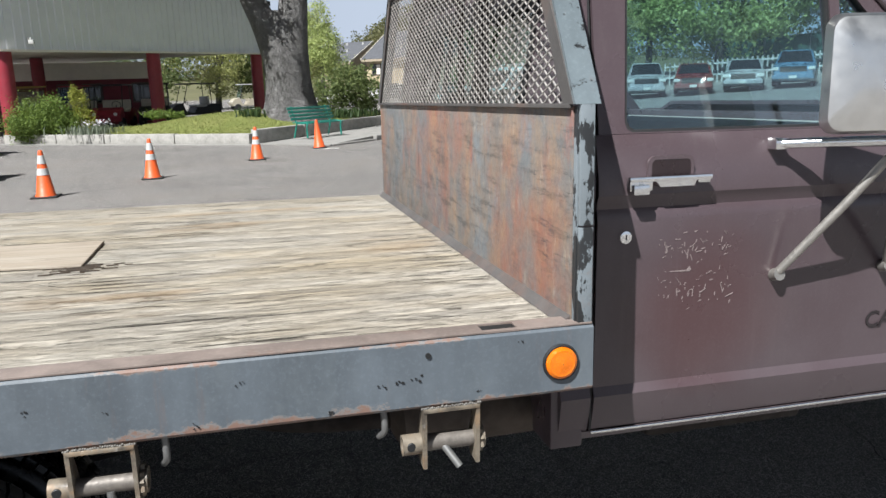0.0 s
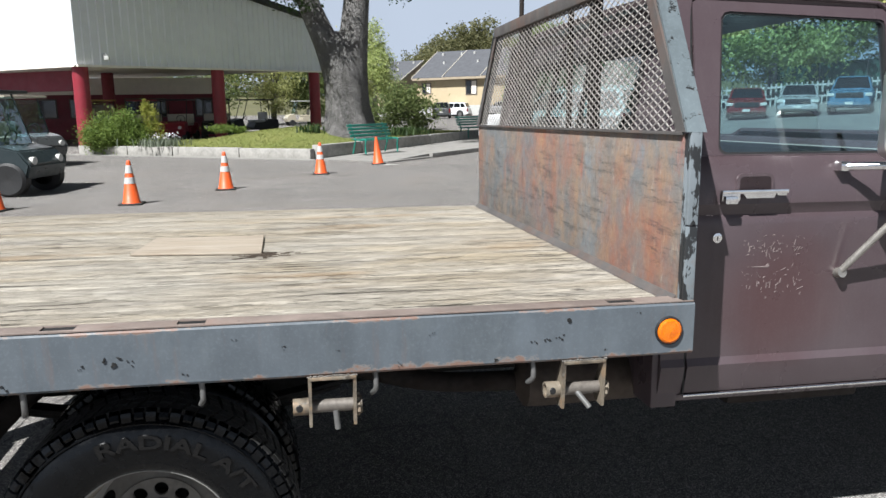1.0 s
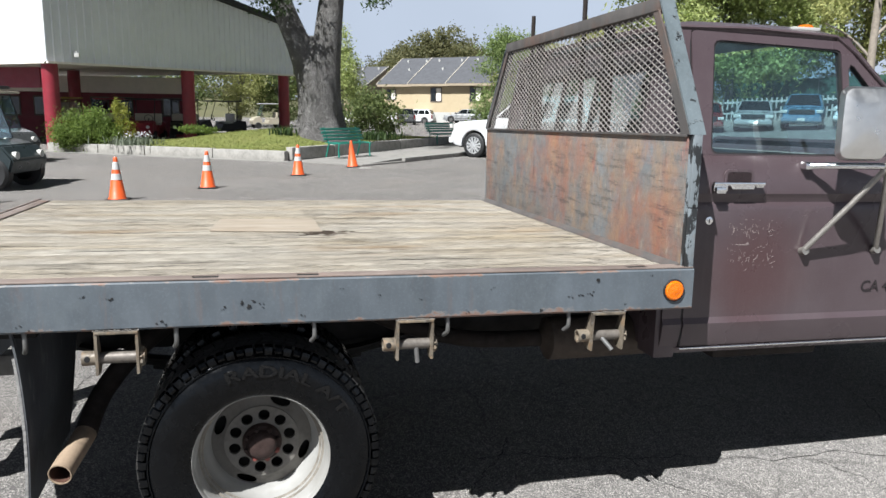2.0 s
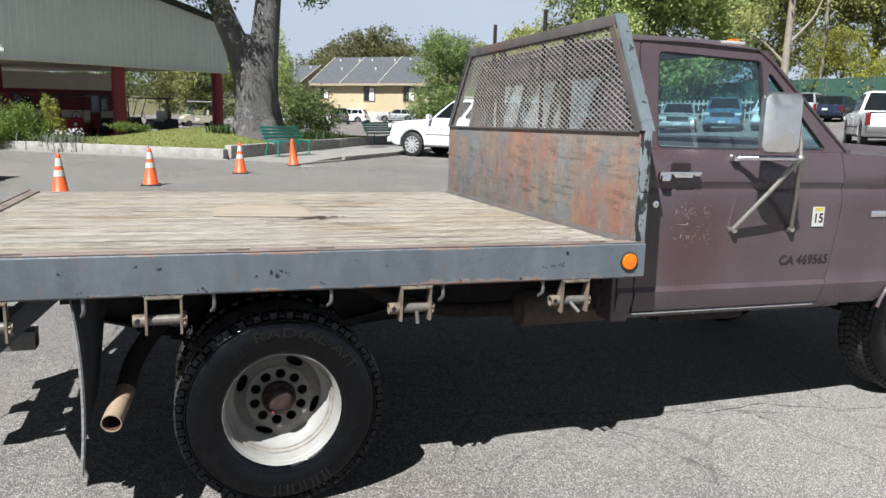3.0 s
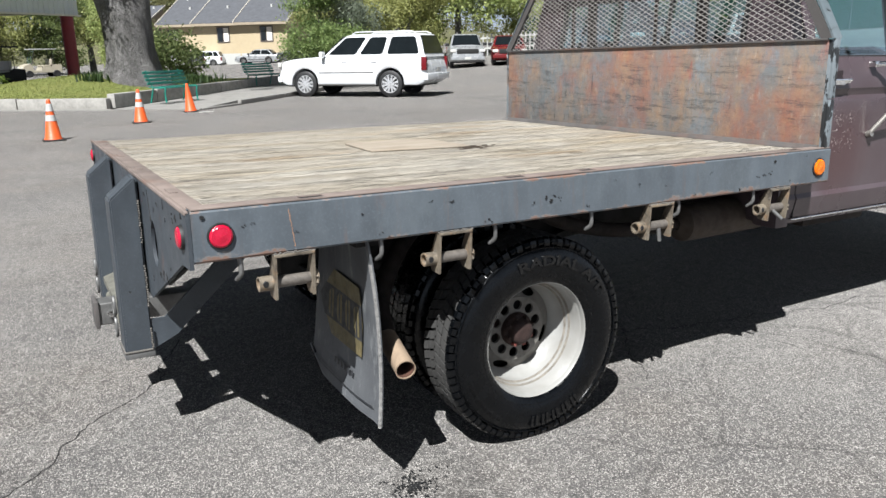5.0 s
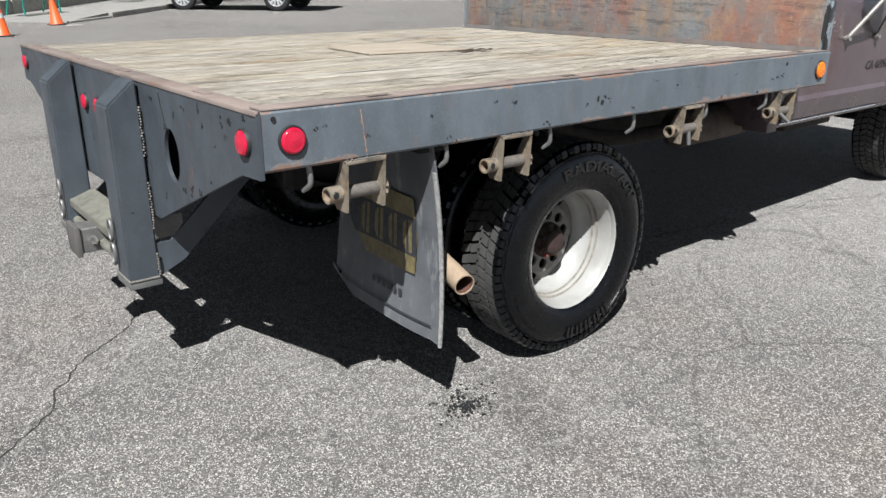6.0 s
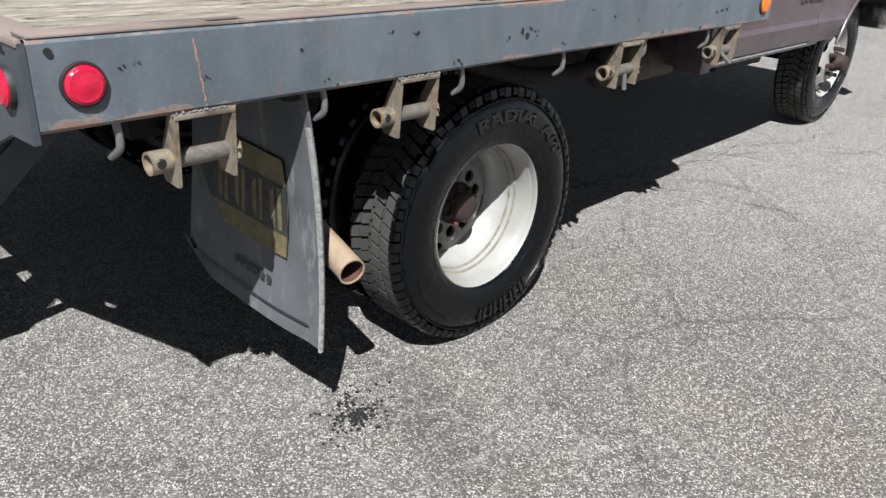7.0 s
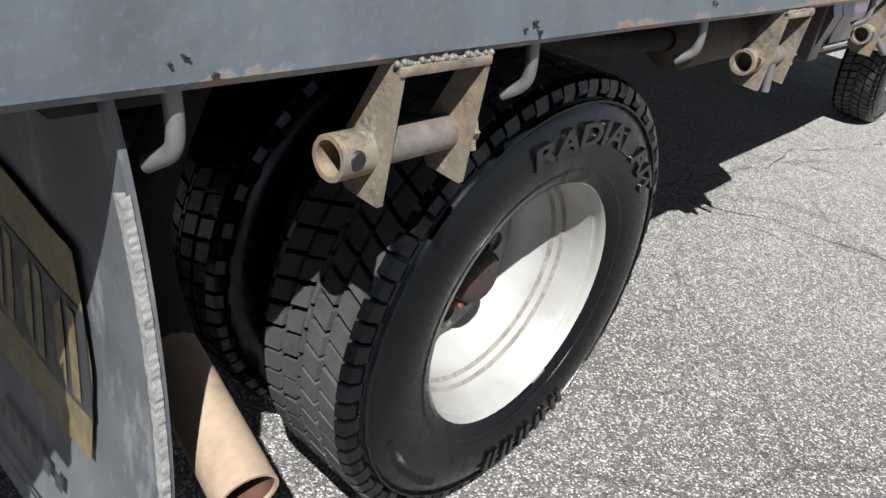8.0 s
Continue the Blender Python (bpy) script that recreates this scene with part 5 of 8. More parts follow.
tagged(tpart("frayed_edge", bm, FLAPEDGE, flap, "pale frayed rubber edge", 60), kind="stuff")
def on_flap(bm, poly, off):
    """A thin raised shape that follows the flap; poly in flap fractions (u, v)."""
    tmp = bmesh.new()
    vs = [tmp.verts.new((p[0], p[1], 0)) for p in poly]
    tmp.faces.new(vs)
    bmesh.ops.triangulate(tmp, faces=tmp.faces[:])
    bmesh.ops.subdivide_edges(tmp, edges=tmp.edges[:], cuts=4, use_grid_fill=True)
    for v in tmp.verts:
        v.co = flap_point(v.co.x, v.co.y, off)
    join(bm, tmp)
bm = bmesh.new()
on_flap(bm, [(0.20, 0.30), (0.66, 0.30), (0.90, 0.49), (0.66, 0.69), (0.20, 0.69), (0.18, 0.50)], 0.0075)
badge = tpart("yellow_badge", bm, YELLOW, flap, "scuffed yellow six-sided badge", 40)
bm = bmesh.new()
on_flap(bm, [(0.185, 0.40), (0.79, 0.40), (0.895, 0.49), (0.79, 0.60), (0.185, 0.60)], 0.0085)
tpart("badge_band", bm, FLAPDARK, badge, "dark band across the badge", 40)
for u in (0.22, 0.36, 0.50, 0.64):
    bm = bmesh.new()
    on_flap(bm, [(u, 0.415), (u + 0.030, 0.415), (u + 0.030, 0.585), (u, 0.585)], 0.0095)
    on_flap(bm, [(u + 0.050, 0.415), (u + 0.085, 0.45), (u + 0.085, 0.55), (u + 0.050, 0.585)], 0.0095)
    tpart("badge_bar", bm, YELLOW, badge, "plain yellow bars", 40)
bm = bmesh.new()
for j in range(30):
    u = 0.06 + 0.88 * j / 30
    on_flap(bm, [(u, 0.915), (u + 0.03, 0.915), (u + 0.03, 0.925), (u, 0.925)], 0.0090)
for k in range(6):
    u = 0.30 + 0.05 * k
    on_flap(bm, [(u, 0.80), (u + 0.03, 0.80), (u + 0.03, 0.835), (u, 0.835)], 0.0085)
tagged(tpart("moulded_line", bm, FLAPDARK, flap, "moulded line and small bars", 40), kind="stuff")
bm = bmesh.new()
box(bm, -2.165, -2.07, 0.045, 0.55, 0.81, 0.842, 0.003)
tpart("flap_bracket", bm, CHASSIS, flap)

# ---- exhaust, axle, frame ----
bm = bmesh.new()
end, into = Vector((-2.030, 0.010, 0.430)), Vector((-1.998, 0.215, 0.468))
pipe(bm, end, into, 0.034, 0.0035, 28)
tail = part("tail_pipe", bm, EXHAUST, truck, "tan rusted exhaust tail pipe")
bm = bmesh.new()
lining = (into - end).normalized()
pipe(bm, end + lining * 0.004, end + lining * 0.19, 0.0308, 0.002, 24)
# added disc shuts the bore so no light comes through
cyl(bm, end + lining * 0.10, end + lining * 0.12, 0.0306, seg=24)
part("pipe_bore", bm, SOOT, tail, "sooty rust-brown bore")
# rusty run past the tail, the deck's shade put into its darker colour
bm = bmesh.new()
tube(bm, spline([into, (-1.965, 0.33, 0.555), (-1.87, 0.42, 0.665), (-1.74, 0.50, 0.755), (-1.58, 0.56, 0.795), (-1.30, 0.62, 0.79), (-1.08, 0.66, 0.73), (-0.88, 0.66, 0.64), (-0.62, 0.60, 0.585), (-0.34, 0.51, 0.60)], 6), 0.034, 14)
part("exhaust_pipe", bm, RUSTDARK, tail, "rusty exhaust pipe, darkened for the shade")
bm = bmesh.new()
lathe(bm, [(0.03, 0), (0.085, 0.03), (0.088, 0.06), (0.088, 0.52), (0.085, 0.55), (0.03, 0.58)], 24, Matrix.Translation((-0.36, 0.50, 0.60)) @ Matrix.Rotation(radians(90), 4, "Y"))
part("muffler", bm, plain("dusty_muffler", (0.058, 0.0435, 0.0336), 0.8, 0.1, 0.4, 10, 0.2), truck, "dusty brown muffler")
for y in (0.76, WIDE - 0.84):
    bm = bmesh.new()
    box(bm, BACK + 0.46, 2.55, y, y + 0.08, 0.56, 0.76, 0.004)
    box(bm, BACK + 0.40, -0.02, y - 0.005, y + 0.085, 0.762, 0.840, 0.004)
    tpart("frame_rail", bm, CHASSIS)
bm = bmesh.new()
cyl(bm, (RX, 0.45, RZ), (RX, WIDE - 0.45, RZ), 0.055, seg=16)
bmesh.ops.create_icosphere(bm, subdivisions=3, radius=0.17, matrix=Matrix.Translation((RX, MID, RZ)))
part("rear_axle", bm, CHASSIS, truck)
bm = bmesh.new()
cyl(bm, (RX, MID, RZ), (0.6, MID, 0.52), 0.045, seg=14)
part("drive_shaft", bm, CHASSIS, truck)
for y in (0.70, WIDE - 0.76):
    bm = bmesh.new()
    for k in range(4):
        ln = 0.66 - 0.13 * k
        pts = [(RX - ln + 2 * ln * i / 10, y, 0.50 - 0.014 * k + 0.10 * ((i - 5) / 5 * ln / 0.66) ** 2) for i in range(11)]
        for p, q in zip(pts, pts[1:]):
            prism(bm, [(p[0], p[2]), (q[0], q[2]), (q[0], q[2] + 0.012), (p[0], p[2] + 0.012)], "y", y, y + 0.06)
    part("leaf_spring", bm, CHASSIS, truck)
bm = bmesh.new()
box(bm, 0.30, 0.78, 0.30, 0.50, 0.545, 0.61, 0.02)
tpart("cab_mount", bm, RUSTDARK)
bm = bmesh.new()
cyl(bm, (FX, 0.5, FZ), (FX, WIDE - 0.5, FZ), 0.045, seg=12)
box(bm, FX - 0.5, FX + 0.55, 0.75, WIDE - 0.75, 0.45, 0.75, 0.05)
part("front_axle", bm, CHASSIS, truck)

# ---- cab ----
SIDE = [(0.612, 0.240), (0.640, 0.228), (0.718, 0.212), (0.740, 0.222), (0.80, 0.219), (0.95, 0.215), (1.08, 0.213), (1.150, 0.212), (1.168, 0.2145), (1.180, 0.2200), (1.196, 0.2165), (1.212, 0.2085), (1.25, 0.210), (1.32, 0.225), (1.352, 0.240)]


def side_y(z):
    for (za, ya), (zb, yb) in zip(SIDE, SIDE[1:]):
        if z <= zb:
            t = max(0, min(1, (z - za) / (zb - za)))
            return ya + (yb - ya) * t
    return SIDE[-1][1] + (z - SIDE[-1][0]) * 0.225


def side_panel(xs, lo, hi, inset=0.0, depth=0.02):
    bm = bmesh.new()
    rows = []
    for z0, _ in SIDE:
        rows.append([(x, side_y(min(max(z0, lo(x)), hi(x))) + inset, min(max(z0, lo(x)), hi(x))) for x in xs])
    panel_cells(bm, rows)
    bmesh.ops.remove_doubles(bm, verts=bm.verts, dist=1e-4)
    bmesh.ops.dissolve_degenerate(bm, edges=bm.edges[:], dist=1e-4)
    r = bmesh.ops.extrude_face_region(bm, geom=bm.faces[:])
    bmesh.ops.translate(bm, verts=[v for v in r["geom"] if isinstance(v, bmesh.types.BMVert)], vec=(0, depth, 0))
    return bm


def spread(a, b, n):
    return [a + (b - a) * i / n for i in range(n + 1)]


def lean(bm, y0=0.240, z0=1.352, k=0.225):
    """Leans upright sheet work in at the waist."""
    for v in bm.verts:
        v.co.y += y0 + (v.co.z - z0) * k


WIN = [(0.186, 1.378), (0.191, 1.364), (0.205, 1.356), (0.752, 1.356), (0.768, 1.360), (0.774, 1.374), (0.780, 1.745), (0.774, 1.759), (0.758, 1.765), (0.252, 1.778), (0.232, 1.774), (0.220, 1.758)]
VENT = [(0.806, 1.360), (1.105, 1.360), (1.118, 1.372), (0.838, 1.700), (0.820, 1.710), (0.808, 1.69)]
doors = []
for flip in (False, True):
    xs = spread(0.106, 1.135, 8)
    def front_edge(z):
        return 1.135 + 0.085 * max(0, min(1, (z - 0.61) / 0.45)) ** 0.6 - 0.010 * max(0, (z - 1.1) / 0.25)
    bm = side_panel(spread(0, 1, 10), lambda x: 0.626, lambda x: 1.352)
    for v in bm.verts:
        v.co.x = 0.106 + (front_edge(v.co.z) - 0.106) * v.co.x
    door = tpart("cab_door", bm, PAINT, truck, "maroon cab door, paint faded and scratched", 25, flip)
    doors.append(door)
    # window frame of the door with the main and the vent opening
    bm = bmesh.new()
    sheet(bm, [(0.118, 1.353), (1.205, 1.353), (1.185, 1.378), (0.80, 1.785), (0.775, 1.797), (0.145, 1.810), (0.130, 1.800)], [WIN, VENT], "y", 0.0, 0.035)
    lean(bm)
    tpart("window_frame", bm, PAINT, door, "", 30, flip)
    bm = bmesh.new()
    for loop in (WIN, VENT):
        cx = sum(p[0] for p in loop) / len(loop)
        cz = sum(p[1] for p in loop) / len(loop)
        inner = [(cx + (p[0] - cx) * 0.975, cz + (p[1] - cz) * 0.97) for p in loop]
        sheet(bm, loop, [inner], "y", 0.004, 0.022)
    lean(bm)
    tpart("window_seal", bm, RUBBER, door, "black rubber window seal", 30, flip)
    for loop in (WIN, VENT):
        bm = bmesh.new()
        prism(bm, loop, "y", 0.012, 0.016)
        lean(bm)
        pane = tpart("window_pane", bm, CABGLASS, door, "tinted side window glass", 0, flip)
        pane.visible_shadow = False
    bm = bmesh.new()
    box(bm, 0.16, 1.10, 0.285, 0.34, 0.66, 1.335, 0.01)
    tpart("door_trim", bm, VINYL, door, "", 40, flip)
    # drip rail and the pale gap strip along the door's back edge
    bm = bmesh.new()
    box(bm, 0.098, 0.1035, 0.222, 0.232, 0.63, 1.352)
    prism(bm, [(0.098, 1.352), (0.1035, 1.352), (0.128, 1.81), (0.122, 1.81)], "y", 0.0, 0.01)
    for v in bm.verts:
        if v.co.z > 1.3519 and v.co.y < 0.1:
            v.co.y += 0.242 + (v.co.z - 1.352) * 0.225
    tpart("door_gap", bm, RUBBER, door, "", 0, flip)
    bm = bmesh.new()
    tube(bm, [(0.108, 0.237, 0.617), (0.6, 0.236, 0.617), (1.13, 0.236, 0.617)], 0.0055, 8)
    tpart("sill_strip", bm, CHROME, door, "bright strip along the sill", 60, flip)

# cab corner behind the door
for flip in (False, True):
    bm = side_panel(spread(0.020, 0.097, 3), lambda x: 0.585, lambda x: 1.352)
    tpart("cab_corner", bm, PAINT, truck, "", 25, flip)
    bm = bmesh.new()
    prism(bm, [(0.020, 1.352), (0.097, 1.352), (0.122, 1.812), (0.060, 1.812)], "y", 0.0, 0.035)
    lean(bm)
    tpart("rear_pillar", bm, PAINT, truck, "", 30, flip)
    bm = bmesh.new()
    prism(bm, [(1.205, 1.353), (1.262, 1.353), (0.815, 1.815), (0.775, 1.800)], "y", 0.004, 0.06)
    lean(bm)
    tpart("windscreen_pillar", bm, PAINT, truck, "", 30, flip)
    bm = bmesh.new()
    tube(bm, [(0.045, 0.345, 1.818), (0.40, 0.345, 1.826), (0.76, 0.345, 1.814), (0.85, 0.330, 1.75), (1.24, 0.245, 1.365)], 0.008, 6)
    tpart("drip_rail", bm, PAINT, truck, "", 60, flip)
    # rocker under the door
    bm = bmesh.new()
    prism(bm, [(0.232, 0.622), (0.245, 0.598), (0.30, 0.585), (0.40, 0.60), (0.40, 0.622)], "x", 0.02, 1.30)
    tpart("rocker_panel", bm, PAINT, truck, "", 30, flip)
    bm = bmesh.new()
    box(bm, 0.0, 0.085, 0.232, 0.36, 0.585, 0.80, 0.006)
    tpart("cab_lower_corner", bm, PAINT, truck, "", 30, flip)

# back wall with its window
bm = bmesh.new()
sheet(bm, [(0.245, 0.60), (WIDE - 0.245, 0.60), (WIDE - 0.245, 1.352), (WIDE - 0.345, 1.815), (0.345, 1.815), (0.245, 1.352)], [rounded(0.52, WIDE - 0.52, 1.36, 1.70, 0.05)], "x", 0.022, 0.050)
for v in bm.verts:
    v.co.x += 0.08 * max(0, (v.co.z - 1.352) / 0.46)
wall = tpart("cab_back", bm, PAINT, truck, "", 30)
bm = bmesh.new()
sheet(bm, rounded(0.515, WIDE - 0.515, 1.355, 1.705, 0.05), [rounded(0.545, 1.01, 1.385, 1.675, 0.03), rounded(1.03, WIDE - 1.03, 1.385, 1.675, 0.01), rounded(WIDE - 1.01, WIDE - 0.545, 1.385, 1.675, 0.03)], "x", 0.024, 0.040)
for v in bm.verts:
    v.co.x += 0.08 * max(0, (v.co.z - 1.352) / 0.46) - 0.006
tpart("rear_window_seal", bm, RUBBER, wall, "", 30)
bm = bmesh.new()
prism(bm, rounded(0.53, WIDE - 0.53, 1.37, 1.69, 0.03), "x", 0.030, 0.033)
for v in bm.verts:
    v.co.x += 0.08 * max(0, (v.co.z - 1.352) / 0.46)
pane = tpart("rear_window", bm, REARGLASS, wall, "sliding rear window glass", 0)
pane.visible_shadow = False

# roof
bm = bmesh.new()
rows = []
for k in range(13):
    x = 0.06 + 0.78 * k / 12
    ex = 0.025 * math.sin(math.pi * k / 12) ** 0.5
    row = []
    for j in range(17):
        s = j / 16
        y = 0.345 + (WIDE - 0.69) * s
        e = min(s, 1 - s) * (WIDE - 0.69)
        row.append((x, y, 1.812 + ex * 0.4 + 0.040 * (1 - math.exp(-e / 0.05)) * (0.55 + 0.45 * min(1, min(k, 12 - k) / 1.5)) + 0.014 * math.sin(math.pi * s)))
    rows.append(row)
panel_cells(bm, rows)
thicken(bm, 0.02)
roof = tpart("cab_roof", bm, PAINT, truck, "", 50)
for yy in (0.45, 0.80, MID, WIDE - 0.80, WIDE - 0.45):
    bm = bmesh.new()
    box(bm, 0.62, 0.745, yy - 0.035, yy + 0.035, 1.842, 1.856, 0.004)
    lamp = tpart("roof_lamp", bm, WHITETRIM, roof, "roof marker lamp")
    bm = bmesh.new()
    prism(bm, [(0.672, 1.856), (0.725, 1.856), (0.712, 1.868), (0.685, 1.868)], "y", yy - 0.02, yy + 0.02)
    tpart("lens", bm, AMBER, lamp)
# windscreen, cowl, hood, fenders, nose
bm = bmesh.new()
panel_cells(bm, [[(1.250, 0.27, 1.37), (1.29, MID, 1.37), (1.250, WIDE - 0.27, 1.37)], [(0.835, 0.365, 1.808), (0.86, MID, 1.815), (0.835, WIDE - 0.365, 1.808)]])
pane = tpart("windscreen", bm, CABGLASS, truck, "", 0)
pane.visible_shadow = False
bm = bmesh.new()
rows = []
for k in range(15):
    x = 1.225 + 1.43 * k / 14
    row = []
    for j in range(21):
        s = j / 20
        y = 0.236 + (WIDE - 0.472) * s
        e = min(s, 1 - s) * (WIDE - 0.472)
        row.append((x, y, 1.352 - 0.004 - 0.055 * (k / 14) + 0.030 * (1 - math.exp(-e / 0.06)) + 0.035 * (0.16 < s < 0.84) - 0.05 * (k == 14)))
    rows.append(row)
panel_cells(bm, rows)
thicken(bm, 0.015)
tpart("hood", bm, PAINT, truck, "maroon hood", 40)
def arch(x):
    d = 0.53 ** 2 - (x - FX) ** 2
    return max(0.585 if x < FX else 0.60, 0.385 + math.sqrt(d)) if d > 0 else (0.585 if x < FX else 0.60)
for flip in (False, True):
    xs = spread(1.228, 2.655, 48)
    bm = side_panel(xs, arch, lambda x: 1.352 - 0.055 * (x - 1.225) / 1.43)
    for v in bm.verts:
        if v.co.x < 1.2285:
            v.co.x = front_edge(v.co.z) + 0.007
    fender = tpart("front_fender", bm, PAINT, truck, "maroon front fender with round wheel arch", 30, flip)
    bm = bmesh.new()
    pts = [(FX + 0.53 * math.cos(a), 0.214, 0.385 + 0.53 * math.sin(a)) for a in [radians(158 - 136 * i / 24) for i in range(25)]]
    tube(bm, pts, 0.010, 6)
    tpart("arch_lip", bm, PAINT, fender, "", 60, flip)
    bm = bmesh.new()
    box(bm, 1.415, 1.60, 0.2085, 0.214, 1.045, 1.075, 0.002)
    tpart("fender_badge", bm, CHROME, fender, "chrome badge plate", 30, flip)
    bm = bmesh.new()
    box(bm, 1.30, 2.62, 0.26, 0.60, 0.95, 1.28, 0.02)
    tpart("inner_fender", bm, BLACKSTEEL, fender, "", 30, flip)
bm = bmesh.new()
box(bm, 2.60, 2.70, 0.25, WIDE - 0.25, 0.80, 1.28, 0.02)
tpart("grille_panel", bm, BLACKSTEEL)
bm = bmesh.new()
box(bm, 2.68, 2.86, 0.22, WIDE - 0.22, 0.56, 0.76, 0.03)
tpart("front_bumper", bm, CHROME)
bm = bmesh.new()
box(bm, 1.17, 1.30, 0.26, WIDE - 0.26, 1.30, 1.372, 0.01)
tpart("cowl", bm, PAINT)

# inside of the cab
bm = bmesh.new()
box(bm, 0.16, 1.15, WIDE - 0.36, WIDE - 0.285, 1.20, 1.405, 0.02)
tpart("door_cap", bm, VINYL, doors[1], "dark padded top of the far door")
bm = bmesh.new()
box(bm, 0.05, 1.30, 0.30, WIDE - 0.30, 0.64, 0.68)
tpart("cab_floor", bm, VINYL)
bm = bmesh.new()
box(bm, 0.22, 0.72, 0.36, WIDE - 0.36, 0.68, 1.02, 0.05)
seat = tpart("bench_seat", bm, VINYL, truck, "dark vinyl bench seat")
bm = bmesh.new()
prism(bm, [(0.20, 0.98), (0.36, 0.98), (0.25, 1.47), (0.16, 1.47)], "y", 0.36, WIDE - 0.36)
bmesh.ops.bevel(bm, geom=bm.edges[:], offset=0.03, segments=2, affect="EDGES")
tpart("backrest", bm, VINYL, seat)
bm = bmesh.new()
prism(bm, [(0.93, 1.05), (0.90, 1.25), (0.96, 1.335), (1.27, 1.35), (1.27, 1.05)], "y", 0.30, WIDE - 0.30)
tpart("dashboard", bm, DASH, truck, "pale covered dashboard", 30)
bm = bmesh.new()
c, yy = Vector((0.80, 1.72, 1.30)), 1.72
tube(bm, [(c.x + 0.19 * math.sin(a) * 0.45, yy + 0.19 * math.cos(a), c.z + 0.19 * math.sin(a) * 0.89) for a in [2 * math.pi * i / 24 for i in range(25)]], 0.014, 8, False)
cyl(bm, (0.80, 1.72, 1.30), (1.0, 1.72, 1.16), 0.03, seg=10)
box(bm, 0.79, 0.81, yy - 0.18, yy + 0.18, 1.285, 1.315, 0.005)
tpart("steering_wheel", bm, RUBBER)

# ---- on the near door: handle, lock, mirror, writing ----
door = doors[0]
# raised plate: the recess's shade is put into its dark colour
bm = bmesh.new()
prism(bm, rounded(0.236, 0.340, 1.230, 1.294, 0.014), "y", 0.2050, 0.216)
tpart("handle_recess", bm, plain("recess_shade", (0.0174, 0.0099, 0.011), 0.35, 0, 0.2, 20, 0), door, "dark plate for the shaded recess behind the handle")
bm = bmesh.new()
sheet(bm, rounded(0.228, 0.348, 1.222, 1.302, 0.020), [rounded(0.237, 0.339, 1.231, 1.293, 0.013)], "y", 0.2040, 0.214)
tpart("recess_rim", bm, PAINT, door, "", 40)
bm = bmesh.new()
box(bm, 0.170, 0.384, 0.180, 0.193, 1.244, 1.257, 0.004)
box(bm, 0.172, 0.232, 0.186, 0.206, 1.222, 1.255, 0.006)
box(bm, 0.350, 0.384, 0.188, 0.206, 1.236, 1.255, 0.005)
prism(bm, [(0.240, 1.244), (0.345, 1.244), (0.338, 1.231), (0.250, 1.231)], "y", 0.185, 0.197)
handle = tpart("door_handle", bm, CHROME, door, "scuffed chrome door handle")
bm = bmesh.new()
box(bm, 0.176, 0.216, 0.172, 0.188, 1.216, 1.239, 0.003)
tpart("handle_button", bm, CHROME, handle)
bm = bmesh.new()
lathe(bm, [(0.0001, 0.004), (0.008, 0.0045), (0.015, 0.003), (0.017, -0.002)], 20, Matrix.Translation((0.178, 0.2115, 1.112)) @ Matrix.Rotation(radians(90), 4, "X"))
lock = tpart("door_lock", bm, CHROME, door, "round chrome lock")
bm = bmesh.new()
box(bm, 0.1765, 0.1795, 0.2065, 0.209, 1.106, 1.118)
tpart("keyhole", bm, INK, lock, "", 0)

# west-coast mirror on tubular arms
bm = bmesh.new()
mp = rounded(-0.087, 0.087, -0.130, 0.130, 0.034, 6)
loops = []
for d, sc in ((0.0, 1.0), (-0.012, 1.0), (-0.030, 0.94), (-0.046, 0.60), (-0.050, 0.25)):
    loops.append([bm.verts.new((p[0] * sc, d, p[1] * sc)) for p in mp])
for s, t in zip(loops, loops[1:]):
    bridge(bm, s, t)
bm.faces.new(loops[-1])
bm.faces.new(loops[0][::-1])
MP = Matrix.Translation((0.652, 0.045, 1.477)) @ Matrix.Rotation(radians(-14), 4, "Z")
bm.transform(MP)
mirror = tpart("door_mirror", bm, STAINLESS, truck, "large bright-metal mirror on tubular arms", 35)
bm = bmesh.new()
for px, pz in ((0.030, 0.035), (0.066, 0.035), (0.030, -0.03), (0.066, -0.03)):
    cyl(bm, MP @ Vector((px, -0.045 + abs(px) * 0.25, pz)), MP @ Vector((px, -0.053 + abs(px) * 0.25, pz)), 0.005, seg=8)
tpart("rivet", bm, ALUARM, mirror)
bm = bmesh.new()
MT = (0.784, 0.042, 1.328)                 # joint where the arms meet
tube(bm, [(0.568, 0.208, 1.318), (0.66, 0.13, 1.324), MT], 0.0125, 12)
box(bm, 0.556, 0.594, 0.188, 0.224, 1.305, 1.334, 0.006)
tpart("upper_arm", bm, CHROME, mirror, "chrome upper mirror arm")
bm = bmesh.new()
tube(bm, [(0.592, 0.200, 0.998), (0.70, 0.11, 1.18), MT], 0.0105, 12)
tube(bm, [(0.920, 0.200, 0.998), (0.85, 0.115, 1.17), MT], 0.0105, 12)
tube(bm, [MT, (0.790, 0.055, 1.40), (0.772, 0.065, 1.51)], 0.009, 10)
bmesh.ops.create_icosphere(bm, subdivisions=2, radius=0.018, matrix=Matrix.Translation(MT))
for px in (0.592, 0.920):
    cyl(bm, (px, 0.190, 0.996), (px, 0.214, 0.990), 0.016, seg=14)
tpart("brace_arm", bm, ALUARM, mirror, "dull aluminium brace arms")

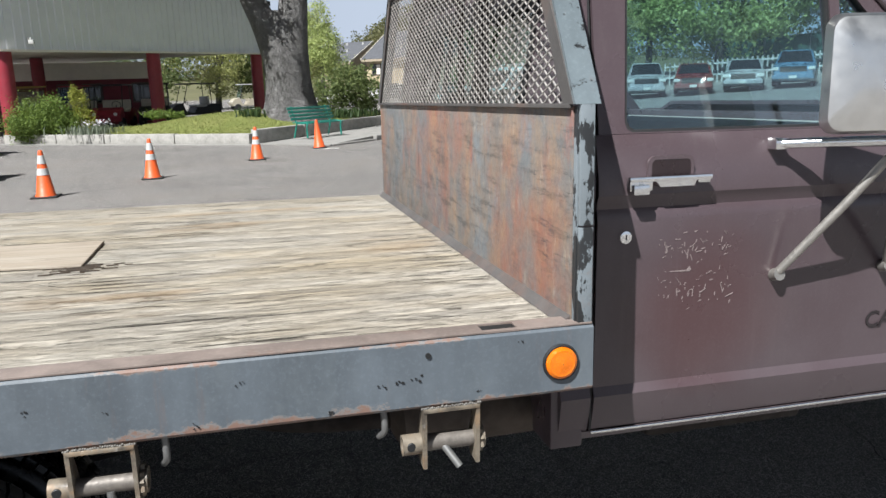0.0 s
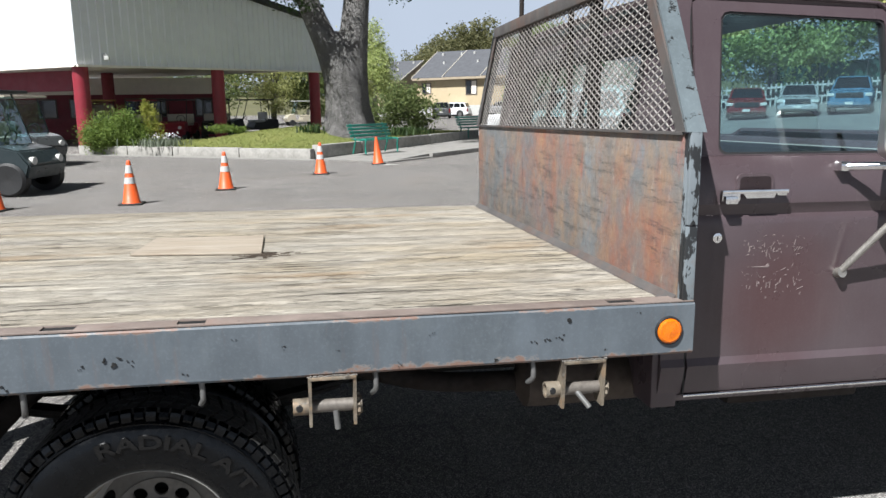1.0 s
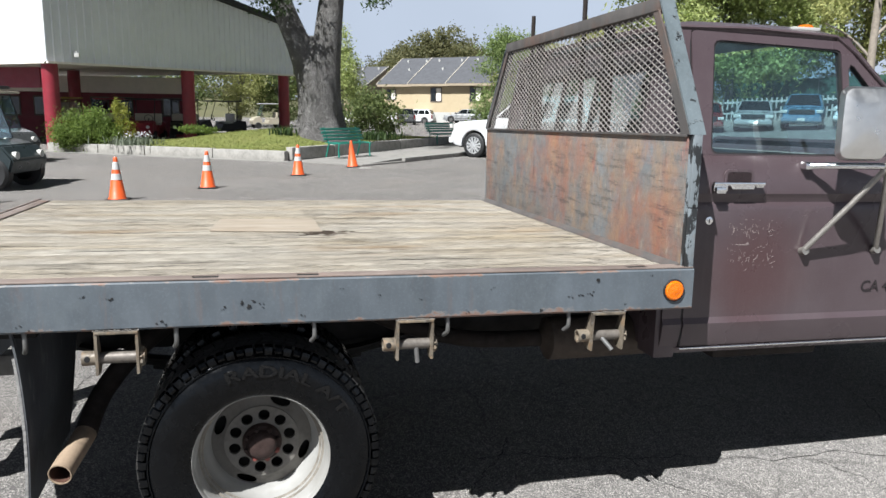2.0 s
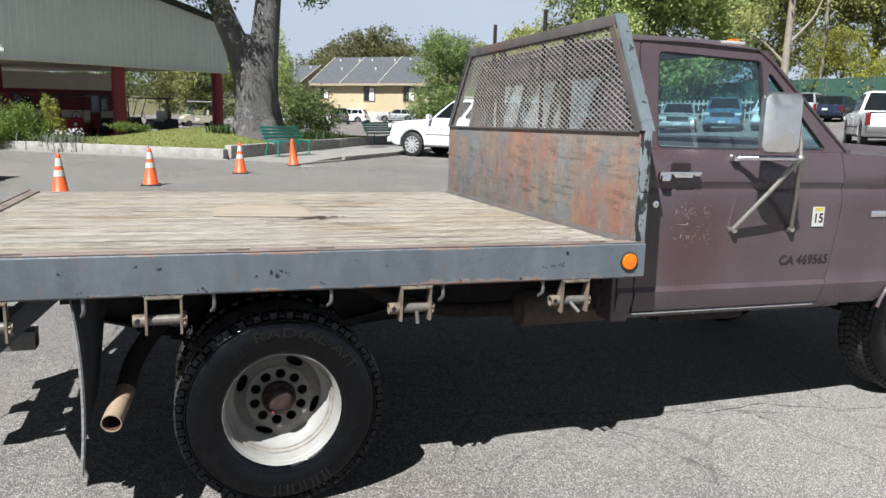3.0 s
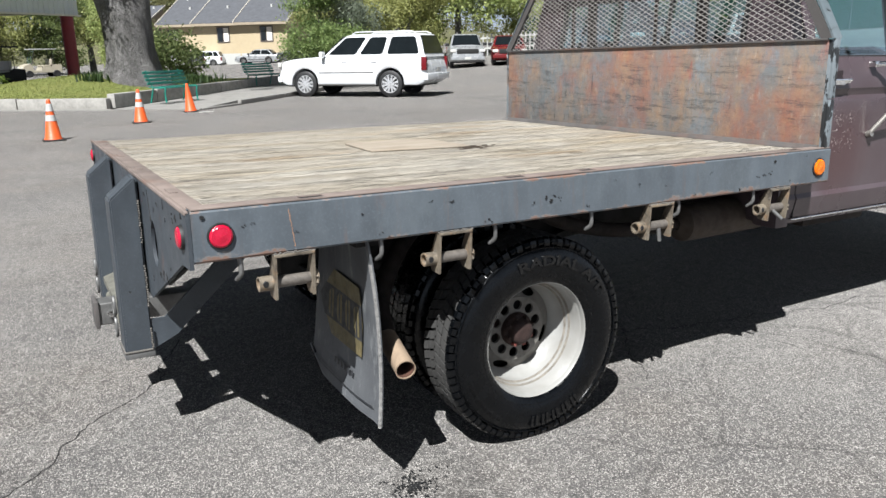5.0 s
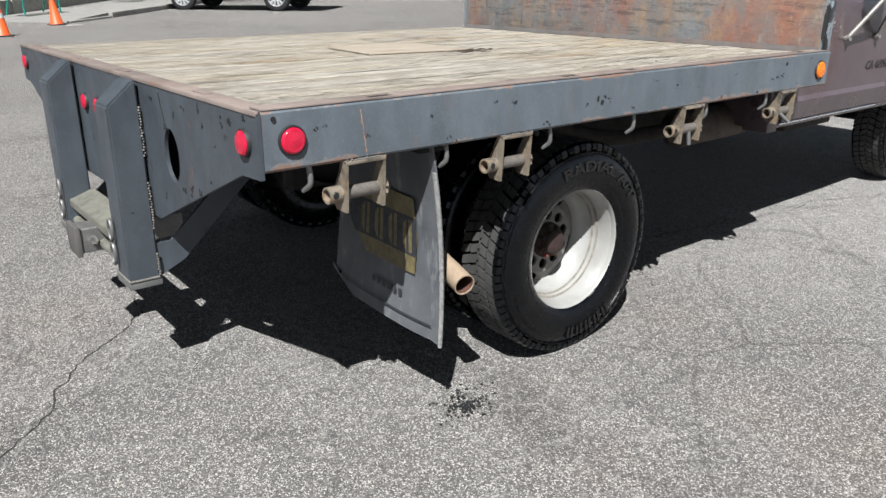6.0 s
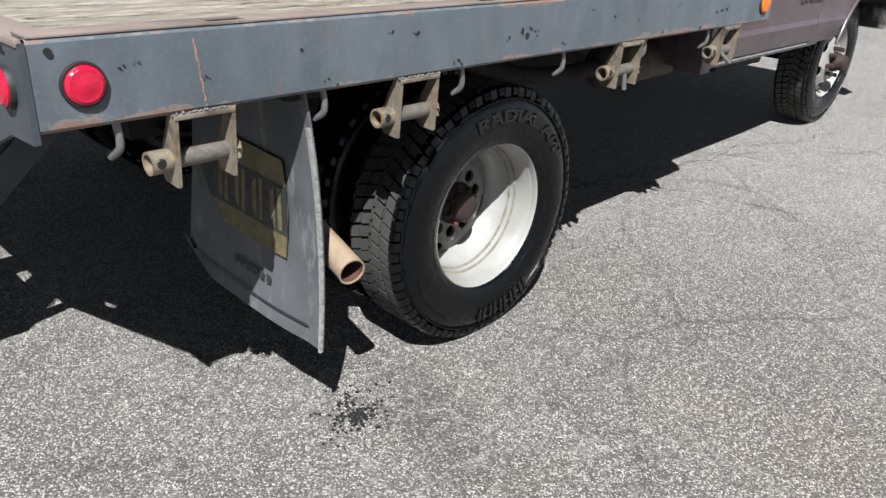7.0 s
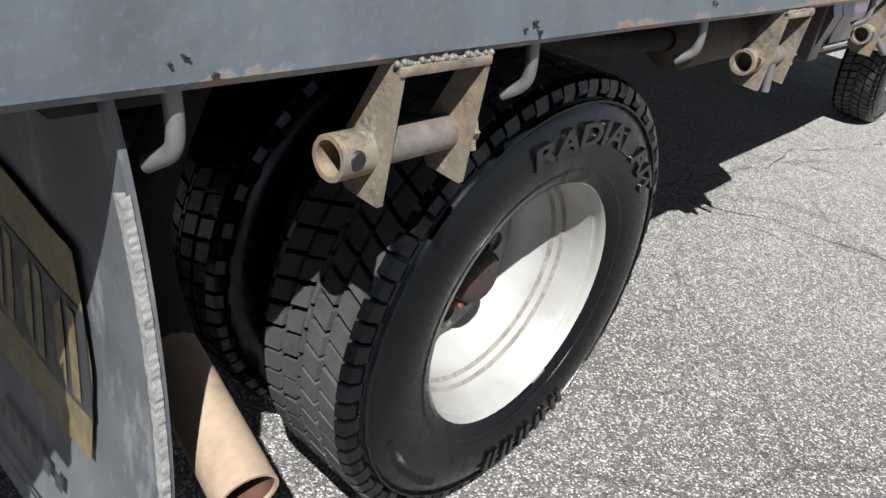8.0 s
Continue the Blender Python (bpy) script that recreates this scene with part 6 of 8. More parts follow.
# pale scratches on the door
bm = bmesh.new()
for k in range(100):
    cx = rng.uniform(0.268, 0.470)
    cz = rng.choice([rng.gauss(1.082, 0.020), rng.gauss(0.972, 0.022)])
    ln, wd = abs(rng.gauss(0.0020, 0.0034)) + 0.0008, rng.uniform(0.0003, 0.0009)
    a = rng.choice([90, 90, 80, 60, 20, 10, 120]) + rng.uniform(-12, 12)
    d = Vector((math.cos(radians(a)), math.sin(radians(a))))
    n = Vector((-d.y, d.x)) * wd
    p = Vector((cx, cz))
    y = side_y(cz) - 0.0006
    q = [p - d * ln - n, p + d * ln - n, p + d * ln + n, p - d * ln + n]
    prism(bm, [(v.x, v.y) for v in q], "y", y - 0.0008, y + 0.002)
prism(bm, [(0.300, 1.0205), (0.345, 1.0205), (0.352, 1.030), (0.358, 1.021), (0.352, 1.0165), (0.300, 1.0190)], "y", 0.2128, 0.216)
tagged(tpart("scratch", bm, SCRATCH, door, "pale scratches down to bare metal", 0), kind="stuff")
# number sticker and painted writing
bm = bmesh.new()
box(bm, 1.054, 1.122, 0.2095, 0.213, 1.002, 1.096, 0.0005)
sticker = tpart("number_sticker", bm, STICKERWHITE, door, "white number sticker with yellow top", 0)
bm = bmesh.new()
box(bm, 1.062, 1.114, 0.2088, 0.2094, 1.078, 1.093)
tpart("sticker_band", bm, STICKERYELLOW, sticker, "", 0)
bm = lettering("15", 0.062, 0.0012, 0.0012)
bm.transform(Matrix.Translation((1.088, 0.2087, 1.041)) @ Matrix.Rotation(radians(90), 4, "X"))
tpart("sticker_number", bm, INK, sticker, "black digits", 0)
bm = lettering("CA 469565", 0.062, 0.0016, 0.0006, 0.12)
for v in bm.verts:
    v.co.x *= 1.02
bm.transform(Matrix.Translation((1.030, 0.2155, 0.842)) @ Matrix.Rotation(radians(90), 4, "X"))
tpart("door_writing", bm, FADEDINK, door, "faded black painted letters and digits", 0)

# ---- ground ----
def gz(x, y):
    """The lot is level under the truck and rises gently behind it, more so past the nose."""
    return 0.0040 * max(0.0, min(y, 60.0) - 4.0) + 0.058 * max(0.0, min(x, 60.0) - 10.0 - 0.12 * max(0.0, y - 30.0)) * max(0.0, min(1.0, (y - 4.0) / 10.0))


bm = bmesh.new()
gx = [-700, -300, -120, -60, -30, -15, -8, -4, 0] + list(range(4, 61, 2)) + [120, 300, 700]
gy = [-500, -200, -80, -30, -10, 0] + list(range(4, 61, 2)) + [120, 300, 900]
panel_cells(bm, [[(x, y, gz(x, y)) for x in gx] for y in gy])
ground = solo("ground", bm, ASPHALT, (0, 0, 0), "worn grey asphalt car park with cracks", "ground", kind="structure")

# oil stain and a few leaves on the asphalt by the rear wheel
om = Mat("oil_stain", (0.012, 0.012, 0.0125), 0.6)
om.lay((0.30, 0.29, 0.275), om.voro(120, lo=0.26, hi=0.12), amount=0.6)
OIL = om.done()
bm = bmesh.new()
for k in range(260):
    r0 = abs(rng.gauss(0, 0.052))
    a0 = rng.uniform(0, 6.28)
    x, y, s = -2.01 + r0 * math.cos(a0) * 1.0, 0.02 + r0 * math.sin(a0) * 0.9, rng.uniform(0.002, 0.0065)
    n = 6
    vs = [bm.verts.new((x + s * rng.uniform(0.6, 1.2) * math.cos(2 * math.pi * i / n), y + s * rng.uniform(0.6, 1.2) * math.sin(2 * math.pi * i / n), 0.0042 + 0.00001 * k)) for i in range(n)]
    bm.faces.new(vs)
solo("oil_stain", bm, OIL, (-2.01, 0.02, 0.004), "dark oil drips on the asphalt", "stain", kind="stuff", smooth=0)


# cracks that wander through the asphalt
bm = bmesh.new()
rc = random.Random(15)
for (xa, ya), (xb, yb), wide in (((-3.25, 0.55), (-2.55, 1.45), 0.0035), ((-2.55, 1.45), (-2.2, 2.9), 0.003), ((0.25, 0.55), (1.9, 0.20), 0.003), ((0.9, 0.40), (1.2, -0.55), 0.0025), ((-0.6, 0.75), (0.25, 0.55), 0.003), ((0.1, 0.6), (0.35, -0.2), 0.0025), ((1.4, 0.3), (1.75, 1.2), 0.0025), ((-3.9, -0.4), (-3.25, 0.55), 0.003), ((-0.75, 0.25), (-0.35, 0.9), 0.0025)):
    n, prev = 40, None
    px, py = -(yb - ya), xb - xa
    for i in range(n + 1):
        t = i / n
        o = 0.06 * noise.noise((t * 4, xa * 3, ya)) + 0.02 * noise.noise((t * 17, xa, ya * 3)) + 0.006 * rc.uniform(-1, 1)
        x, y = xa + (xb - xa) * t + px * o, ya + (yb - ya) * t + py * o
        hw = wide * rc.uniform(0.35, 1.1) / math.hypot(px, py)
        cur = [bm.verts.new((x - px * hw, y - py * hw, 0.0022)), bm.verts.new((x + px * hw, y + py * hw, 0.0022))]
        if prev:
            bm.faces.new((prev[0], prev[1], cur[1], cur[0]))
        prev = cur
solo("asphalt_crack", bm, plain("crack_dirt", (0.0203, 0.0191, 0.018), 0.95, 0, 0.4, 20, 0.3), (-1.0, 0.5, 0.002), "thin dark cracks wandering through the asphalt", "crack", kind="stuff", smooth=0)

# ---- cones ----
def cone(at, plainone=False):
    c = thing("traffic_cone", at, "orange traffic cone without bands" if plainone else "orange traffic cone with two white bands", "traffic cone", "cones across the drive")
    x, y, z = at
    H = 0.70
    def rad(h):
        return 0.135 + (0.028 - 0.135) * (h - 0.03) / (H - 0.03)
    bm = bmesh.new()
    box(bm, x - 0.18, x + 0.18, y - 0.18, y + 0.18, z + 0.001, z + 0.028, 0.008)
    part("base", bm, CONEBASE, c, "black rubber base")
    bm = bmesh.new()
    lathe(bm, [(0.150, 0.026), (0.148, 0.034), (rad(0.05), 0.05), (rad(0.66), 0.66), (0.028, H - 0.004), (0.024, H), (0.016, H), (0.016, 0.6)], 28, Matrix.Translation(at))
    part("cone_body", bm, ORANGE, c)
    if not plainone:
        for h0, h1 in ((0.335, 0.435), (0.50, 0.625)):
            bm = bmesh.new()
            lathe(bm, [(rad(h0) + 0.0005, h0), (rad(h0) + 0.003, h0 + 0.002), (rad(h1) + 0.003, h1 - 0.002), (rad(h1) + 0.0005, h1)], 28, Matrix.Translation(at))
            part("white_band", bm, CONEWHITE, c, "white reflective band")
    return c


first = cone((-3.70, 10.95, gz(0, 10.95)))
for x, y in ((-5.62, 10.70), (-2.40, 12.75), (-0.58, 15.40)):
    o = copy_thing(first, pose(x, y, gz(x, y), 0, 0, rng.uniform(-20, 20)))
c = cone((0.96, 17.85, gz(0, 17.85)), True)
c.rotation_euler = (0, radians(-3.5), 0)
# torn pale paper by the last cone
bm = bmesh.new()
for px, py, s, a in ((1.22, 17.50, 0.13, 0.3), (1.34, 17.38, 0.08, 1.1), (1.10, 17.42, 0.07, -0.4)):
    q = [(px + s * math.cos(a + b) * k, py + s * math.sin(a + b) * k * 0.8) for b, k in ((0, 1.0), (0.9, 0.5), (1.8, 0.8), (3.0, 1.0), (4.1, 0.6), (5.2, 0.9))]
    prism(bm, q, "z", gz(0, 17.4) + 0.003, gz(0, 17.4) + 0.012)
solo("paper_scrap", bm, STICKERWHITE, (1.2, 17.45, gz(0, 17.4)), "torn white paper scraps on the asphalt", "litter", kind="stuff", smooth=0)

# ---- verge: timber edging, lawn, walk ----
CORNER = Vector((-0.66, 20.2))
LEFT_END = Vector((-8.3, 25.6))
RIGHT_END = Vector((10.2, 35.0))
dl, dr = (LEFT_END - CORNER).normalized(), (RIGHT_END - CORNER).normalized()


def timber(p, q, z, h, wide, label):
    d = (q - p).normalized()
    n = Vector((-d.y, d.x))
    ln = (q - p).length
    bm = bmesh.new()
    box(bm, 0, ln, -wide / 2, wide / 2, 0, h, 0.025)
    for v in bm.verts:
        v.co.z += 0.012 * noise.noise((v.co.x * 1.5, p.x, p.y))
        v.co.y += 0.015 * noise.noise((v.co.x * 1.2, p.y, 3))
    ang = math.degrees(math.atan2(d.y, d.x))
    bm.transform(pose(p.x, p.y, z, 0, 0, ang))
    return solo("edging_timber", bm, WALLPAINT, (p.x, p.y, z), label, "edging timber", "edging of the lawn", smooth=30)


pos = 0.0
total = (LEFT_END - CORNER).length
for ln in (2.55, 2.60, 1.9, 2.2):
    a, b = CORNER + dl * (pos + 0.01), CORNER + dl * min(pos + ln - 0.02, total)
    timber(a, b, gz(a.x, a.y), 0.30, 0.22, "whitewashed timber edging along the lawn")
    pos += ln
pos = 0.13
while pos < (RIGHT_END - CORNER).length - 0.5:
    ln = rng.uniform(2.3, 2.7)
    a, b = CORNER + dr * pos, CORNER + dr * (pos + ln - 0.02)
    timber(a, b, gz(a.x, a.y) + 0.02, 0.38, 0.22, "pale timber edging beside the walk")
    pos += ln
# pale gutter in front of the edging
bm = bmesh.new()
off = Vector((-dl.y, dl.x))
if off.y > 0:
    off = -off
pts = [CORNER + dl * 0.0, LEFT_END, LEFT_END + off * 0.5, CORNER + off * 0.5 - dl * 0.4]
lo = [bm.verts.new((p.x, p.y, gz(p.x, p.y) + 0.004)) for p in pts]
hi = [bm.verts.new((p.x, p.y, gz(p.x, p.y) + 0.016)) for p in pts]
bridge(bm, lo, hi)
bm.faces.new(hi)
solo("gutter", bm, CONCRETE, (CORNER.x, CORNER.y, 0), "pale concrete gutter along the edging", "gutter", kind="structure", smooth=0)

# lawn: a low mound behind the edging
bm = bmesh.new()
rows = []
for i in range(22):
    u = i / 21
    row = []
    for j in range(22):
        w_ = j / 21
        p = CORNER + dl * (0.10 + 8.6 * u) + dr * (0.10 + 14.5 * w_)
        h = gz(p.x, p.y) + 0.27 + 0.50 * math.sin(math.pi * min(1, u * 1.25 + 0.02)) * math.sin(math.pi * min(1, w_ * 1.5 + 0.01)) * (1 if w_ < 0.66 else 1)
        row.append((p.x, p.y, h + 0.02 * noise.noise((p.x, p.y, 0))))
    rows.append(row)
panel_cells(bm, rows)
LAWN_ROWS = rows
solo("lawn", bm, LAWN, (CORNER.x, CORNER.y, 0.3), "sunlit short green lawn on a low mound", "lawn", kind="structure")


def scatter_mesh(name, verts, faces, mat, at, label, category, kind="stuff", parent=None, group=""):
    me = bpy.data.meshes.new(name)
    at = Vector(at)
    v = np.asarray(verts, dtype=np.float64) - np.array(at if parent is None else base_of(parent))
    me.from_pydata(v.tolist(), [], faces)
    me.materials.append(mat)
    ob = new(name, me)
    if parent is None:
        ob.location = at
        tagged(ob, label, category, group, kind)
    else:
        ob.parent = parent
        tagged(ob, label)
    return ob


def blades(name, places, height, wide, mat, at, label, category, lean_by=0.5, seed=1):
    rg = np.random.default_rng(seed)
    p = np.asarray(places, dtype=np.float64)
    n = len(p)
    a = rg.uniform(0, 2 * math.pi, n)
    h = height * rg.uniform(0.6, 1.2, n)
    d = np.stack([np.cos(a), np.sin(a), np.zeros(n)], 1)
    t = np.stack([-np.sin(a), np.cos(a), np.zeros(n)], 1)
    ln = rg.uniform(0.1, lean_by, n)
    mid = p + d * (h * ln * 0.35)[:, None] + np.array([0, 0, 1]) * (h * 0.6)[:, None]
    tip = p + d * (h * ln)[:, None] + np.array([0, 0, 1]) * (h * (1 - 0.35 * ln))[:, None]
    v = np.stack([p - t * wide, p + t * wide, mid + t * wide * 0.8, mid - t * wide * 0.8, tip], 1).reshape(-1, 3)
    f = []
    for i in range(n):
        b = 5 * i
        f += [(b, b + 1, b + 2, b + 3), (b + 3, b + 2, b + 4)]
    return scatter_mesh(name, v, f, mat, at, label, category)


rg = np.random.default_rng(3)
def on_lawn(u, w_):
    i, j = min(20, int(u * 21)), min(20, int(w_ * 21))
    a, b, c, d = (Vector(LAWN_ROWS[i][j]), Vector(LAWN_ROWS[i + 1][j]), Vector(LAWN_ROWS[i][j + 1]), Vector(LAWN_ROWS[i + 1][j + 1]))
    fu, fw = u * 21 - i, w_ * 21 - j
    return a * (1 - fu) * (1 - fw) + b * fu * (1 - fw) + c * (1 - fu) * fw + d * fu * fw
places = [on_lawn(rg.uniform(0, 1), rg.uniform(0, 1) ** 1.3) for _ in range(16000)]
blades("grass", places, 0.042, 0.011, GRASSBLADE, (CORNER.x, CORNER.y, 0.3), "short mown grass blades on the lawn", "grass", 0.8)

# walk with a kerb
bm = bmesh.new()
walk_poly = [(CORNER.x + 0.1, CORNER.y - 0.05), (1.25, 18.25), (2.6, 19.6), (5.7, 23.2), (10.5, 29.5), (14.5, 34.5), (10.4, 35.3)]
def lifted(p):
    t = max(0.0, min(1.0, (p[0] - 0.9) / 1.6))
    return gz(p[0], p[1]) + 0.012 + 0.11 * t
vt = [bm.verts.new((p[0], p[1], lifted(p))) for p in walk_poly]
vb = [bm.verts.new((p[0], p[1], gz(p[0], p[1]) - 0.05)) for p in walk_poly]
bridge(bm, vb, vt)
bm.faces.new(vt)
solo("pavement", bm, CONCRETE, (2, 20, 0), "grey concrete walk beside the lawn", "pavement", kind="structure", smooth=0)
kp = [Vector(p) for p in walk_poly[1:6]]
for p, q in zip(kp, kp[1:]):
    nseg = max(1, round((q - p).length / 1.6))
    for k in range(nseg):
        a, b = p + (q - p) * (k / nseg), p + (q - p) * ((k + 1) / nseg)
        d = (b - a).normalized()
        bm = bmesh.new()
        ln = (b - a).length - 0.012
        box(bm, 0, ln, -0.11, 0.03, 0, 0.09 + lifted((a.x, a.y)) - gz(a.x, a.y) - 0.07, 0.02)
        bm.transform(pose(a.x, a.y, gz(a.x, a.y) - 0.005, 0, 0, math.degrees(math.atan2(d.y, d.x))))
        solo("kerb_stone", bm, CONCRETE, (a.x, a.y, 0), "worn grey concrete kerb stone", "kerb", "kerb of the walk", smooth=30)


# ---- foliage ----
def leaf_cloud(blobs, n, size, seed, clumps=26, spread_=0.30, flat=1.0):
    """Vertices and faces of many small bent leaves gathered in clumps on and in ellipsoids."""
    rg = np.random.default_rng(seed)
    vol = np.array([b[3] * b[4] * b[5] for b in blobs]) ** 0.7
    counts = np.maximum(1, (n * vol / vol.sum()).astype(int))
    pts = []
    for b, c in zip(blobs, counts):
        m = max(6, int(clumps))
        d = rg.normal(size=(m, 3))
        d /= np.linalg.norm(d, axis=1)[:, None]
        d *= (rg.uniform(0.25, 1.0, m) ** 0.45)[:, None]
        cc = d[rg.integers(0, m, c)]
        q = cc + rg.normal(size=(c, 3)) * spread_ * rg.uniform(0.4, 1.0, (c, 1))
        pts.append(np.array(b[:3]) + q * np.array(b[3:6]))
    p = np.concatenate(pts)
    n = len(p)
    u = rg.normal(size=(n, 3))
    u /= np.linalg.norm(u, axis=1)[:, None]
    w_ = rg.normal(size=(n, 3))
    w_ -= u * (w_ * u).sum(1)[:, None]
    w_ /= np.linalg.norm(w_, axis=1)[:, None]
    nn = np.cross(u, w_)
    s = size * rg.uniform(0.55, 1.3, (n, 1))
    v = np.stack([p - u * s, p - w_ * s * 0.42 * flat + nn * s * 0.15, p + u * s, p + w_ * s * 0.42 * flat + nn * s * 0.15], 1).reshape(-1, 3)
    f = [(4 * i, 4 * i + 1, 4 * i + 2, 4 * i + 3) for i in range(n)]
    return v, f


def limb(bm, pts, r0, r1, seg=10):
    sp = spline(pts, 5)
    k = len(sp) - 1
    tube(bm, sp, [r0 + (r1 - r0) * (i / k) ** 0.8 for i in range(k + 1)], seg)


def tree(at, label, limbs, blobs, n, size, leaf, bark=BARK, seed=1, clumps=26, name="tree", group=""):
    """limbs: lists of points with start and end radius; blobs: ellipsoids of the crown; all in the place's metres."""
    t = thing(name, at, label, "tree", group)
    bm = bmesh.new()
    for pts, r0, r1 in limbs:
        limb(bm, pts, r0, r1)
    part("trunk", bm, bark, t, "", 60)
    v, f = leaf_cloud(blobs, n, size, seed, clumps)
    scatter_mesh("crown", v, f, leaf, at, "", "", parent=t)
    return t


def easy_tree(x, y, height, crown_r, n, size, leaf, label, seed, trunk=0.2, low=0.25, bark=BARK, z=None):
    """A tree with a crooked trunk, three limbs and an uneven crown."""
    n, size = int(n * 2.4), size * 0.64
    rg = random.Random(seed)
    z0 = gz(x, y) if z is None else z
    top = z0 + height
    lean_ = [rg.uniform(-0.3, 0.3), rg.uniform(-0.3, 0.3)]
    limbs = [([(x, y, z0 - 0.1), (x + lean_[0] * 0.3, y, z0 + height * 0.25), (x + lean_[0], y + lean_[1], z0 + height * 0.55), (x + lean_[0] * 1.5, y + lean_[1], top - height * 0.12)], trunk, trunk * 0.25)]
    blobs = []
    for k in range(7):
        a = 2 * math.pi * k / 7 + rg.uniform(-0.4, 0.4)
        rr = crown_r * rg.uniform(0.35, 0.75)
        h = z0 + height * rg.uniform(low + 0.12, 0.82)
        bx, by = x + rr * math.cos(a), y + rr * math.sin(a)
        blobs.append((bx, by, h, crown_r * rg.uniform(0.38, 0.6), crown_r * rg.uniform(0.38, 0.6), height * rg.uniform(0.13, 0.2)))
        if k < 4:
            limbs.append(([(x + lean_[0] * 0.6, y + lean_[1] * 0.6, z0 + height * rg.uniform(0.25, 0.5)), ((x + bx) / 2, (y + by) / 2, h - height * 0.08), (bx, by, h)], trunk * 0.45, trunk * 0.08))
    blobs.append((x + lean_[0] * 1.4, y + lean_[1], top - height * 0.17, crown_r * 0.5, crown_r * 0.5, height * 0.17))
    return tree((x, y, z0), label, limbs, blobs, n, size, leaf, bark, seed)


# the big oak on the lawn
OX, OY, OZ = 0.72, 24.6, 0.50
oak = thing("oak_tree", (OX, OY, OZ), "large old oak with furrowed grey forked trunk", "tree")
bm = bmesh.new()
rows = []
nr, ns = 30, 44
for k in range(nr + 1):
    z = OZ - 0.25 + 3.75 * k / nr
    h = z - OZ
    r = (0.70 + 0.55 * math.exp(-max(0, h) / 0.35)) * (1 - 0.62 * max(0, min(1, (h - 2.1) / 1.4)) ** 1.3)
    row = []
    for i in range(ns + 1):
        a = 2 * math.pi * (i % ns) / ns
        rr = r * (1 + 0.07 * math.sin(3 * a + 0.5) + 0.05 * math.sin(5 * a + 0.3 * h) + 0.10 * noise.noise((math.cos(a) * 1.6, math.sin(a) * 1.6, h * 0.9)) + 0.035 * noise.noise((math.cos(a) * 7, math.sin(a) * 7, h * 2.0)))
        row.append((OX + rr * math.cos(a) * (1 + 0.12 * max(0, h - 2.4)) - 0.06 * h, OY + rr * math.sin(a), z))
    rows.append(row)
panel_cells(bm, rows)
limb(bm, [(OX - 0.16, OY, OZ + 0.9), (OX - 0.36, OY, OZ + 2.0), (OX - 0.70, OY, OZ + 3.1), (OX - 1.22, OY + 0.1, OZ + 4.4), (OX - 1.75, OY, OZ + 6.2), (OX - 2.3, OY, OZ + 8.5)], 0.58, 0.25, 22)
limb(bm, [(OX + 0.02, OY, OZ + 0.9), (OX + 0.08, OY, OZ + 2.0), (OX + 0.20, OY, OZ + 3.2), (OX + 0.36, OY, OZ + 4.6), (OX + 0.55, OY, OZ + 6.2), (OX + 0.9, OY - 0.2, OZ + 9.5)], 0.66, 0.3, 22)
limb(bm, [(OX - 1.6, OY, OZ + 5.6), (OX - 3.2, OY - 0.6, OZ + 6.6), (OX - 5.5, OY - 0.4, OZ + 7.4)], 0.22, 0.06)
limb(bm, [(OX + 0.6, OY, OZ + 6.3), (OX + 2.6, OY - 0.5, OZ + 7.4), (OX + 5.0, OY, OZ + 8.2)], 0.24, 0.06)
part("trunk", bm, BARK, oak, "", 60)
v, f = leaf_cloud([(OX - 3.5, OY - 0.3, OZ + 8.3, 3.2, 3.0, 1.8), (OX + 3.6, OY, OZ + 8.8, 3.2, 3.0, 1.8), (OX, OY + 1.0, OZ + 10.4, 4.2, 3.5, 2.2), (OX - 0.5, OY + 3.5, OZ + 9.0, 3.5, 2.5, 2.0), (OX + 2.5, OY + 3.0, OZ + 8.0, 3.5, 3.0, 1.6)], 30000, 0.11, 5, 60)
scatter_mesh("crown", v, f, LEAF_OAK, (0, 0, 0), "", "", parent=oak)
# hanging sprays low beside the fork
v, f = leaf_cloud([(OX - 1.55, OY - 1.2, OZ + 4.55, 0.75, 0.5, 0.55), (OX + 1.75, OY - 0.9, OZ + 4.75, 0.55, 0.4, 0.40), (OX - 0.35, OY - 0.3, OZ + 5.0, 0.35, 0.3, 0.35), (OX - 2.6, OY - 1.4, OZ + 5.3, 0.8, 0.6, 0.6)], 2200, 0.075, 6, 30)
scatter_mesh("low_spray", v, f, LEAF_DARK, (0, 0, 0), "dark hanging leaf sprays", "", parent=oak)

# strap-leaved clumps round the trunk and by the columns
def clump(x, y, z, n, height, wide, r, label, seed, mat=LEAF_DARK, name="strap_leaf_plant"):
    rg = np.random.default_rng(seed)
    pts = [(x + rg.normal() * r, y + rg.normal() * r * 0.8, z) for _ in range(n)]
    return blades(name, pts, height, wide, mat, (x, y, z), label, "plant", 0.95, seed)


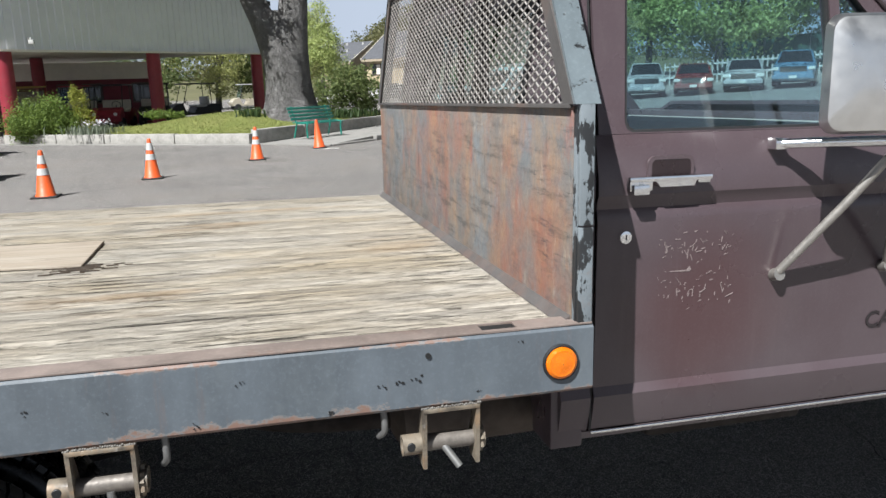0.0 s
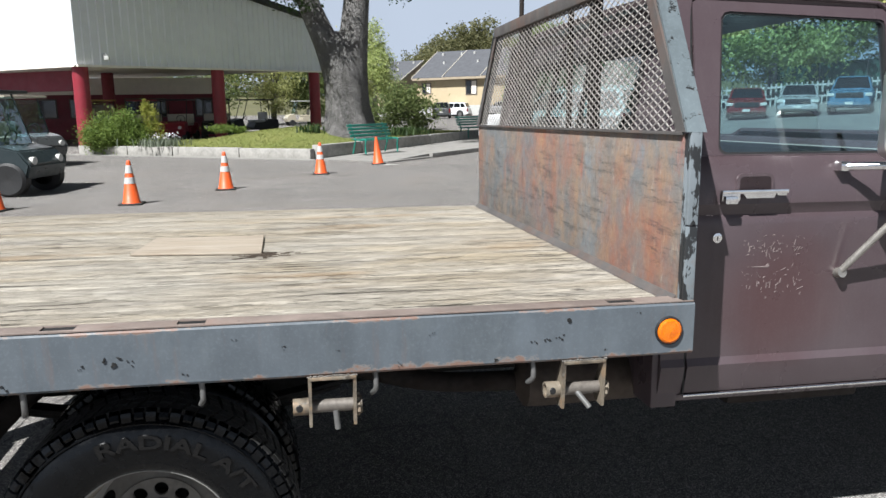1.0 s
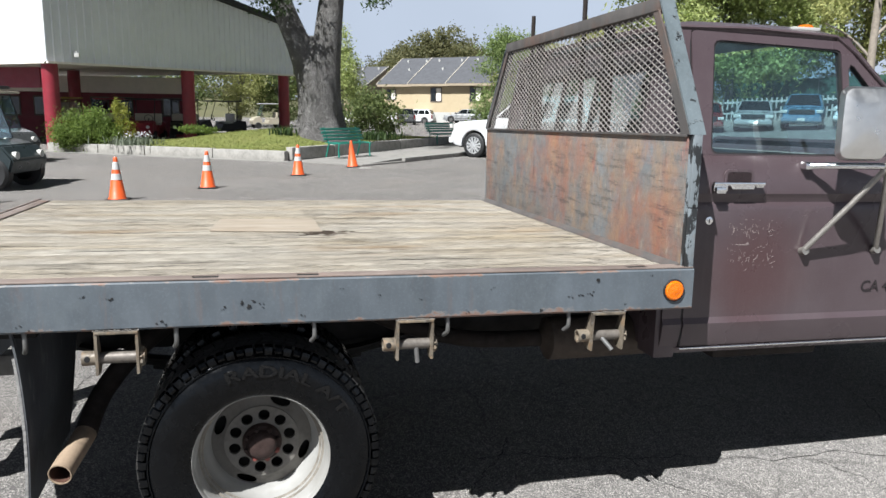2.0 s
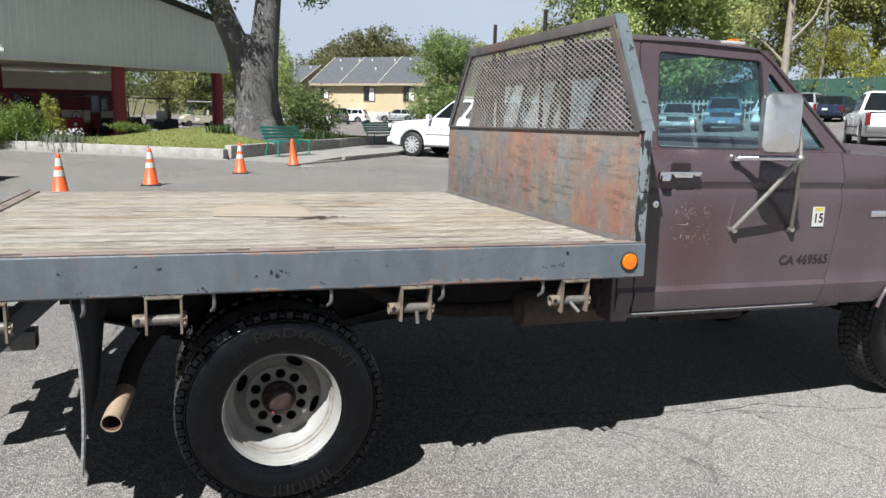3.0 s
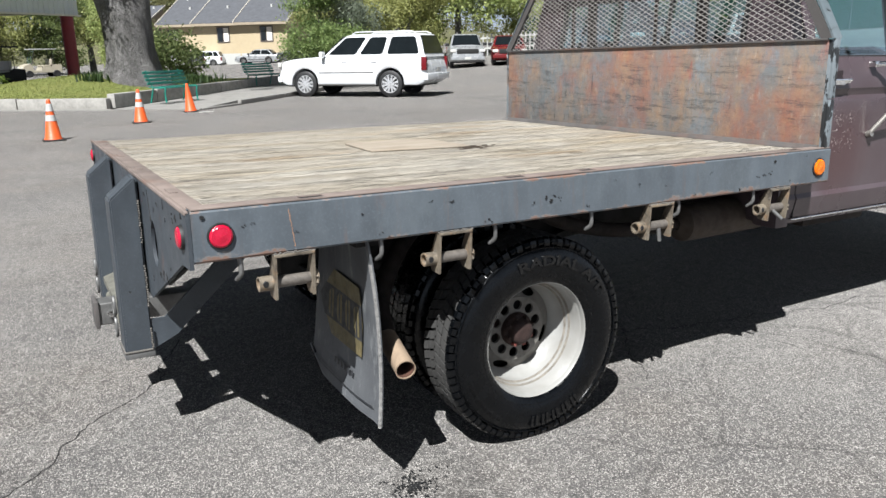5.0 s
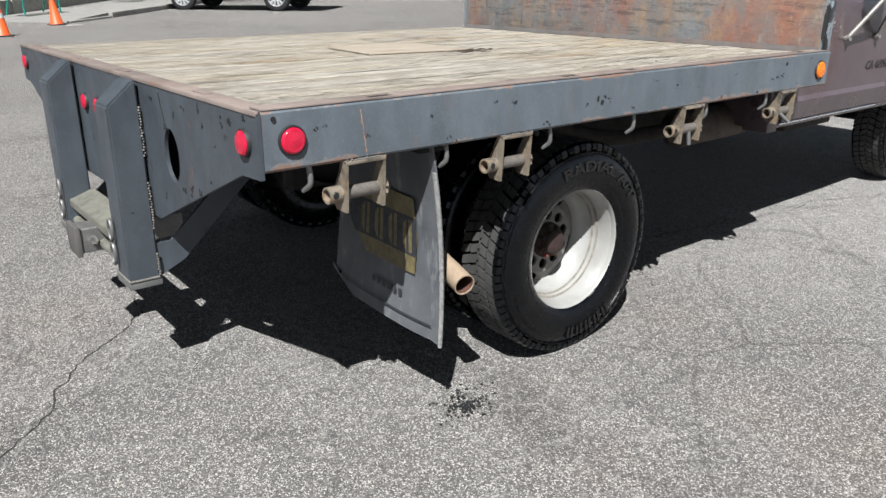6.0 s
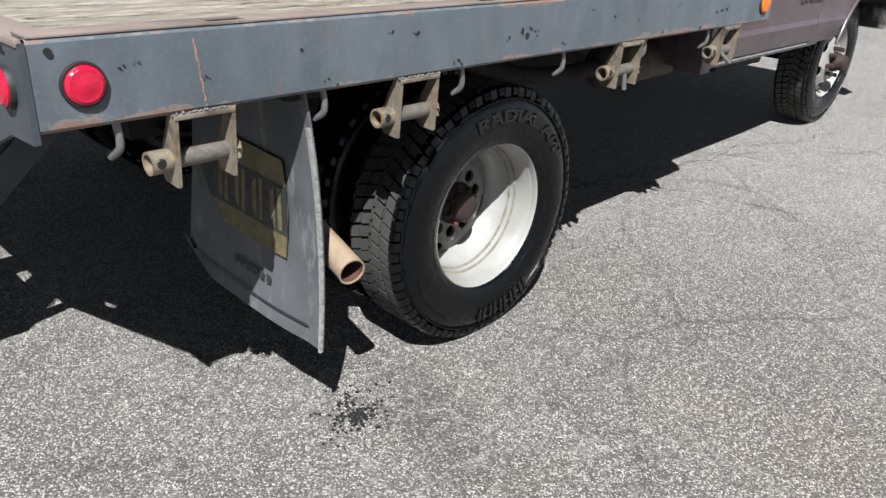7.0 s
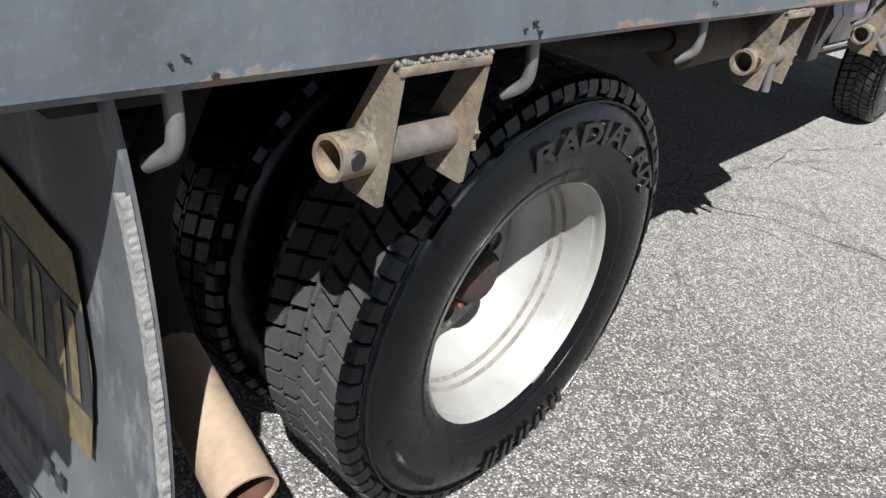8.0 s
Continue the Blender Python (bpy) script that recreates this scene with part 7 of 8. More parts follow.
clump(OX - 1.35, OY - 0.5, 0.62, 110, 0.45, 0.022, 0.22, "dark strap-leaved clump at the foot of the oak", 11)
clump(OX + 1.55, OY - 0.2, 0.55, 130, 0.34, 0.024, 0.34, "large dark strap-leaved clump beside the oak", 12)
clump(OX + 2.1, OY + 0.6, 0.55, 100, 0.32, 0.024, 0.32, "dark green strap-leaved clump", 13)
v, f = leaf_cloud([(-3.9, 28.1, 0.78, 0.50, 0.4, 0.15), (-3.3, 28.0, 0.74, 0.35, 0.3, 0.12)], 900, 0.075, 14, 40, 0.3, 0.45)
scatter_mesh("low_plant", v, f, LEAF_SHRUB, (-3.7, 28.1, 0.6), "low strap-leaved plants by the red column", "plant", kind="")
v, f = leaf_cloud([(-7.15, 24.9, 0.80, 0.75, 0.6, 0.62), (-6.65, 24.8, 1.05, 0.55, 0.5, 0.50), (-7.45, 24.8, 0.65, 0.5, 0.5, 0.40), (-6.30, 24.7, 0.65, 0.5, 0.5, 0.38)], 13000, 0.042, 21, 70)
scatter_mesh("green_shrub", v, f, LEAF_SHRUB, (-6.9, 24.8, 0.3), "spreading bright green shrub behind the edging", "shrub", kind="")
v, f = leaf_cloud([(-5.85, 24.9, 1.25, 0.24, 0.24, 0.45), (-5.7, 24.9, 0.80, 0.30, 0.3, 0.4), (-5.95, 24.9, 1.60, 0.13, 0.13, 0.25)], 2600, 0.034, 22, 40)
scatter_mesh("tall_shrub", v, f, LEAF_YELLOW, (-5.8, 24.9, 0.3), "taller pale yellow-green shrub beside the red column", "shrub", kind="")
clump(-5.25, 23.6, 0.38, 200, 0.34, 0.016, 0.34, "grey-green iris leaves behind the edging", 23, LEAF_SILVER, "iris_plant")
v, f = leaf_cloud([(-5.2, 23.6, 0.72, 0.45, 0.4, 0.10)], 60, 0.05, 24, 20)
scatter_mesh("iris_flower", v, f, FLOWER, (-5.2, 23.6, 0.9), "pale iris flowers", "flower")


# ---- benches ----
def bench(at, heading, label):
    b = thing("park_bench", (0, 0, 0), label, "bench", "green benches beside the walk")
    for k in range(4):
        bm = bmesh.new()
        box(bm, -0.90, 0.90, 0.06 + 0.105 * k, 0.06 + 0.105 * k + 0.075, 0.42 - 0.010 * k, 0.445 - 0.010 * k, 0.006)
        part("seat_slat", bm, BENCHGREEN, b)
    for k in range(4):
        bm = bmesh.new()
        y, z = 0.02 - 0.045 * k, 0.50 + 0.098 * k
        box(bm, -0.90, 0.90, y - 0.012, y + 0.012, z, z + 0.072, 0.005)
        part("back_slat", bm, BENCHGREEN, b)
    for x in (-0.72, 0.72):
        bm = bmesh.new()
        tube(bm, spline([(x, 0.46, 0.0), (x, 0.44, 0.25), (x, 0.46, 0.405), (x, 0.25, 0.41), (x, 0.06, 0.43), (x, -0.02, 0.55), (x, -0.15, 0.88)], 4), 0.024, 8)
        tube(bm, spline([(x, -0.06, 0.0), (x, 0.0, 0.2), (x, 0.06, 0.41)], 4), 0.024, 8)
        part("bench_end", bm, BENCHGREEN, b, "cast green bench end")
    b.matrix_basis = Matrix.Translation(at) @ Matrix.Rotation(heading, 4, "Z")
    return b


hb = math.atan2(dr.y, dr.x)
bench((1.12, 21.55, gz(0, 21.5) + 0.07), hb + math.pi - 0.20, "green slatted park bench beside the lawn")
bench((6.05, 29.2, gz(0, 29) + 0.12), hb + math.pi - 0.35, "green slatted park bench in the shade")


# ---- cars ----
def car(at, heading, S, mat, label, group="", name="parked_car"):
    """A road vehicle; local x is forward. S holds its lengths."""
    L, W, H = S["L"], S["W"], S["H"]
    tr, wb, fo = S.get("tr", 0.34), S["wb"], S["fo"]
    fx = L / 2 - fo
    rx = fx - wb
    clear, belt, hood = S.get("clear", 0.24), S["belt"], S["hood"]
    ws, rf, rr, rb = S["ws"], S["rf"], S["rr"], S["rb"]
    c = thing(name, (0, 0, 0), label, "car", group)
    # body: rounded sections along its length, cut up over the wheels
    ra = tr + 0.075
    tops = [(-L / 2, belt - 0.34), (-L / 2 + 0.03, belt - 0.10), (-L / 2 + 0.12, belt - 0.015), (-L / 2 + 0.3, belt), (rb, belt), (ws, belt), (ws + 0.16, (belt + hood) / 2 + 0.012), (ws + 0.4, hood + 0.005), (L / 2 - 0.55, hood - 0.035), (L / 2 - 0.25, hood - 0.075), (L / 2 - 0.08, hood - 0.15), (L / 2 - 0.02, hood - 0.26), (L / 2, hood - 0.40)]
    def top_at(x):
        for (xa, za), (xb, zb) in zip(tops, tops[1:]):
            if x <= xb:
                return za + (zb - za) * (x - xa) / (xb - xa)
        return tops[-1][1]
    def low_at(x):
        z = clear + 0.16 * max(0, (abs(x) - L / 2 + 0.35) / 0.35) ** 2
        for wx in (fx, rx):
            d = ra * ra - (x - wx) ** 2
            if d > 0:
                z = max(z, tr + math.sqrt(d))
        return z
    def half_at(x):
        return W / 2 - 0.14 * max(0, (x - L / 2 + 0.75) / 0.75) ** 2.2 - 0.09 * max(0, (-x - L / 2 + 0.5) / 0.5) ** 2.5
    xs = sorted({round(-L / 2 + L * k / 46, 4) for k in range(47)} | {round(wx + ra * math.cos(math.pi * k / 12), 4) for wx in (fx, rx) for k in range(13)} | {round(wx + s * (ra + 0.004), 4) for wx in (fx, rx) for s in (-1, 1)})
    bm = bmesh.new()
    loops = []
    for x in xs:
        zl, zt, hw = low_at(x), top_at(x), half_at(x)
        sec = [(hw - 0.10, zl), (hw - 0.02, zl + 0.012), (hw + 0.004, zl + 0.06), (hw + 0.012, zl + (zt - zl) * 0.45), (hw + 0.004, zt - 0.16), (hw - 0.015, zt - 0.06), (hw - 0.05, zt - 0.018), (hw - 0.13, zt), (hw * 0.5, zt + 0.022)]
        loops.append([bm.verts.new((x, y, z)) for y, z in sec] + [bm.verts.new((x, -y, z)) for y, z in sec[::-1]])
    for s, t in zip(loops, loops[1:]):
        bridge(bm, s, t)
    bm.faces.new(loops[0])
    bm.faces.new(loops[-1][::-1])
    body = part("body", bm, mat, c, "", 35)
    # cabin: rings from the belt up, rounded into the roof
    wi, wt = W / 2 - 0.05, W / 2 - 0.05 - (H - belt) * 0.30
    bm = bmesh.new()
    loops = []
    for v, drop in ((0.0, 0.0), (0.35, 0.0), (0.70, 0.0), (0.86, 0.012), (0.94, 0.04), (0.985, 0.10), (1.0, 0.22)):
        x0, x1, yy = rb + (rr - rb) * v + drop, ws + (rf - ws) * v - drop * 1.3, wi + (wt - wi) * v - drop * 0.75
        cr_ = 0.10
        loops.append([bm.verts.new((x, y, belt - 0.03 + (H - belt + 0.03) * v)) for x, y in ((x0 + cr_, -yy), (x1 - cr_ * 1.6, -yy), (x1 - 0.03, -yy + cr_ * 0.8), (x1 + 0.03, -yy * 0.4), (x1 + 0.03, yy * 0.4), (x1 - 0.03, yy - cr_ * 0.8), (x1 - cr_ * 1.6, yy), (x0 + cr_, yy), (x0, yy - cr_), (x0, -yy + cr_))])
    for s, t in zip(loops, loops[1:]):
        bridge(bm, s, t)
    bm.faces.new(loops[-1])
    part("cabin", bm, mat, c, "", 35)

    def on_side(s, x, v):
        """A point on the cabin's side at height fraction v."""
        z = belt - 0.03 + (H - belt + 0.03) * v
        return Vector((x, s * (wi + (wt - wi) * v + 0.006), z))

    def x_at(v, front):
        lo_, hi_ = (ws, rf) if front else (rb, rr)
        return lo_ + (hi_ - lo_) * v
    v0, v1 = 0.14, 0.86
    for s in (-1, 1):
        cuts = S.get("glass", [0.0, 0.42, 0.8, 1.0])
        for g0, g1 in zip(cuts, cuts[1:]):
            def gx_(fr, v):
                a_, b_ = x_at(v, True) - 0.10, x_at(v, False) + 0.10
                return a_ + (b_ - a_) * fr
            gap = S.get("pillar", 0.04)
            a0, a1 = (0.06 if g0 == 0 else gap), (0.05 if g1 == 1.0 else gap)
            core = [(gx_(g0, v0) - a0, v0), (gx_(g1, v0) + a1, v0), (gx_(g1, v1) + a1, v1), (gx_(g0, v1) - a0, v1)]
            q = []
            for n_, (px, pv) in enumerate(core):
                for ox, ov in ((core[n_ - 1][0] - px, core[n_ - 1][1] - pv), (core[(n_ + 1) % 4][0] - px, core[(n_ + 1) % 4][1] - pv)):
                    d_ = math.hypot(ox, ov * (H - belt))
                    q.append(on_side(s, px + ox * 0.05 / d_, pv + ov * 0.05 / d_))
            bm = bmesh.new()
            fr_ = [bm.verts.new(p) for p in q]
            bk_ = [bm.verts.new(p - Vector((0, s * 0.03, 0))) for p in q]
            bridge(bm, fr_, bk_)
            bm.faces.new(fr_)
            part("side_window", bm, DARKGLASS, c, "dark side window", 0)
    for front in (True, False):
        x0, x1 = (ws, rf) if front else (rb, rr)
        d = 0.008 if front else -0.008
        bm = bmesh.new()
        def fp(v, s):
            return Vector((x0 + (x1 - x0) * v + (0.036 if front else -0.008), s * (wi + (wt - wi) * v - 0.09), belt - 0.03 + (H - belt + 0.03) * v + 0.006))
        pts_ = [fp(0.13, -1), fp(0.13, 1), fp(0.90, 1), fp(0.90, -1)]
        fr_ = [bm.verts.new(p) for p in pts_]
        bk_ = [bm.verts.new(p - Vector((d * 4, 0, 0.01))) for p in pts_]
        bridge(bm, fr_, bk_)
        bm.faces.new(fr_)
        part("windscreen" if front else "rear_window", bm, DARKGLASS, c, "dark glass", 0)
    # wheels
    for x in (fx, rx):
        for s in (-1, 1):
            m = Matrix.Translation((x, s * (W / 2 - 0.11), tr)) @ Matrix.Rotation(radians(90 if s < 0 else -90), 4, "X")
            bm = bmesh.new()
            lathe(bm, [(tr * 0.62, -0.10), (tr * 0.9, -0.11), (tr, -0.08), (tr, 0.08), (tr * 0.92, 0.105), (tr * 0.70, 0.105), (tr * 0.66, 0.08)], 28, m)
            tyre_ = part("tyre", bm, RUBBER, c, "", 40)
            bm = bmesh.new()
            lathe(bm, [(tr * 0.70, 0.100), (tr * 0.67, 0.104), (tr * 0.63, 0.06), (tr * 0.6, 0.0)], 28, m)
            for k in range(6):
                a_ = 2 * math.pi * k / 6
                for o in (-0.10, 0.10):
                    tmp = bmesh.new()
                    prism(tmp, [(0.04, -0.025), (tr * 0.66, -0.03 + o * 0.4), (tr * 0.66, 0.03 + o * 0.4), (0.04, 0.025)], "z", 0.07, 0.095)
                    join(bm, tmp, m @ Matrix.Rotation(a_ + o, 4, "Z"))
            lathe(bm, [(0.07, 0.06), (0.07, 0.10), (0.0001, 0.105)], 14, m)
            part("alloy_rim", bm, ALLOY if S.get("bright") else BAREMETAL, tyre_, "bright spoked rim", 40)
            bm = bmesh.new()
            lathe(bm, [(tr * 0.6, -0.02), (0.0001, -0.02)], 20, m)
            part("wheel_back", bm, BLACKSTEEL, tyre_, "", 0)
    # lamps, bumpers, mirrors, handles, sill
    for s in (-1, 1):
        y0, y1 = sorted((s * (W / 2 - 0.30), s * (W / 2 - 0.015)))
        bm = bmesh.new()
        box(bm, L / 2 - 0.13, L / 2 - 0.012, y0, y1, hood - 0.26, hood - 0.12, 0.015)
        part("headlamp", bm, STICKERWHITE, c, "pale headlamp", 30)
        bm = bmesh.new()
        ty0, ty1 = sorted((s * (W / 2 - 0.13), s * (W / 2 + 0.004)))
        box(bm, -L / 2 - 0.006, -L / 2 + 0.16, ty0, ty1, belt - 0.42, belt - 0.03, 0.012)
        part("tail_lamp", bm, plain("tail_lamp_red", (0.1276, 0.0058, 0.0087), 0.2, 0, 0.2, 10, 0), c, "dark red tail lamp", 30)
        bm = bmesh.new()
        my0, my1 = sorted((s * (W / 2 - 0.03), s * (W / 2 + 0.19)))
        box(bm, ws - 0.20, ws - 0.08, my0, my1, belt + 0.01, belt + 0.17, 0.03)
        part("wing_mirror", bm, S.get("mirror", INK), c, "", 30)
        for hx in S.get("handles", (0.05, -0.85)):
            bm = bmesh.new()
            hy0, hy1 = sorted((s * (W / 2 - 0.005), s * (W / 2 + 0.025)))
            box(bm, hx, hx + 0.20, hy0, hy1, belt - 0.17, belt - 0.13, 0.01)
            part("door_handle", bm, mat, c, "", 30)
        bm = bmesh.new()
        sy0, sy1 = sorted((s * (W / 2 - 0.01), s * (W / 2 + 0.012)))
        box(bm, rx + ra + 0.05, fx - ra - 0.05, sy0, sy1, belt - 0.50, belt - 0.45, 0.008)
        box(bm, rx + ra + 0.02, fx - ra - 0.02, sy0, sy1, clear, clear + 0.05, 0.008)
        part("side_strip", bm, S.get("strip", BLACKSTEEL), c, "", 30)
        if S.get("rack"):
            bm = bmesh.new()
            tube(bm, [(rf - 0.2, s * (wt - 0.08), H), (rf - 0.35, s * (wt - 0.08), H + 0.06), (rr + 0.3, s * (wt - 0.08), H + 0.06), (rr + 0.15, s * (wt - 0.08), H)], 0.018, 8)
            part("roof_rail", bm, mat, c, "", 50)
    bm = bmesh.new()
    box(bm, L / 2 - 0.06, L / 2 + 0.008, -W / 2 + 0.36, W / 2 - 0.36, hood - 0.34, hood - 0.10, 0.02)
    part("grille", bm, S.get("grille", BLACKSTEEL), c, "", 30)
    bm = bmesh.new()
    box(bm, -L / 2 - 0.05, -L / 2 + 0.12, -W / 2 + 0.03, W / 2 - 0.03, clear + 0.14, clear + 0.34, 0.03)
    part("rear_bumper", bm, S.get("bumper", mat), c, "", 30)
    bm = bmesh.new()
    box(bm, L / 2 - 0.12, L / 2 + 0.04, -W / 2 + 0.05, W / 2 - 0.05, clear + 0.10, clear + 0.28, 0.03)
    part("front_bumper", bm, S.get("bumper", mat), c, "", 30)
    for xx, zz in ((-L / 2 - 0.055, clear + 0.45), (L / 2 + 0.042, clear + 0.19)):
        bm = bmesh.new()
        box(bm, xx - 0.004, xx + 0.004, -0.16, 0.16, zz - 0.06, zz + 0.06, 0.002)
        part("blank_plate", bm, STICKERWHITE, c, "plain pale plate", 0)
    bm = bmesh.new()
    box(bm, -L / 2 + 0.3, L / 2 - 0.3, -W / 2 + 0.15, W / 2 - 0.15, clear - 0.04, clear + 0.25, 0.02)
    part("underbody", bm, BLACKSTEEL, c, "", 0)
    if S.get("bed"):
        bm = bmesh.new()
        box(bm, -L / 2 + 0.08, rb - 0.05, -W / 2 + 0.10, W / 2 - 0.10, belt - 0.002, belt + 0.006)
        part("load_bed", bm, BLACKSTEEL, c, "dark open load bed", 0)
    c.matrix_basis = Matrix.Translation(at) @ Matrix.Rotation(heading, 4, "Z")
    return c


SUV = dict(L=5.13, W=2.0, H=1.90, tr=0.40, wb=2.95, fo=0.98, clear=0.36, belt=1.22, hood=1.20, ws=1.02, rf=0.20, rr=-2.28, rb=-2.50, pillar=0.075, glass=[0.0, 0.34, 0.63, 1.0], rack=True, bright=True, mirror=CARWHITE, strip=BAREMETAL, handles=(0.05, -0.95))
SEDAN = dict(L=4.7, W=1.80, H=1.46, tr=0.32, wb=2.70, fo=0.95, clear=0.20, belt=0.92, hood=0.86, ws=0.95, rf=0.20, rr=-1.20, rb=-1.85, glass=[0.0, 0.5, 1.0], handles=(0.0, -0.9))
CROSS = dict(L=4.55, W=1.84, H=1.68, tr=0.35, wb=2.65, fo=0.92, clear=0.24, belt=1.05, hood=1.0, ws=0.95, rf=0.30, rr=-1.75, rb=-2.15, glass=[0.0, 0.42, 0.76, 1.0])
PICKUP = dict(L=5.7, W=2.0, H=1.86, tr=0.40, wb=3.6, fo=1.0, clear=0.36, belt=1.14, hood=1.14, ws=1.10, rf=0.50, rr=-0.75, rb=-0.88, glass=[0.0, 0.62, 1.0], bed=True, bumper=BAREMETAL, handles=(0.2,))
front_w, rear_w = Vector((5.45, 21.85)), Vector((7.38, 19.62))
fwd = (front_w - rear_w).normalized()
mid = front_w + fwd * (SUV["fo"] - SUV["L"] / 2)
mid = mid + Vector((fwd.y, -fwd.x)) * 0.89 * (1 if Vector((fwd.y, -fwd.x)).y > 0 else -1)
car((mid.x, mid.y, gz(mid.x, mid.y)), math.atan2(fwd.y, fwd.x), SUV, CARWHITE, "clean white large sport utility vehicle beside the walk", name="parked_suv")
# row facing the truck, seen past and through the cab
ROW_FROM = Vector((-0.66, -1.39))
row = [((16.9, 30.6), CROSS, CARSILVER, "pale silver crossover"), ((18.6, 29.4), SEDAN, CARRED, "dark red saloon"), ((20.4, 28.3), SEDAN, CARSILVER, "silver saloon"), ((22.1, 27.2), CROSS, CARBLUE, "blue crossover"), ((23.9, 26.1), CROSS, CARWHITE, "white crossover"), ((30.6, 31.0), CROSS, CARSILVER, "silver crossover by the fence"), ((31.6, 30.0), SEDAN, CARNAVY, "dark blue saloon by the fence")]
for (x, y), S, mt, lb in row:
    x, y = ROW_FROM + (Vector((x, y)) - ROW_FROM) * 1.12
    tow = math.atan2(-2.5 - y, -2.0 - x) + rng.uniform(-0.08, 0.08)
    car((x, y, gz(x, y)), tow + (0.0 if x < 29 else 2.95), S, mt, lb + " parked in the lot", "cars parked in the lot")
car((20.9, 17.4, gz(20.9, 17.4)), 0.88, PICKUP, CARWHITE, "white pickup truck seen from behind", name="parked_pickup")
for (x, y), S, mt, hd, lb in (((13.9, 78.0), CROSS, CARGREY, 1.35, "dark crossover seen from behind"), ((17.0, 88.0), CROSS, CARWHITE, 2.6, "white crossover"), ((20.4, 78.0), SEDAN, CARSILVER, 2.5, "silver saloon"), ((23.5, 74.0), CROSS, CARGREY, 2.6, "grey crossover")):
    car((x, y, gz(x, y)), hd, S, mt, lb + " below the houses", "cars below the houses")


# ---- golf carts ----
def cart(at, heading, body_mat, roof_mat, label, roof=True, seat=CARTCREAM, rugged=False, glazed=True):
    c = thing("golf_cart", (0, 0, 0), label, "golf cart", "golf carts under the canopy")
    bm = bmesh.new()
    prism(bm, [(-1.15, 0.30), (1.10, 0.30), (1.18, 0.55), (1.0, 0.80), (0.62, 0.90), (0.52, 0.42), (0.10, 0.38), (0.0, 0.68), (-0.55, 0.68), (-0.65, 0.85), (-1.15, 0.80)], "y", -0.58, 0.58)
    bmesh.ops.bevel(bm, geom=bm.edges[:], offset=0.03, segments=2, affect="EDGES")
    part("body", bm, body_mat, c, "", 35)
    bm = bmesh.new()
    box(bm, -0.50, 0.02, -0.55, 0.55, 0.68, 0.80, 0.04)
    box(bm, -0.62, -0.50, -0.55, 0.55, 0.78, 1.20, 0.04)
    part("seat", bm, seat, c, "", 35)
    for x in (-0.78, 0.80):
        for s in (-1, 1):
            bm = bmesh.new()
            r = 0.30 if rugged else 0.23
            lathe(bm, [(0.0001, 0.09), (r * 0.5, 0.10), (r * 0.85, 0.11), (r, 0.07), (r, -0.07), (r * 0.6, -0.10)], 22, Matrix.Translation((x, s * 0.52, r)) @ Matrix.Rotation(radians(90 if s < 0 else -90), 4, "X"))
            part("wheel", bm, RUBBER, c, "", 35)
    if roof:
        for x, lean_ in ((0.62, -0.28), (-0.72, 0.05)):
            for s in (-1, 1):
                bm = bmesh.new()
                tube(bm, [(x, s * 0.54, 0.82), (x + lean_, s * 0.52, 1.80)], 0.018, 8)
                part("roof_post", bm, INK, c, "", 40)
        bm = bmesh.new()
        box(bm, -0.95, 0.60, -0.60, 0.60, 1.80, 1.86, 0.025)
        part("roof", bm, roof_mat, c, "", 35)
        if glazed:
            bm = bmesh.new()
            prism(bm, [(0.62, 0.90), (0.36, 1.75), (0.365, 1.75), (0.625, 0.90)], "y", -0.50, 0.50)
            pane = part("windscreen", bm, CABGLASS, c, "", 0)
            pane.visible_shadow = False
    bm = bmesh.new()
    tube(bm, [(0.40 + 0.05 * math.sin(a), 0.26 + 0.17 * math.cos(a), 0.98 + 0.16 * math.sin(a)) for a in [2 * math.pi * i / 16 for i in range(17)]], 0.013, 6, False)
    cyl(bm, (0.40, 0.26, 0.98), (0.58, 0.26, 0.80), 0.02, seg=8)
    part("steering_wheel", bm, INK, c, "", 40)
    for s in (-1, 1):
        bm = bmesh.new()
        cyl(bm, (1.10, s * 0.40, 0.62), (1.17, s * 0.40, 0.62), 0.07, seg=14)
        part("headlamp", bm, STICKERWHITE, c, "", 40)
    c.matrix_basis = Matrix.Translation(at) @ Matrix.Rotation(heading, 4, "Z") @ Matrix.Diagonal((1.08, 1.08, 1.0, 1))
    return c


cart((-6.75, 13.4, gz(0, 13)), -0.22, CARTGREEN, INK, "slate grey utility cart with chunky tyres", True, DASH, True)
cart((-8.5, 20.3, gz(0, 20)), -0.55, CARGREY, CARTCREAM, "dark grey golf cart with cream roof and seats", True)
cart((-10.7, 19.2, gz(0, 19)), -0.55, INK, CARTCREAM, "black golf cart with pale roof", True)
cart((-9.6, 34.2, 0.12), -1.2, CARTYELLOW, CARTYELLOW, "ochre utility cart with open frame", True, INK)
cart((-6.4, 34.6, 0.12), -1.7, REDPAINT, INK, "red golf cart with dark roof", True, CARTCREAM, False, False)
cart((-4.7, 34.9, 0.12), -1.5, INK, INK, "black golf cart with dark roof", True, CARTCREAM, False, False)
cart((-7.9, 35.4, 0.12), -1.6, INK, REDPAINT, "dark golf cart under the canopy", True, CARTCREAM, False, False)
cart((-3.42, 39.6, 0.14), -2.75, INK, INK, "black golf cart with tall roof beyond the column", True, STICKERWHITE, False, False)
cart((-0.75, 57.5, 0.2), -2.9, CARTCREAM, WHITETRIM, "white golf cart with white roof", True)

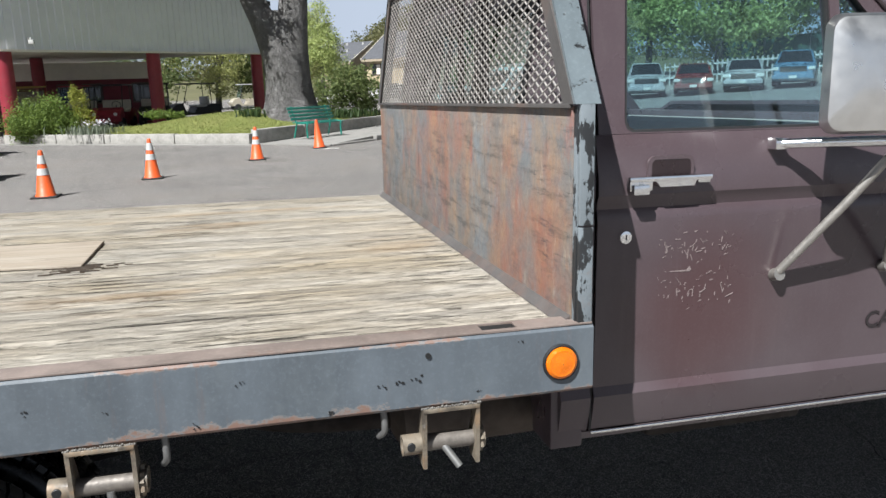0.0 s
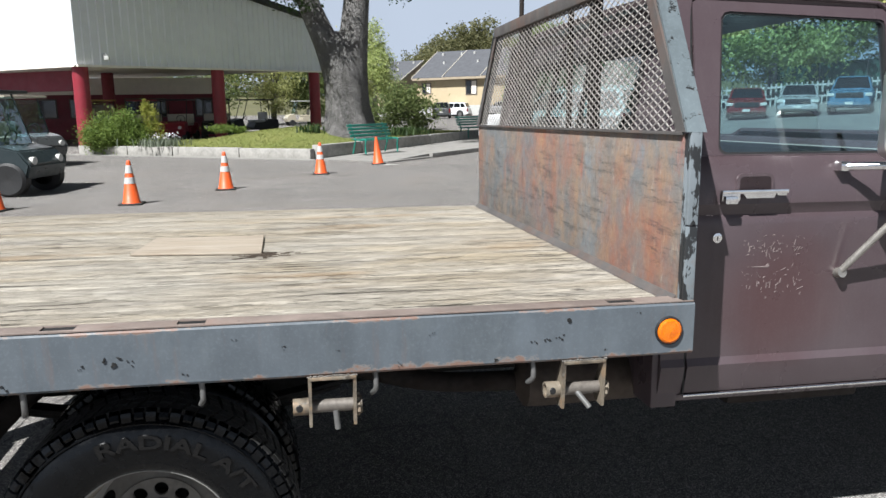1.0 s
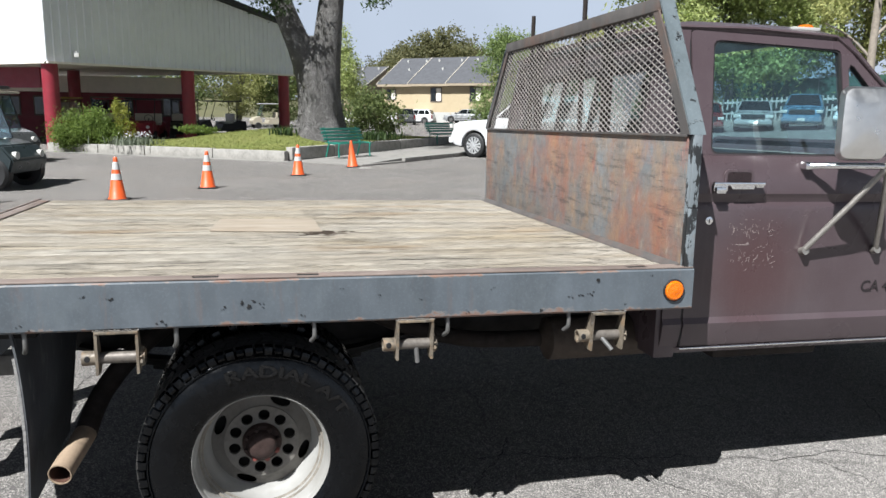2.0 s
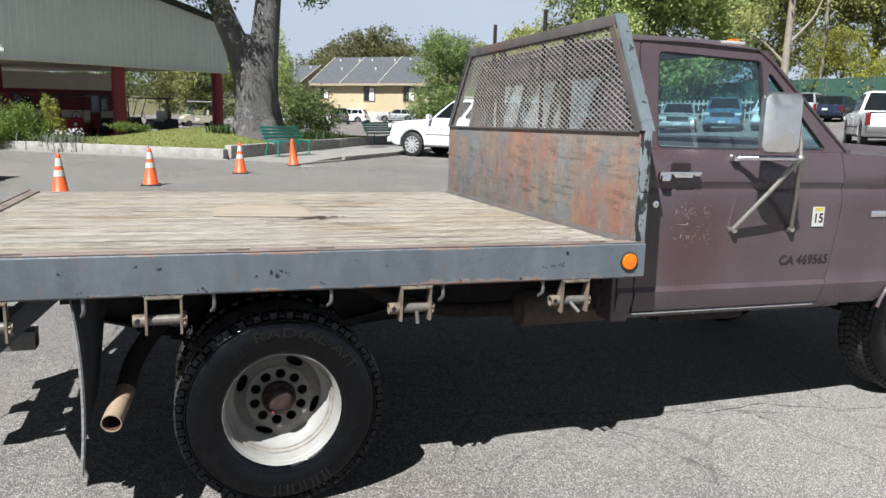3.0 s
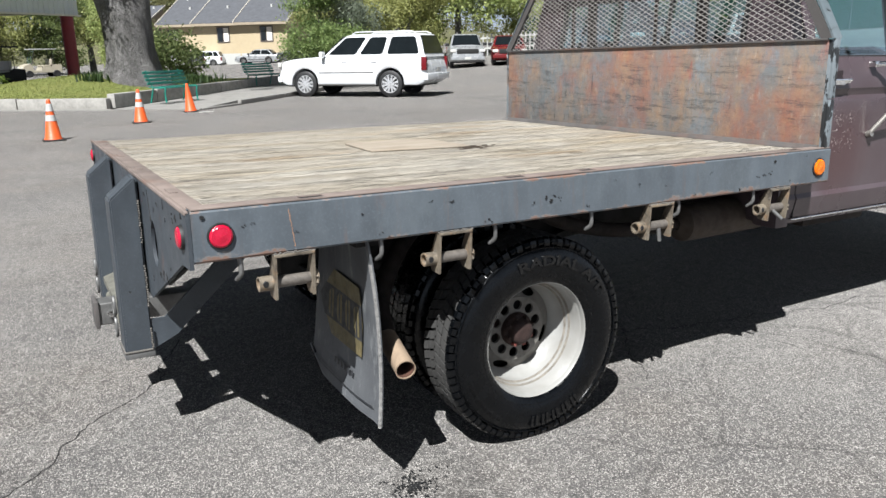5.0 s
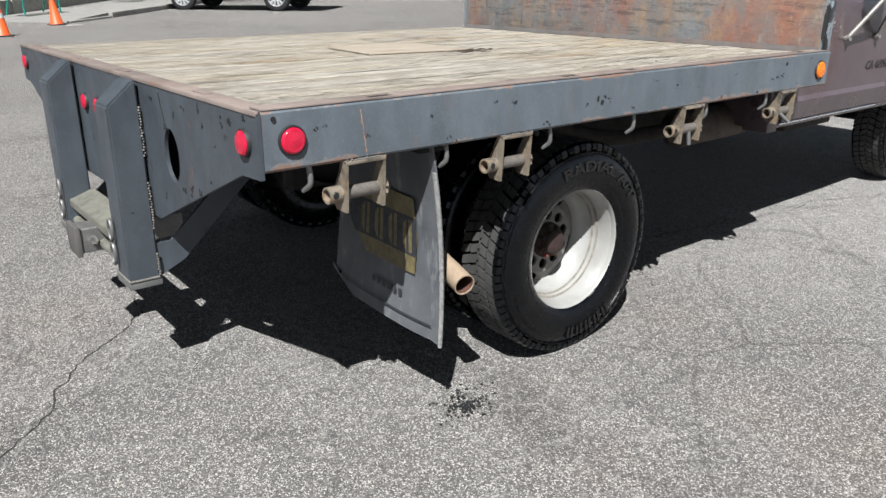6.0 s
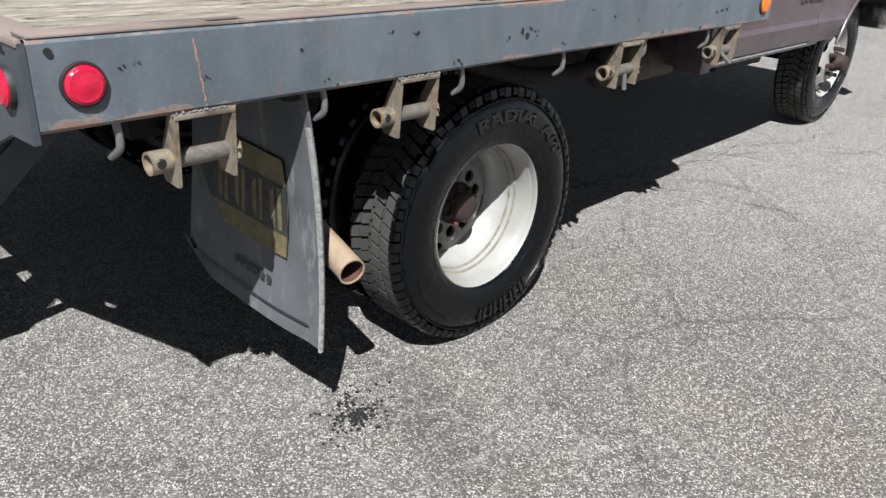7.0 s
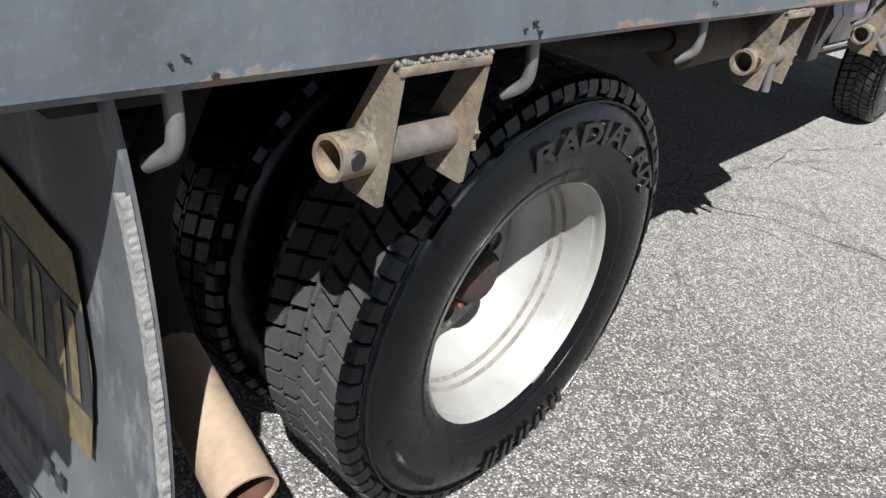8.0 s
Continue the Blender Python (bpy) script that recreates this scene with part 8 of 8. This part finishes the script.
# ---- canopy building ----
C0 = Vector((-8.48, 26.94))
e1, e2 = Vector((0.634, 0.773)), Vector((-0.773, 0.634))
SOF, RISE, SIDE_LEN = 3.09, 0.0158, 13.95      # soffit height, its rise along the side, length of the side
ROOF_HIGH, ROOF_FALL = 7.35, 0.128
hall = thing("canopy_building", (C0.x, C0.y, 0), "white ribbed metal canopy building on red columns", "building")


def ribbed(p, d, length, zlow, ztop, out, mat, parent, name="siding_panel", pitch=0.33):
    """Standing-rib siding in panels, each about one metre wide."""
    n = max(1, round(length / 1.0))
    for k in range(n):
        bm = bmesh.new()
        s0, s1 = length * k / n, length * (k + 1) / n - 0.004
        xs = []
        s = s0
        while s < s1 - 1e-4:
            e = min(s + pitch, s1)
            xs += [(s, 0.0), (s + 0.025, 0.035), (s + 0.060, 0.035), (s + 0.085, 0.0)] if e - s > 0.1 else [(s, 0.0)]
            s = e
        xs.append((s1, 0.0))
        lo_ = [Vector((p.x + d.x * a + out.x * o, p.y + d.y * a + out.y * o, zlow(a))) for a, o in xs]
        hi_ = [Vector((p.x + d.x * a + out.x * o, p.y + d.y * a + out.y * o, ztop(a))) for a, o in xs]
        panel_cells(bm, [lo_, hi_])
        r_ = bmesh.ops.extrude_face_region(bm, geom=bm.faces[:])
        bmesh.ops.translate(bm, verts=[g_ for g_ in r_["geom"] if isinstance(g_, bmesh.types.BMVert)], vec=(-out.x * 0.06, -out.y * 0.06, 0))
        part(name, bm, mat, parent, "", 20)


ribbed(C0, e1, SIDE_LEN, lambda a: SOF + RISE * a, lambda a: ROOF_HIGH - ROOF_FALL * a, Vector((0.773, -0.634)), CORRUGATED, hall)
ribbed(C0 + e2 * 14.0, -e2, 14.0, lambda a: SOF, lambda a: ROOF_HIGH, Vector((-0.634, -0.773)), CORRUGATED, hall)
def beam(p, q, z0, z1, wide, mat, name, label="", drop=0.0, parent=hall):
    d = (q - p).normalized()
    n = Vector((-d.y, d.x)) * wide / 2
    bm = bmesh.new()
    a = [bm.verts.new((v.x, v.y, z)) for v, z in ((p + n, z0), (p - n, z0), (p - n, z1), (p + n, z1))]
    b = [bm.verts.new((v.x, v.y, z)) for v, z in ((q + n, z0 - drop), (q - n, z0 - drop), (q - n, z1 - drop), (q + n, z1 - drop))]
    bridge(bm, a, b)
    bm.faces.new(a[::-1])
    bm.faces.new(b)
    return part(name, bm, mat, parent, label, 20)
beam(C0 - e1 * 0.1 + Vector((0.10, -0.08)), C0 + e1 * (SIDE_LEN + 0.1) + Vector((0.10, -0.08)), ROOF_HIGH - 0.03, ROOF_HIGH + 0.16, 0.5, ROOFDARK, "roof_edge", "dark roof edge", ROOF_FALL * (SIDE_LEN + 0.2))
beam(C0 + Vector((0.07, -0.06)), C0 + e1 * SIDE_LEN + Vector((0.07, -0.06)), SOF - 0.07, SOF - 0.002, 0.10, SOFFIT, "sill_trim", "", -RISE * SIDE_LEN)
beam(C0 + e2 * 14.0, C0, SOF - 0.07, SOF - 0.002, 0.10, SOFFIT, "sill_trim")
bm = bmesh.new()
p = [C0 + e1 * 0.15 + e2 * 0.15, C0 + e1 * (SIDE_LEN - 0.2) + e2 * 0.15, C0 + e1 * (SIDE_LEN - 0.2) + e2 * 13.8, C0 + e1 * 0.15 + e2 * 13.8]
lo = [bm.verts.new((v.x, v.y, SOF + 0.05 + RISE * SIDE_LEN * t)) for v, t in zip(p, (0, 1, 1, 0))]
hi = [bm.verts.new((v.x, v.y, SOF + 0.12 + RISE * SIDE_LEN * t)) for v, t in zip(p, (0, 1, 1, 0))]
bridge(bm, lo, hi)
bm.faces.new(lo[::-1])
bm.faces.new(hi)
part("soffit", bm, SOFFIT, hall, "pale flat canopy ceiling", 0)
bm = bmesh.new()
lo = [bm.verts.new((v.x, v.y, ROOF_HIGH - 0.10 - ROOF_FALL * SIDE_LEN * t)) for v, t in zip(p, (0, 1, 1, 0))]
hi = [bm.verts.new((v.x, v.y, ROOF_HIGH + 0.03 - ROOF_FALL * SIDE_LEN * t)) for v, t in zip(p, (0, 1, 1, 0))]
bridge(bm, lo, hi)
bm.faces.new(hi)
bm.faces.new(lo[::-1])
part("roof", bm, ROOFDARK, hall, "", 0)
for k, q in [(k, C0 + e1 * k + e2 * s) for k, s in ((0.35, 0.28), (6.92, 0.28), (13.48, 0.28), (0.35, 7.3), (0.35, 13.5), (6.92, 7.3))]:
    bm = bmesh.new()
    cyl(bm, (q.x, q.y, gz(q.x, q.y)), (q.x, q.y, SOF + 0.05 + RISE * k), 0.27, seg=28)
    part("column", bm, REDPAINT, hall, "round red column", 40)
# lamp on the wall by the corner
q = C0 + e1 * 1.2 + Vector((0.773, -0.634)) * 0.06
bm = bmesh.new()
box(bm, q.x - 0.06, q.x + 0.06, q.y - 0.12, q.y, 3.38, 3.52, 0.02)
box(bm, q.x - 0.02, q.x + 0.15, q.y - 0.26, q.y - 0.10, 3.28, 3.42, 0.02)
part("wall_lamp", bm, WHITETRIM, hall, "small white wall lamp")
# inner block: beige band over red wall with windows
I0, I1 = Vector((-15.5, 37.6)), Vector((-4.75, 38.7))
beam(I0, I1, 2.28, 3.06, 0.25, SOFFIT, "inner_fascia", "beige band above the inner wall")
beam(I0 + Vector((0, 0.5)), I1 + Vector((0, 0.5)), 0.1, 2.4, 0.2, SHADEDRED, "inner_wall", "red inner wall, darkened for the canopy's shade")
di = (I1 - I0).normalized()
for s in (2.2, 3.6, 6.1, 7.2, 9.4):
    a, b = I0 + di * s + Vector((0.02, 0.38)), I0 + di * (s + 0.85) + Vector((0.02, 0.38))
    fr = beam(a, b, 1.15, 2.10, 0.06, WINFRAME, "window_frame", "brown window frame")
    beam(a + di * 0.06, b - di * 0.06, 1.22, 2.03, 0.08, DARKGLASS, "window_pane", "", 0, fr)
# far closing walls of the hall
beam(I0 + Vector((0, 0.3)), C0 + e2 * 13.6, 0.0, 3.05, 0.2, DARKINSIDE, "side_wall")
beam(Vector((-14.2, 32.4)), Vector((-9.2, 29.2)), 2.25, 3.0, 0.15, SHADEDRED, "red_fascia", "red inner fascia, darkened for the canopy's shade")

# ---- houses ----
U, V = Vector((0.79, -0.613)), Vector((0.613, 0.79))
def house(o, wide, deep, eave, ridge, label, windows, wall=STUCCO):
    h = thing("town_house", (o.x, o.y, 0), label, "house", "row of houses")
    def P(a, b, z):
        return Vector((o.x + U.x * a + V.x * b, o.y + U.y * a + V.y * b, z))
    def block(a0, a1, b0, b1, z0, z1, z2=None):
        """A block whose far top edge may stand higher."""
        bm = bmesh.new()
        z2 = z1 if z2 is None else z2
        lo_ = [bm.verts.new(P(a, b, z0)) for a, b in ((a0, b0), (a1, b0), (a1, b1), (a0, b1))]
        hi_ = [bm.verts.new(P(a, b, z)) for a, b, z in ((a0, b0, z1), (a1, b0, z1), (a1, b1, z2), (a0, b1, z2))]
        bridge(bm, lo_, hi_)
        bm.faces.new(lo_[::-1])
        bm.faces.new(hi_)
        return bm
    wl_ = part("wall", block(0, wide, 0, deep, 0.2, eave, ridge), wall, h, "", 0)
    part("lower_wall", block(0.1, wide - 0.1, -0.05, 0.2, 0.2, 1.6), WHITETRIM, h, "pale lower wall", 0)
    bm = bmesh.new()
    lo_ = [bm.verts.new(P(a, b, z)) for a, b, z in ((-0.35, -0.6, eave - 0.28), (wide + 0.30, -0.6, eave - 0.28), (wide + 0.30, deep, ridge + 0.05), (-0.35, deep, ridge + 0.05))]
    hi_ = [bm.verts.new(v.co + Vector((0, 0, 0.22))) for v in lo_]
    bridge(bm, lo_, hi_)
    bm.faces.new(hi_)
    bm.faces.new(lo_[::-1])
    rf_ = part("roof", bm, SHINGLE, h, "dark grey shingle roof slope", 0)
    for a in (-0.40, wide + 0.32):
        bm = bmesh.new()
        lo_ = [bm.verts.new(P(x_, b, z)) for x_, b, z in ((a - 0.05, -0.65, eave - 0.20), (a + 0.05, -0.65, eave - 0.20), (a + 0.05, deep, ridge + 0.12), (a - 0.05, deep, ridge + 0.12))]
        hi_ = [bm.verts.new(v.co + Vector((0, 0, 0.19))) for v in lo_]
        bridge(bm, lo_, hi_)
        bm.faces.new(hi_)
        bm.faces.new(lo_[::-1])
        part("rake_board", bm, PALETRIM, rf_, "pale rake board", 0)
    part("gutter_board", block(-0.3, wide + 0.3, -0.7, -0.55, eave - 0.38, eave - 0.12), TRIMWOOD, rf_, "", 0)
    for k in range(3):
        a, b = wide * (0.2 + 0.3 * k), deep * (0.82 if k != 1 else 0.45)
        z = eave + (ridge - eave) * b / deep
        part("vent", block(a, a + 0.22, b, b + 0.22, z, z + 0.55), WHITETRIM, rf_, "white roof vent", 0)
    for a, z, ww, hh in windows:
        wf = part("window", block(a, a + ww, -0.06, 0.1, z, z + hh), WINFRAME, h, "dark framed window", 0)
        part("pane", block(a + 0.12, a + ww / 2 - 0.05, -0.08, -0.02, z + 0.12, z + hh - 0.12), DARKGLASS, wf, "", 0)
        part("pane", block(a + ww / 2 + 0.05, a + ww - 0.12, -0.08, -0.02, z + 0.12, z + hh - 0.12), SOFFIT, wf, "pale curtained pane", 0)
    return h


O1 = Vector((13.6, 93.0))
house(O1, 4.4, 6.4, 5.0, 8.2, "yellow stucco house with grey shingle roof", [(0.7, 3.0, 1.3, 1.35)])
O2 = O1 + U * 4.8 - V * 1.1
house(O2, 5.1, 6.4, 5.0, 8.15, "yellow stucco house with curtained window", [(2.4, 2.8, 1.5, 1.7)])
O3 = O2 + U * 5.5 - V * 1.1
house(O3, 5.5, 6.4, 5.0, 8.1, "yellow stucco house partly behind a tree", [(2.4, 2.8, 1.5, 1.7)])
house(Vector((9.4, 104.0)), 4.2, 6.0, 5.0, 7.6, "tan stucco house behind the hedge", [(1.0, 3.2, 1.3, 1.2)], STUCCO2)
house(Vector((24.2, 63.5)), 3.4, 3.5, 3.6, 5.4, "tan stucco house with chimney", [], STUCCO2)
bm = bmesh.new()
box(bm, 24.9, 26.0, 63.2, 64.3, 0.2, 6.1, 0.05)
solo("chimney", bm, STUCCO2, (25.4, 63.7, 0.2), "tall tan stucco chimney beside the house", "chimney", smooth=30)
# ---- trees round the lot ----
easy_tree(11.9, 37.0, 5.7, 2.35, 9500, 0.125, LEAF_YOUNG, "bright green young tree behind the parked cars", 31, 0.12, 0.10)
easy_tree(13.3, 37.6, 5.3, 1.7, 4200, 0.12, LEAF_SILVER, "pale green young tree with slender crown", 32, 0.09, 0.12)
easy_tree(17.2, 46.0, 5.6, 3.0, 6500, 0.17, LEAF_OLIVE, "olive brown tree behind the lot", 33, 0.22, 0.15)
easy_tree(24.0, 52.0, 7.6, 3.8, 9000, 0.265, LEAF_OLIVE, "tall olive green tree behind the lot", 34, 0.3, 0.10)
easy_tree(27.5, 49.5, 13.5, 5.0, 10000, 0.265, LEAF_BRIGHT, "tall bright green tree behind the lot", 35, 0.3, 0.10)
easy_tree(31.5, 47.0, 14.5, 5.0, 10000, 0.265, LEAF_BRIGHT, "tall green oak behind the lot", 36, 0.35, 0.10)
easy_tree(35.5, 46.0, 15.0, 5.2, 10000, 0.265, LEAF_BRIGHT, "tall leafy green tree", 37, 0.35, 0.08)
easy_tree(43.5, 48.0, 15.0, 5.0, 9000, 0.265, LEAF_OLIVE, "tall olive tree behind the fence", 38, 0.35, 0.08)
easy_tree(47.5, 42.5, 13.0, 4.6, 9000, 0.265, LEAF_OLIVE, "olive tree with bare lower limbs", 39, 0.35, 0.15)
easy_tree(52.0, 37.0, 13.0, 4.8, 8000, 0.28, LEAF_OLIVE, "spreading olive tree behind the fence", 40, 0.35, 0.15)
easy_tree(43.0, 41.0, 6.5, 3.0, 6000, 0.16, LEAF_YELLOW, "yellow-green bushy tree by the fence", 41, 0.15, 0.05)
easy_tree(20.6, 44.5, 6.2, 3.0, 6500, 0.17, LEAF_OLIVE, "olive tree behind the lot", 42, 0.2, 0.10)
easy_tree(34.0, 48.0, 5.5, 2.6, 4500, 0.16, LEAF_YELLOW, "yellow-green shrub tree by the fence", 43, 0.12, 0.05)
# pale eucalyptus trunk and a utility pole
tree((35.4, 38.2, 0.2), "tall pale-barked eucalyptus with sparse crown", [([(35.4, 38.2, 0.1), (35.3, 38.2, 4.0), (35.5, 38.3, 9.0), (35.9, 38.3, 16.0)], 0.33, 0.16), ([(35.4, 38.2, 5.0), (34.2, 38.9, 6.4), (32.6, 39.2, 7.2)], 0.12, 0.03), ([(35.5, 38.2, 6.5), (36.6, 37.6, 8.0), (37.4, 37.5, 9.8)], 0.12, 0.03), ([(35.4, 38.2, 3.6), (34.5, 38.0, 4.6), (33.4, 37.9, 4.9)], 0.08, 0.02)], [(35.8, 38.3, 14.5, 2.6, 2.6, 1.8), (33.0, 39.0, 8.0, 1.2, 1.2, 0.9)], 2600, 0.18, LEAF_OLIVE, PALEBARK, 44)
bm = bmesh.new()
cyl(bm, (40.3, 40.2, 0.1), (40.3, 40.2, 13.0), 0.14, 0.10, 12)
box(bm, 39.3, 41.3, 40.14, 40.26, 12.0, 12.15)
solo("utility_pole", bm, PALEBARK, (40.3, 40.2, 0.2), "weathered wooden utility pole", "pole")
# green screened fence and pale picket fence
fa, fb = Vector((32.0, 47.5)), Vector((59.0, 22.0))
n = 13
for k in range(n):
    a, b = fa + (fb - fa) * (k / n), fa + (fb - fa) * ((k + 1) / n)
    fence = thing("fence_panel", (a.x, a.y, gz(a.x, a.y)), "green screened chain-link fence panel", "fence", "green fence round the lot")
    za = gz(a.x, a.y)
    beam(a, b, za + 0.05, za + 2.6, 0.03, FENCEGREEN, "screen", "", za - gz(b.x, b.y), fence)
    bm = bmesh.new()
    cyl(bm, (a.x, a.y, za - 0.1), (a.x, a.y, za + 2.75), 0.04, seg=8)
    part("post", bm, BAREMETAL, fence)
pa, pb = Vector((26.5, 45.5)), Vector((34.5, 39.8))
dp = (pb - pa).normalized()
pz = gz(pa.x, pa.y)
picket = thing("picket_fence", (pa.x, pa.y, pz), "white picket fence at the back of the lot", "fence")
bm = bmesh.new()
k = 0.0
while k < (pb - pa).length:
    q = pa + dp * k
    box(bm, q.x - 0.05, q.x + 0.05, q.y - 0.02, q.y + 0.02, gz(q.x, q.y) - 0.02, gz(q.x, q.y) + 1.45)
    k += 0.30
tagged(part("pickets", bm, WHITETRIM, picket, "white upright pickets", 0), kind="stuff")
beam(pa, pb, pz + 0.45, pz + 0.57, 0.05, WHITETRIM, "rail", "", pz - gz(pb.x, pb.y), picket)
beam(pa, pb, pz + 1.15, pz + 1.27, 0.05, WHITETRIM, "rail", "", pz - gz(pb.x, pb.y), picket)
# behind the canopy building and the oak
easy_tree(4.9, 57.0, 7.6, 2.1, 6000, 0.15, LEAF_BRIGHT, "light green tree beyond the lawn", 51, 0.2, 0.05)
v, f = leaf_cloud([(4.9, 42.0, 1.5, 1.5, 1.3, 1.3), (5.9, 43.0, 1.2, 1.2, 1.0, 1.0), (3.9, 42.5, 1.0, 1.0, 1.0, 0.9)], 5200, 0.11, 53, 50)
scatter_mesh("hedge_bush", v, f, LEAF_OAK, (4.9, 42, 0.2), "dark rounded bush behind the oak", "shrub", kind="")
easy_tree(-3.0, 63.0, 7.0, 3.6, 5000, 0.19, LEAF_OLIVE, "olive tree behind the canopy building", 54, 0.3, 0.05)
easy_tree(0.3, 63.0, 6.5, 3.0, 5000, 0.18, LEAF_OAK, "dark oak behind the canopy building", 55, 0.35, 0.05)
easy_tree(-7.5, 58.0, 7.0, 3.6, 4500, 0.2, LEAF_OAK, "dark tree behind the canopy building", 56, 0.3, 0.05)
easy_tree(3.4, 66.0, 7.5, 3.2, 4500, 0.19, LEAF_OLIVE, "olive tree in the distance", 57, 0.3, 0.05)
# wooded hill
bm = bmesh.new()
panel_cells(bm, [[(x, y, 0.2 + max(0, 15 * math.exp(-((x - 50) / 26) ** 2) + 9 * math.exp(-((x - 105) / 45) ** 2) + 6 * math.exp(-((x + 40) / 60) ** 2)) * max(0, 1 - ((y - 225) / 70) ** 2)) for x in range(-120, 261, 10)] for y in range(150, 301, 10)])
solo("hillside", bm, HILL, (50, 220, 0), "distant low hillside", "hill", kind="structure")
blobs = []
rh = random.Random(8)
for k in range(70):
    x = rh.uniform(-60, 190)
    base = 15 * math.exp(-((x - 50) / 24) ** 2) + 8 * math.exp(-((x - 105) / 45) ** 2) + 5 * math.exp(-((x + 40) / 60) ** 2)
    blobs.append((x, rh.uniform(195, 222), base * rh.uniform(0.55, 1.0) + 2.5, rh.uniform(4, 7), rh.uniform(3, 5), rh.uniform(3.0, 4.8)))
for x, z in ((36, 15), (41, 18.5), (46, 20.5), (51, 21), (56, 18), (60, 15)):
    blobs.append((x, 205, z, 4.5, 4, 3.8))
for k in range(26):
    x = rh.uniform(32, 66)
    blobs.append((x, rh.uniform(198, 212), 3.0 + rh.uniform(0.35, 0.98) * 18.0 * math.exp(-((x - 49) / 17) ** 2), rh.uniform(3.5, 5.5), 4, rh.uniform(2.6, 3.8)))
v, f = leaf_cloud(blobs, 95000, 0.46, 61, 44, 0.24)
scatter_mesh("hill_oaks", v, f, LEAF_HILL, (50, 210, 5), "olive green oaks covering the hill", "woods")
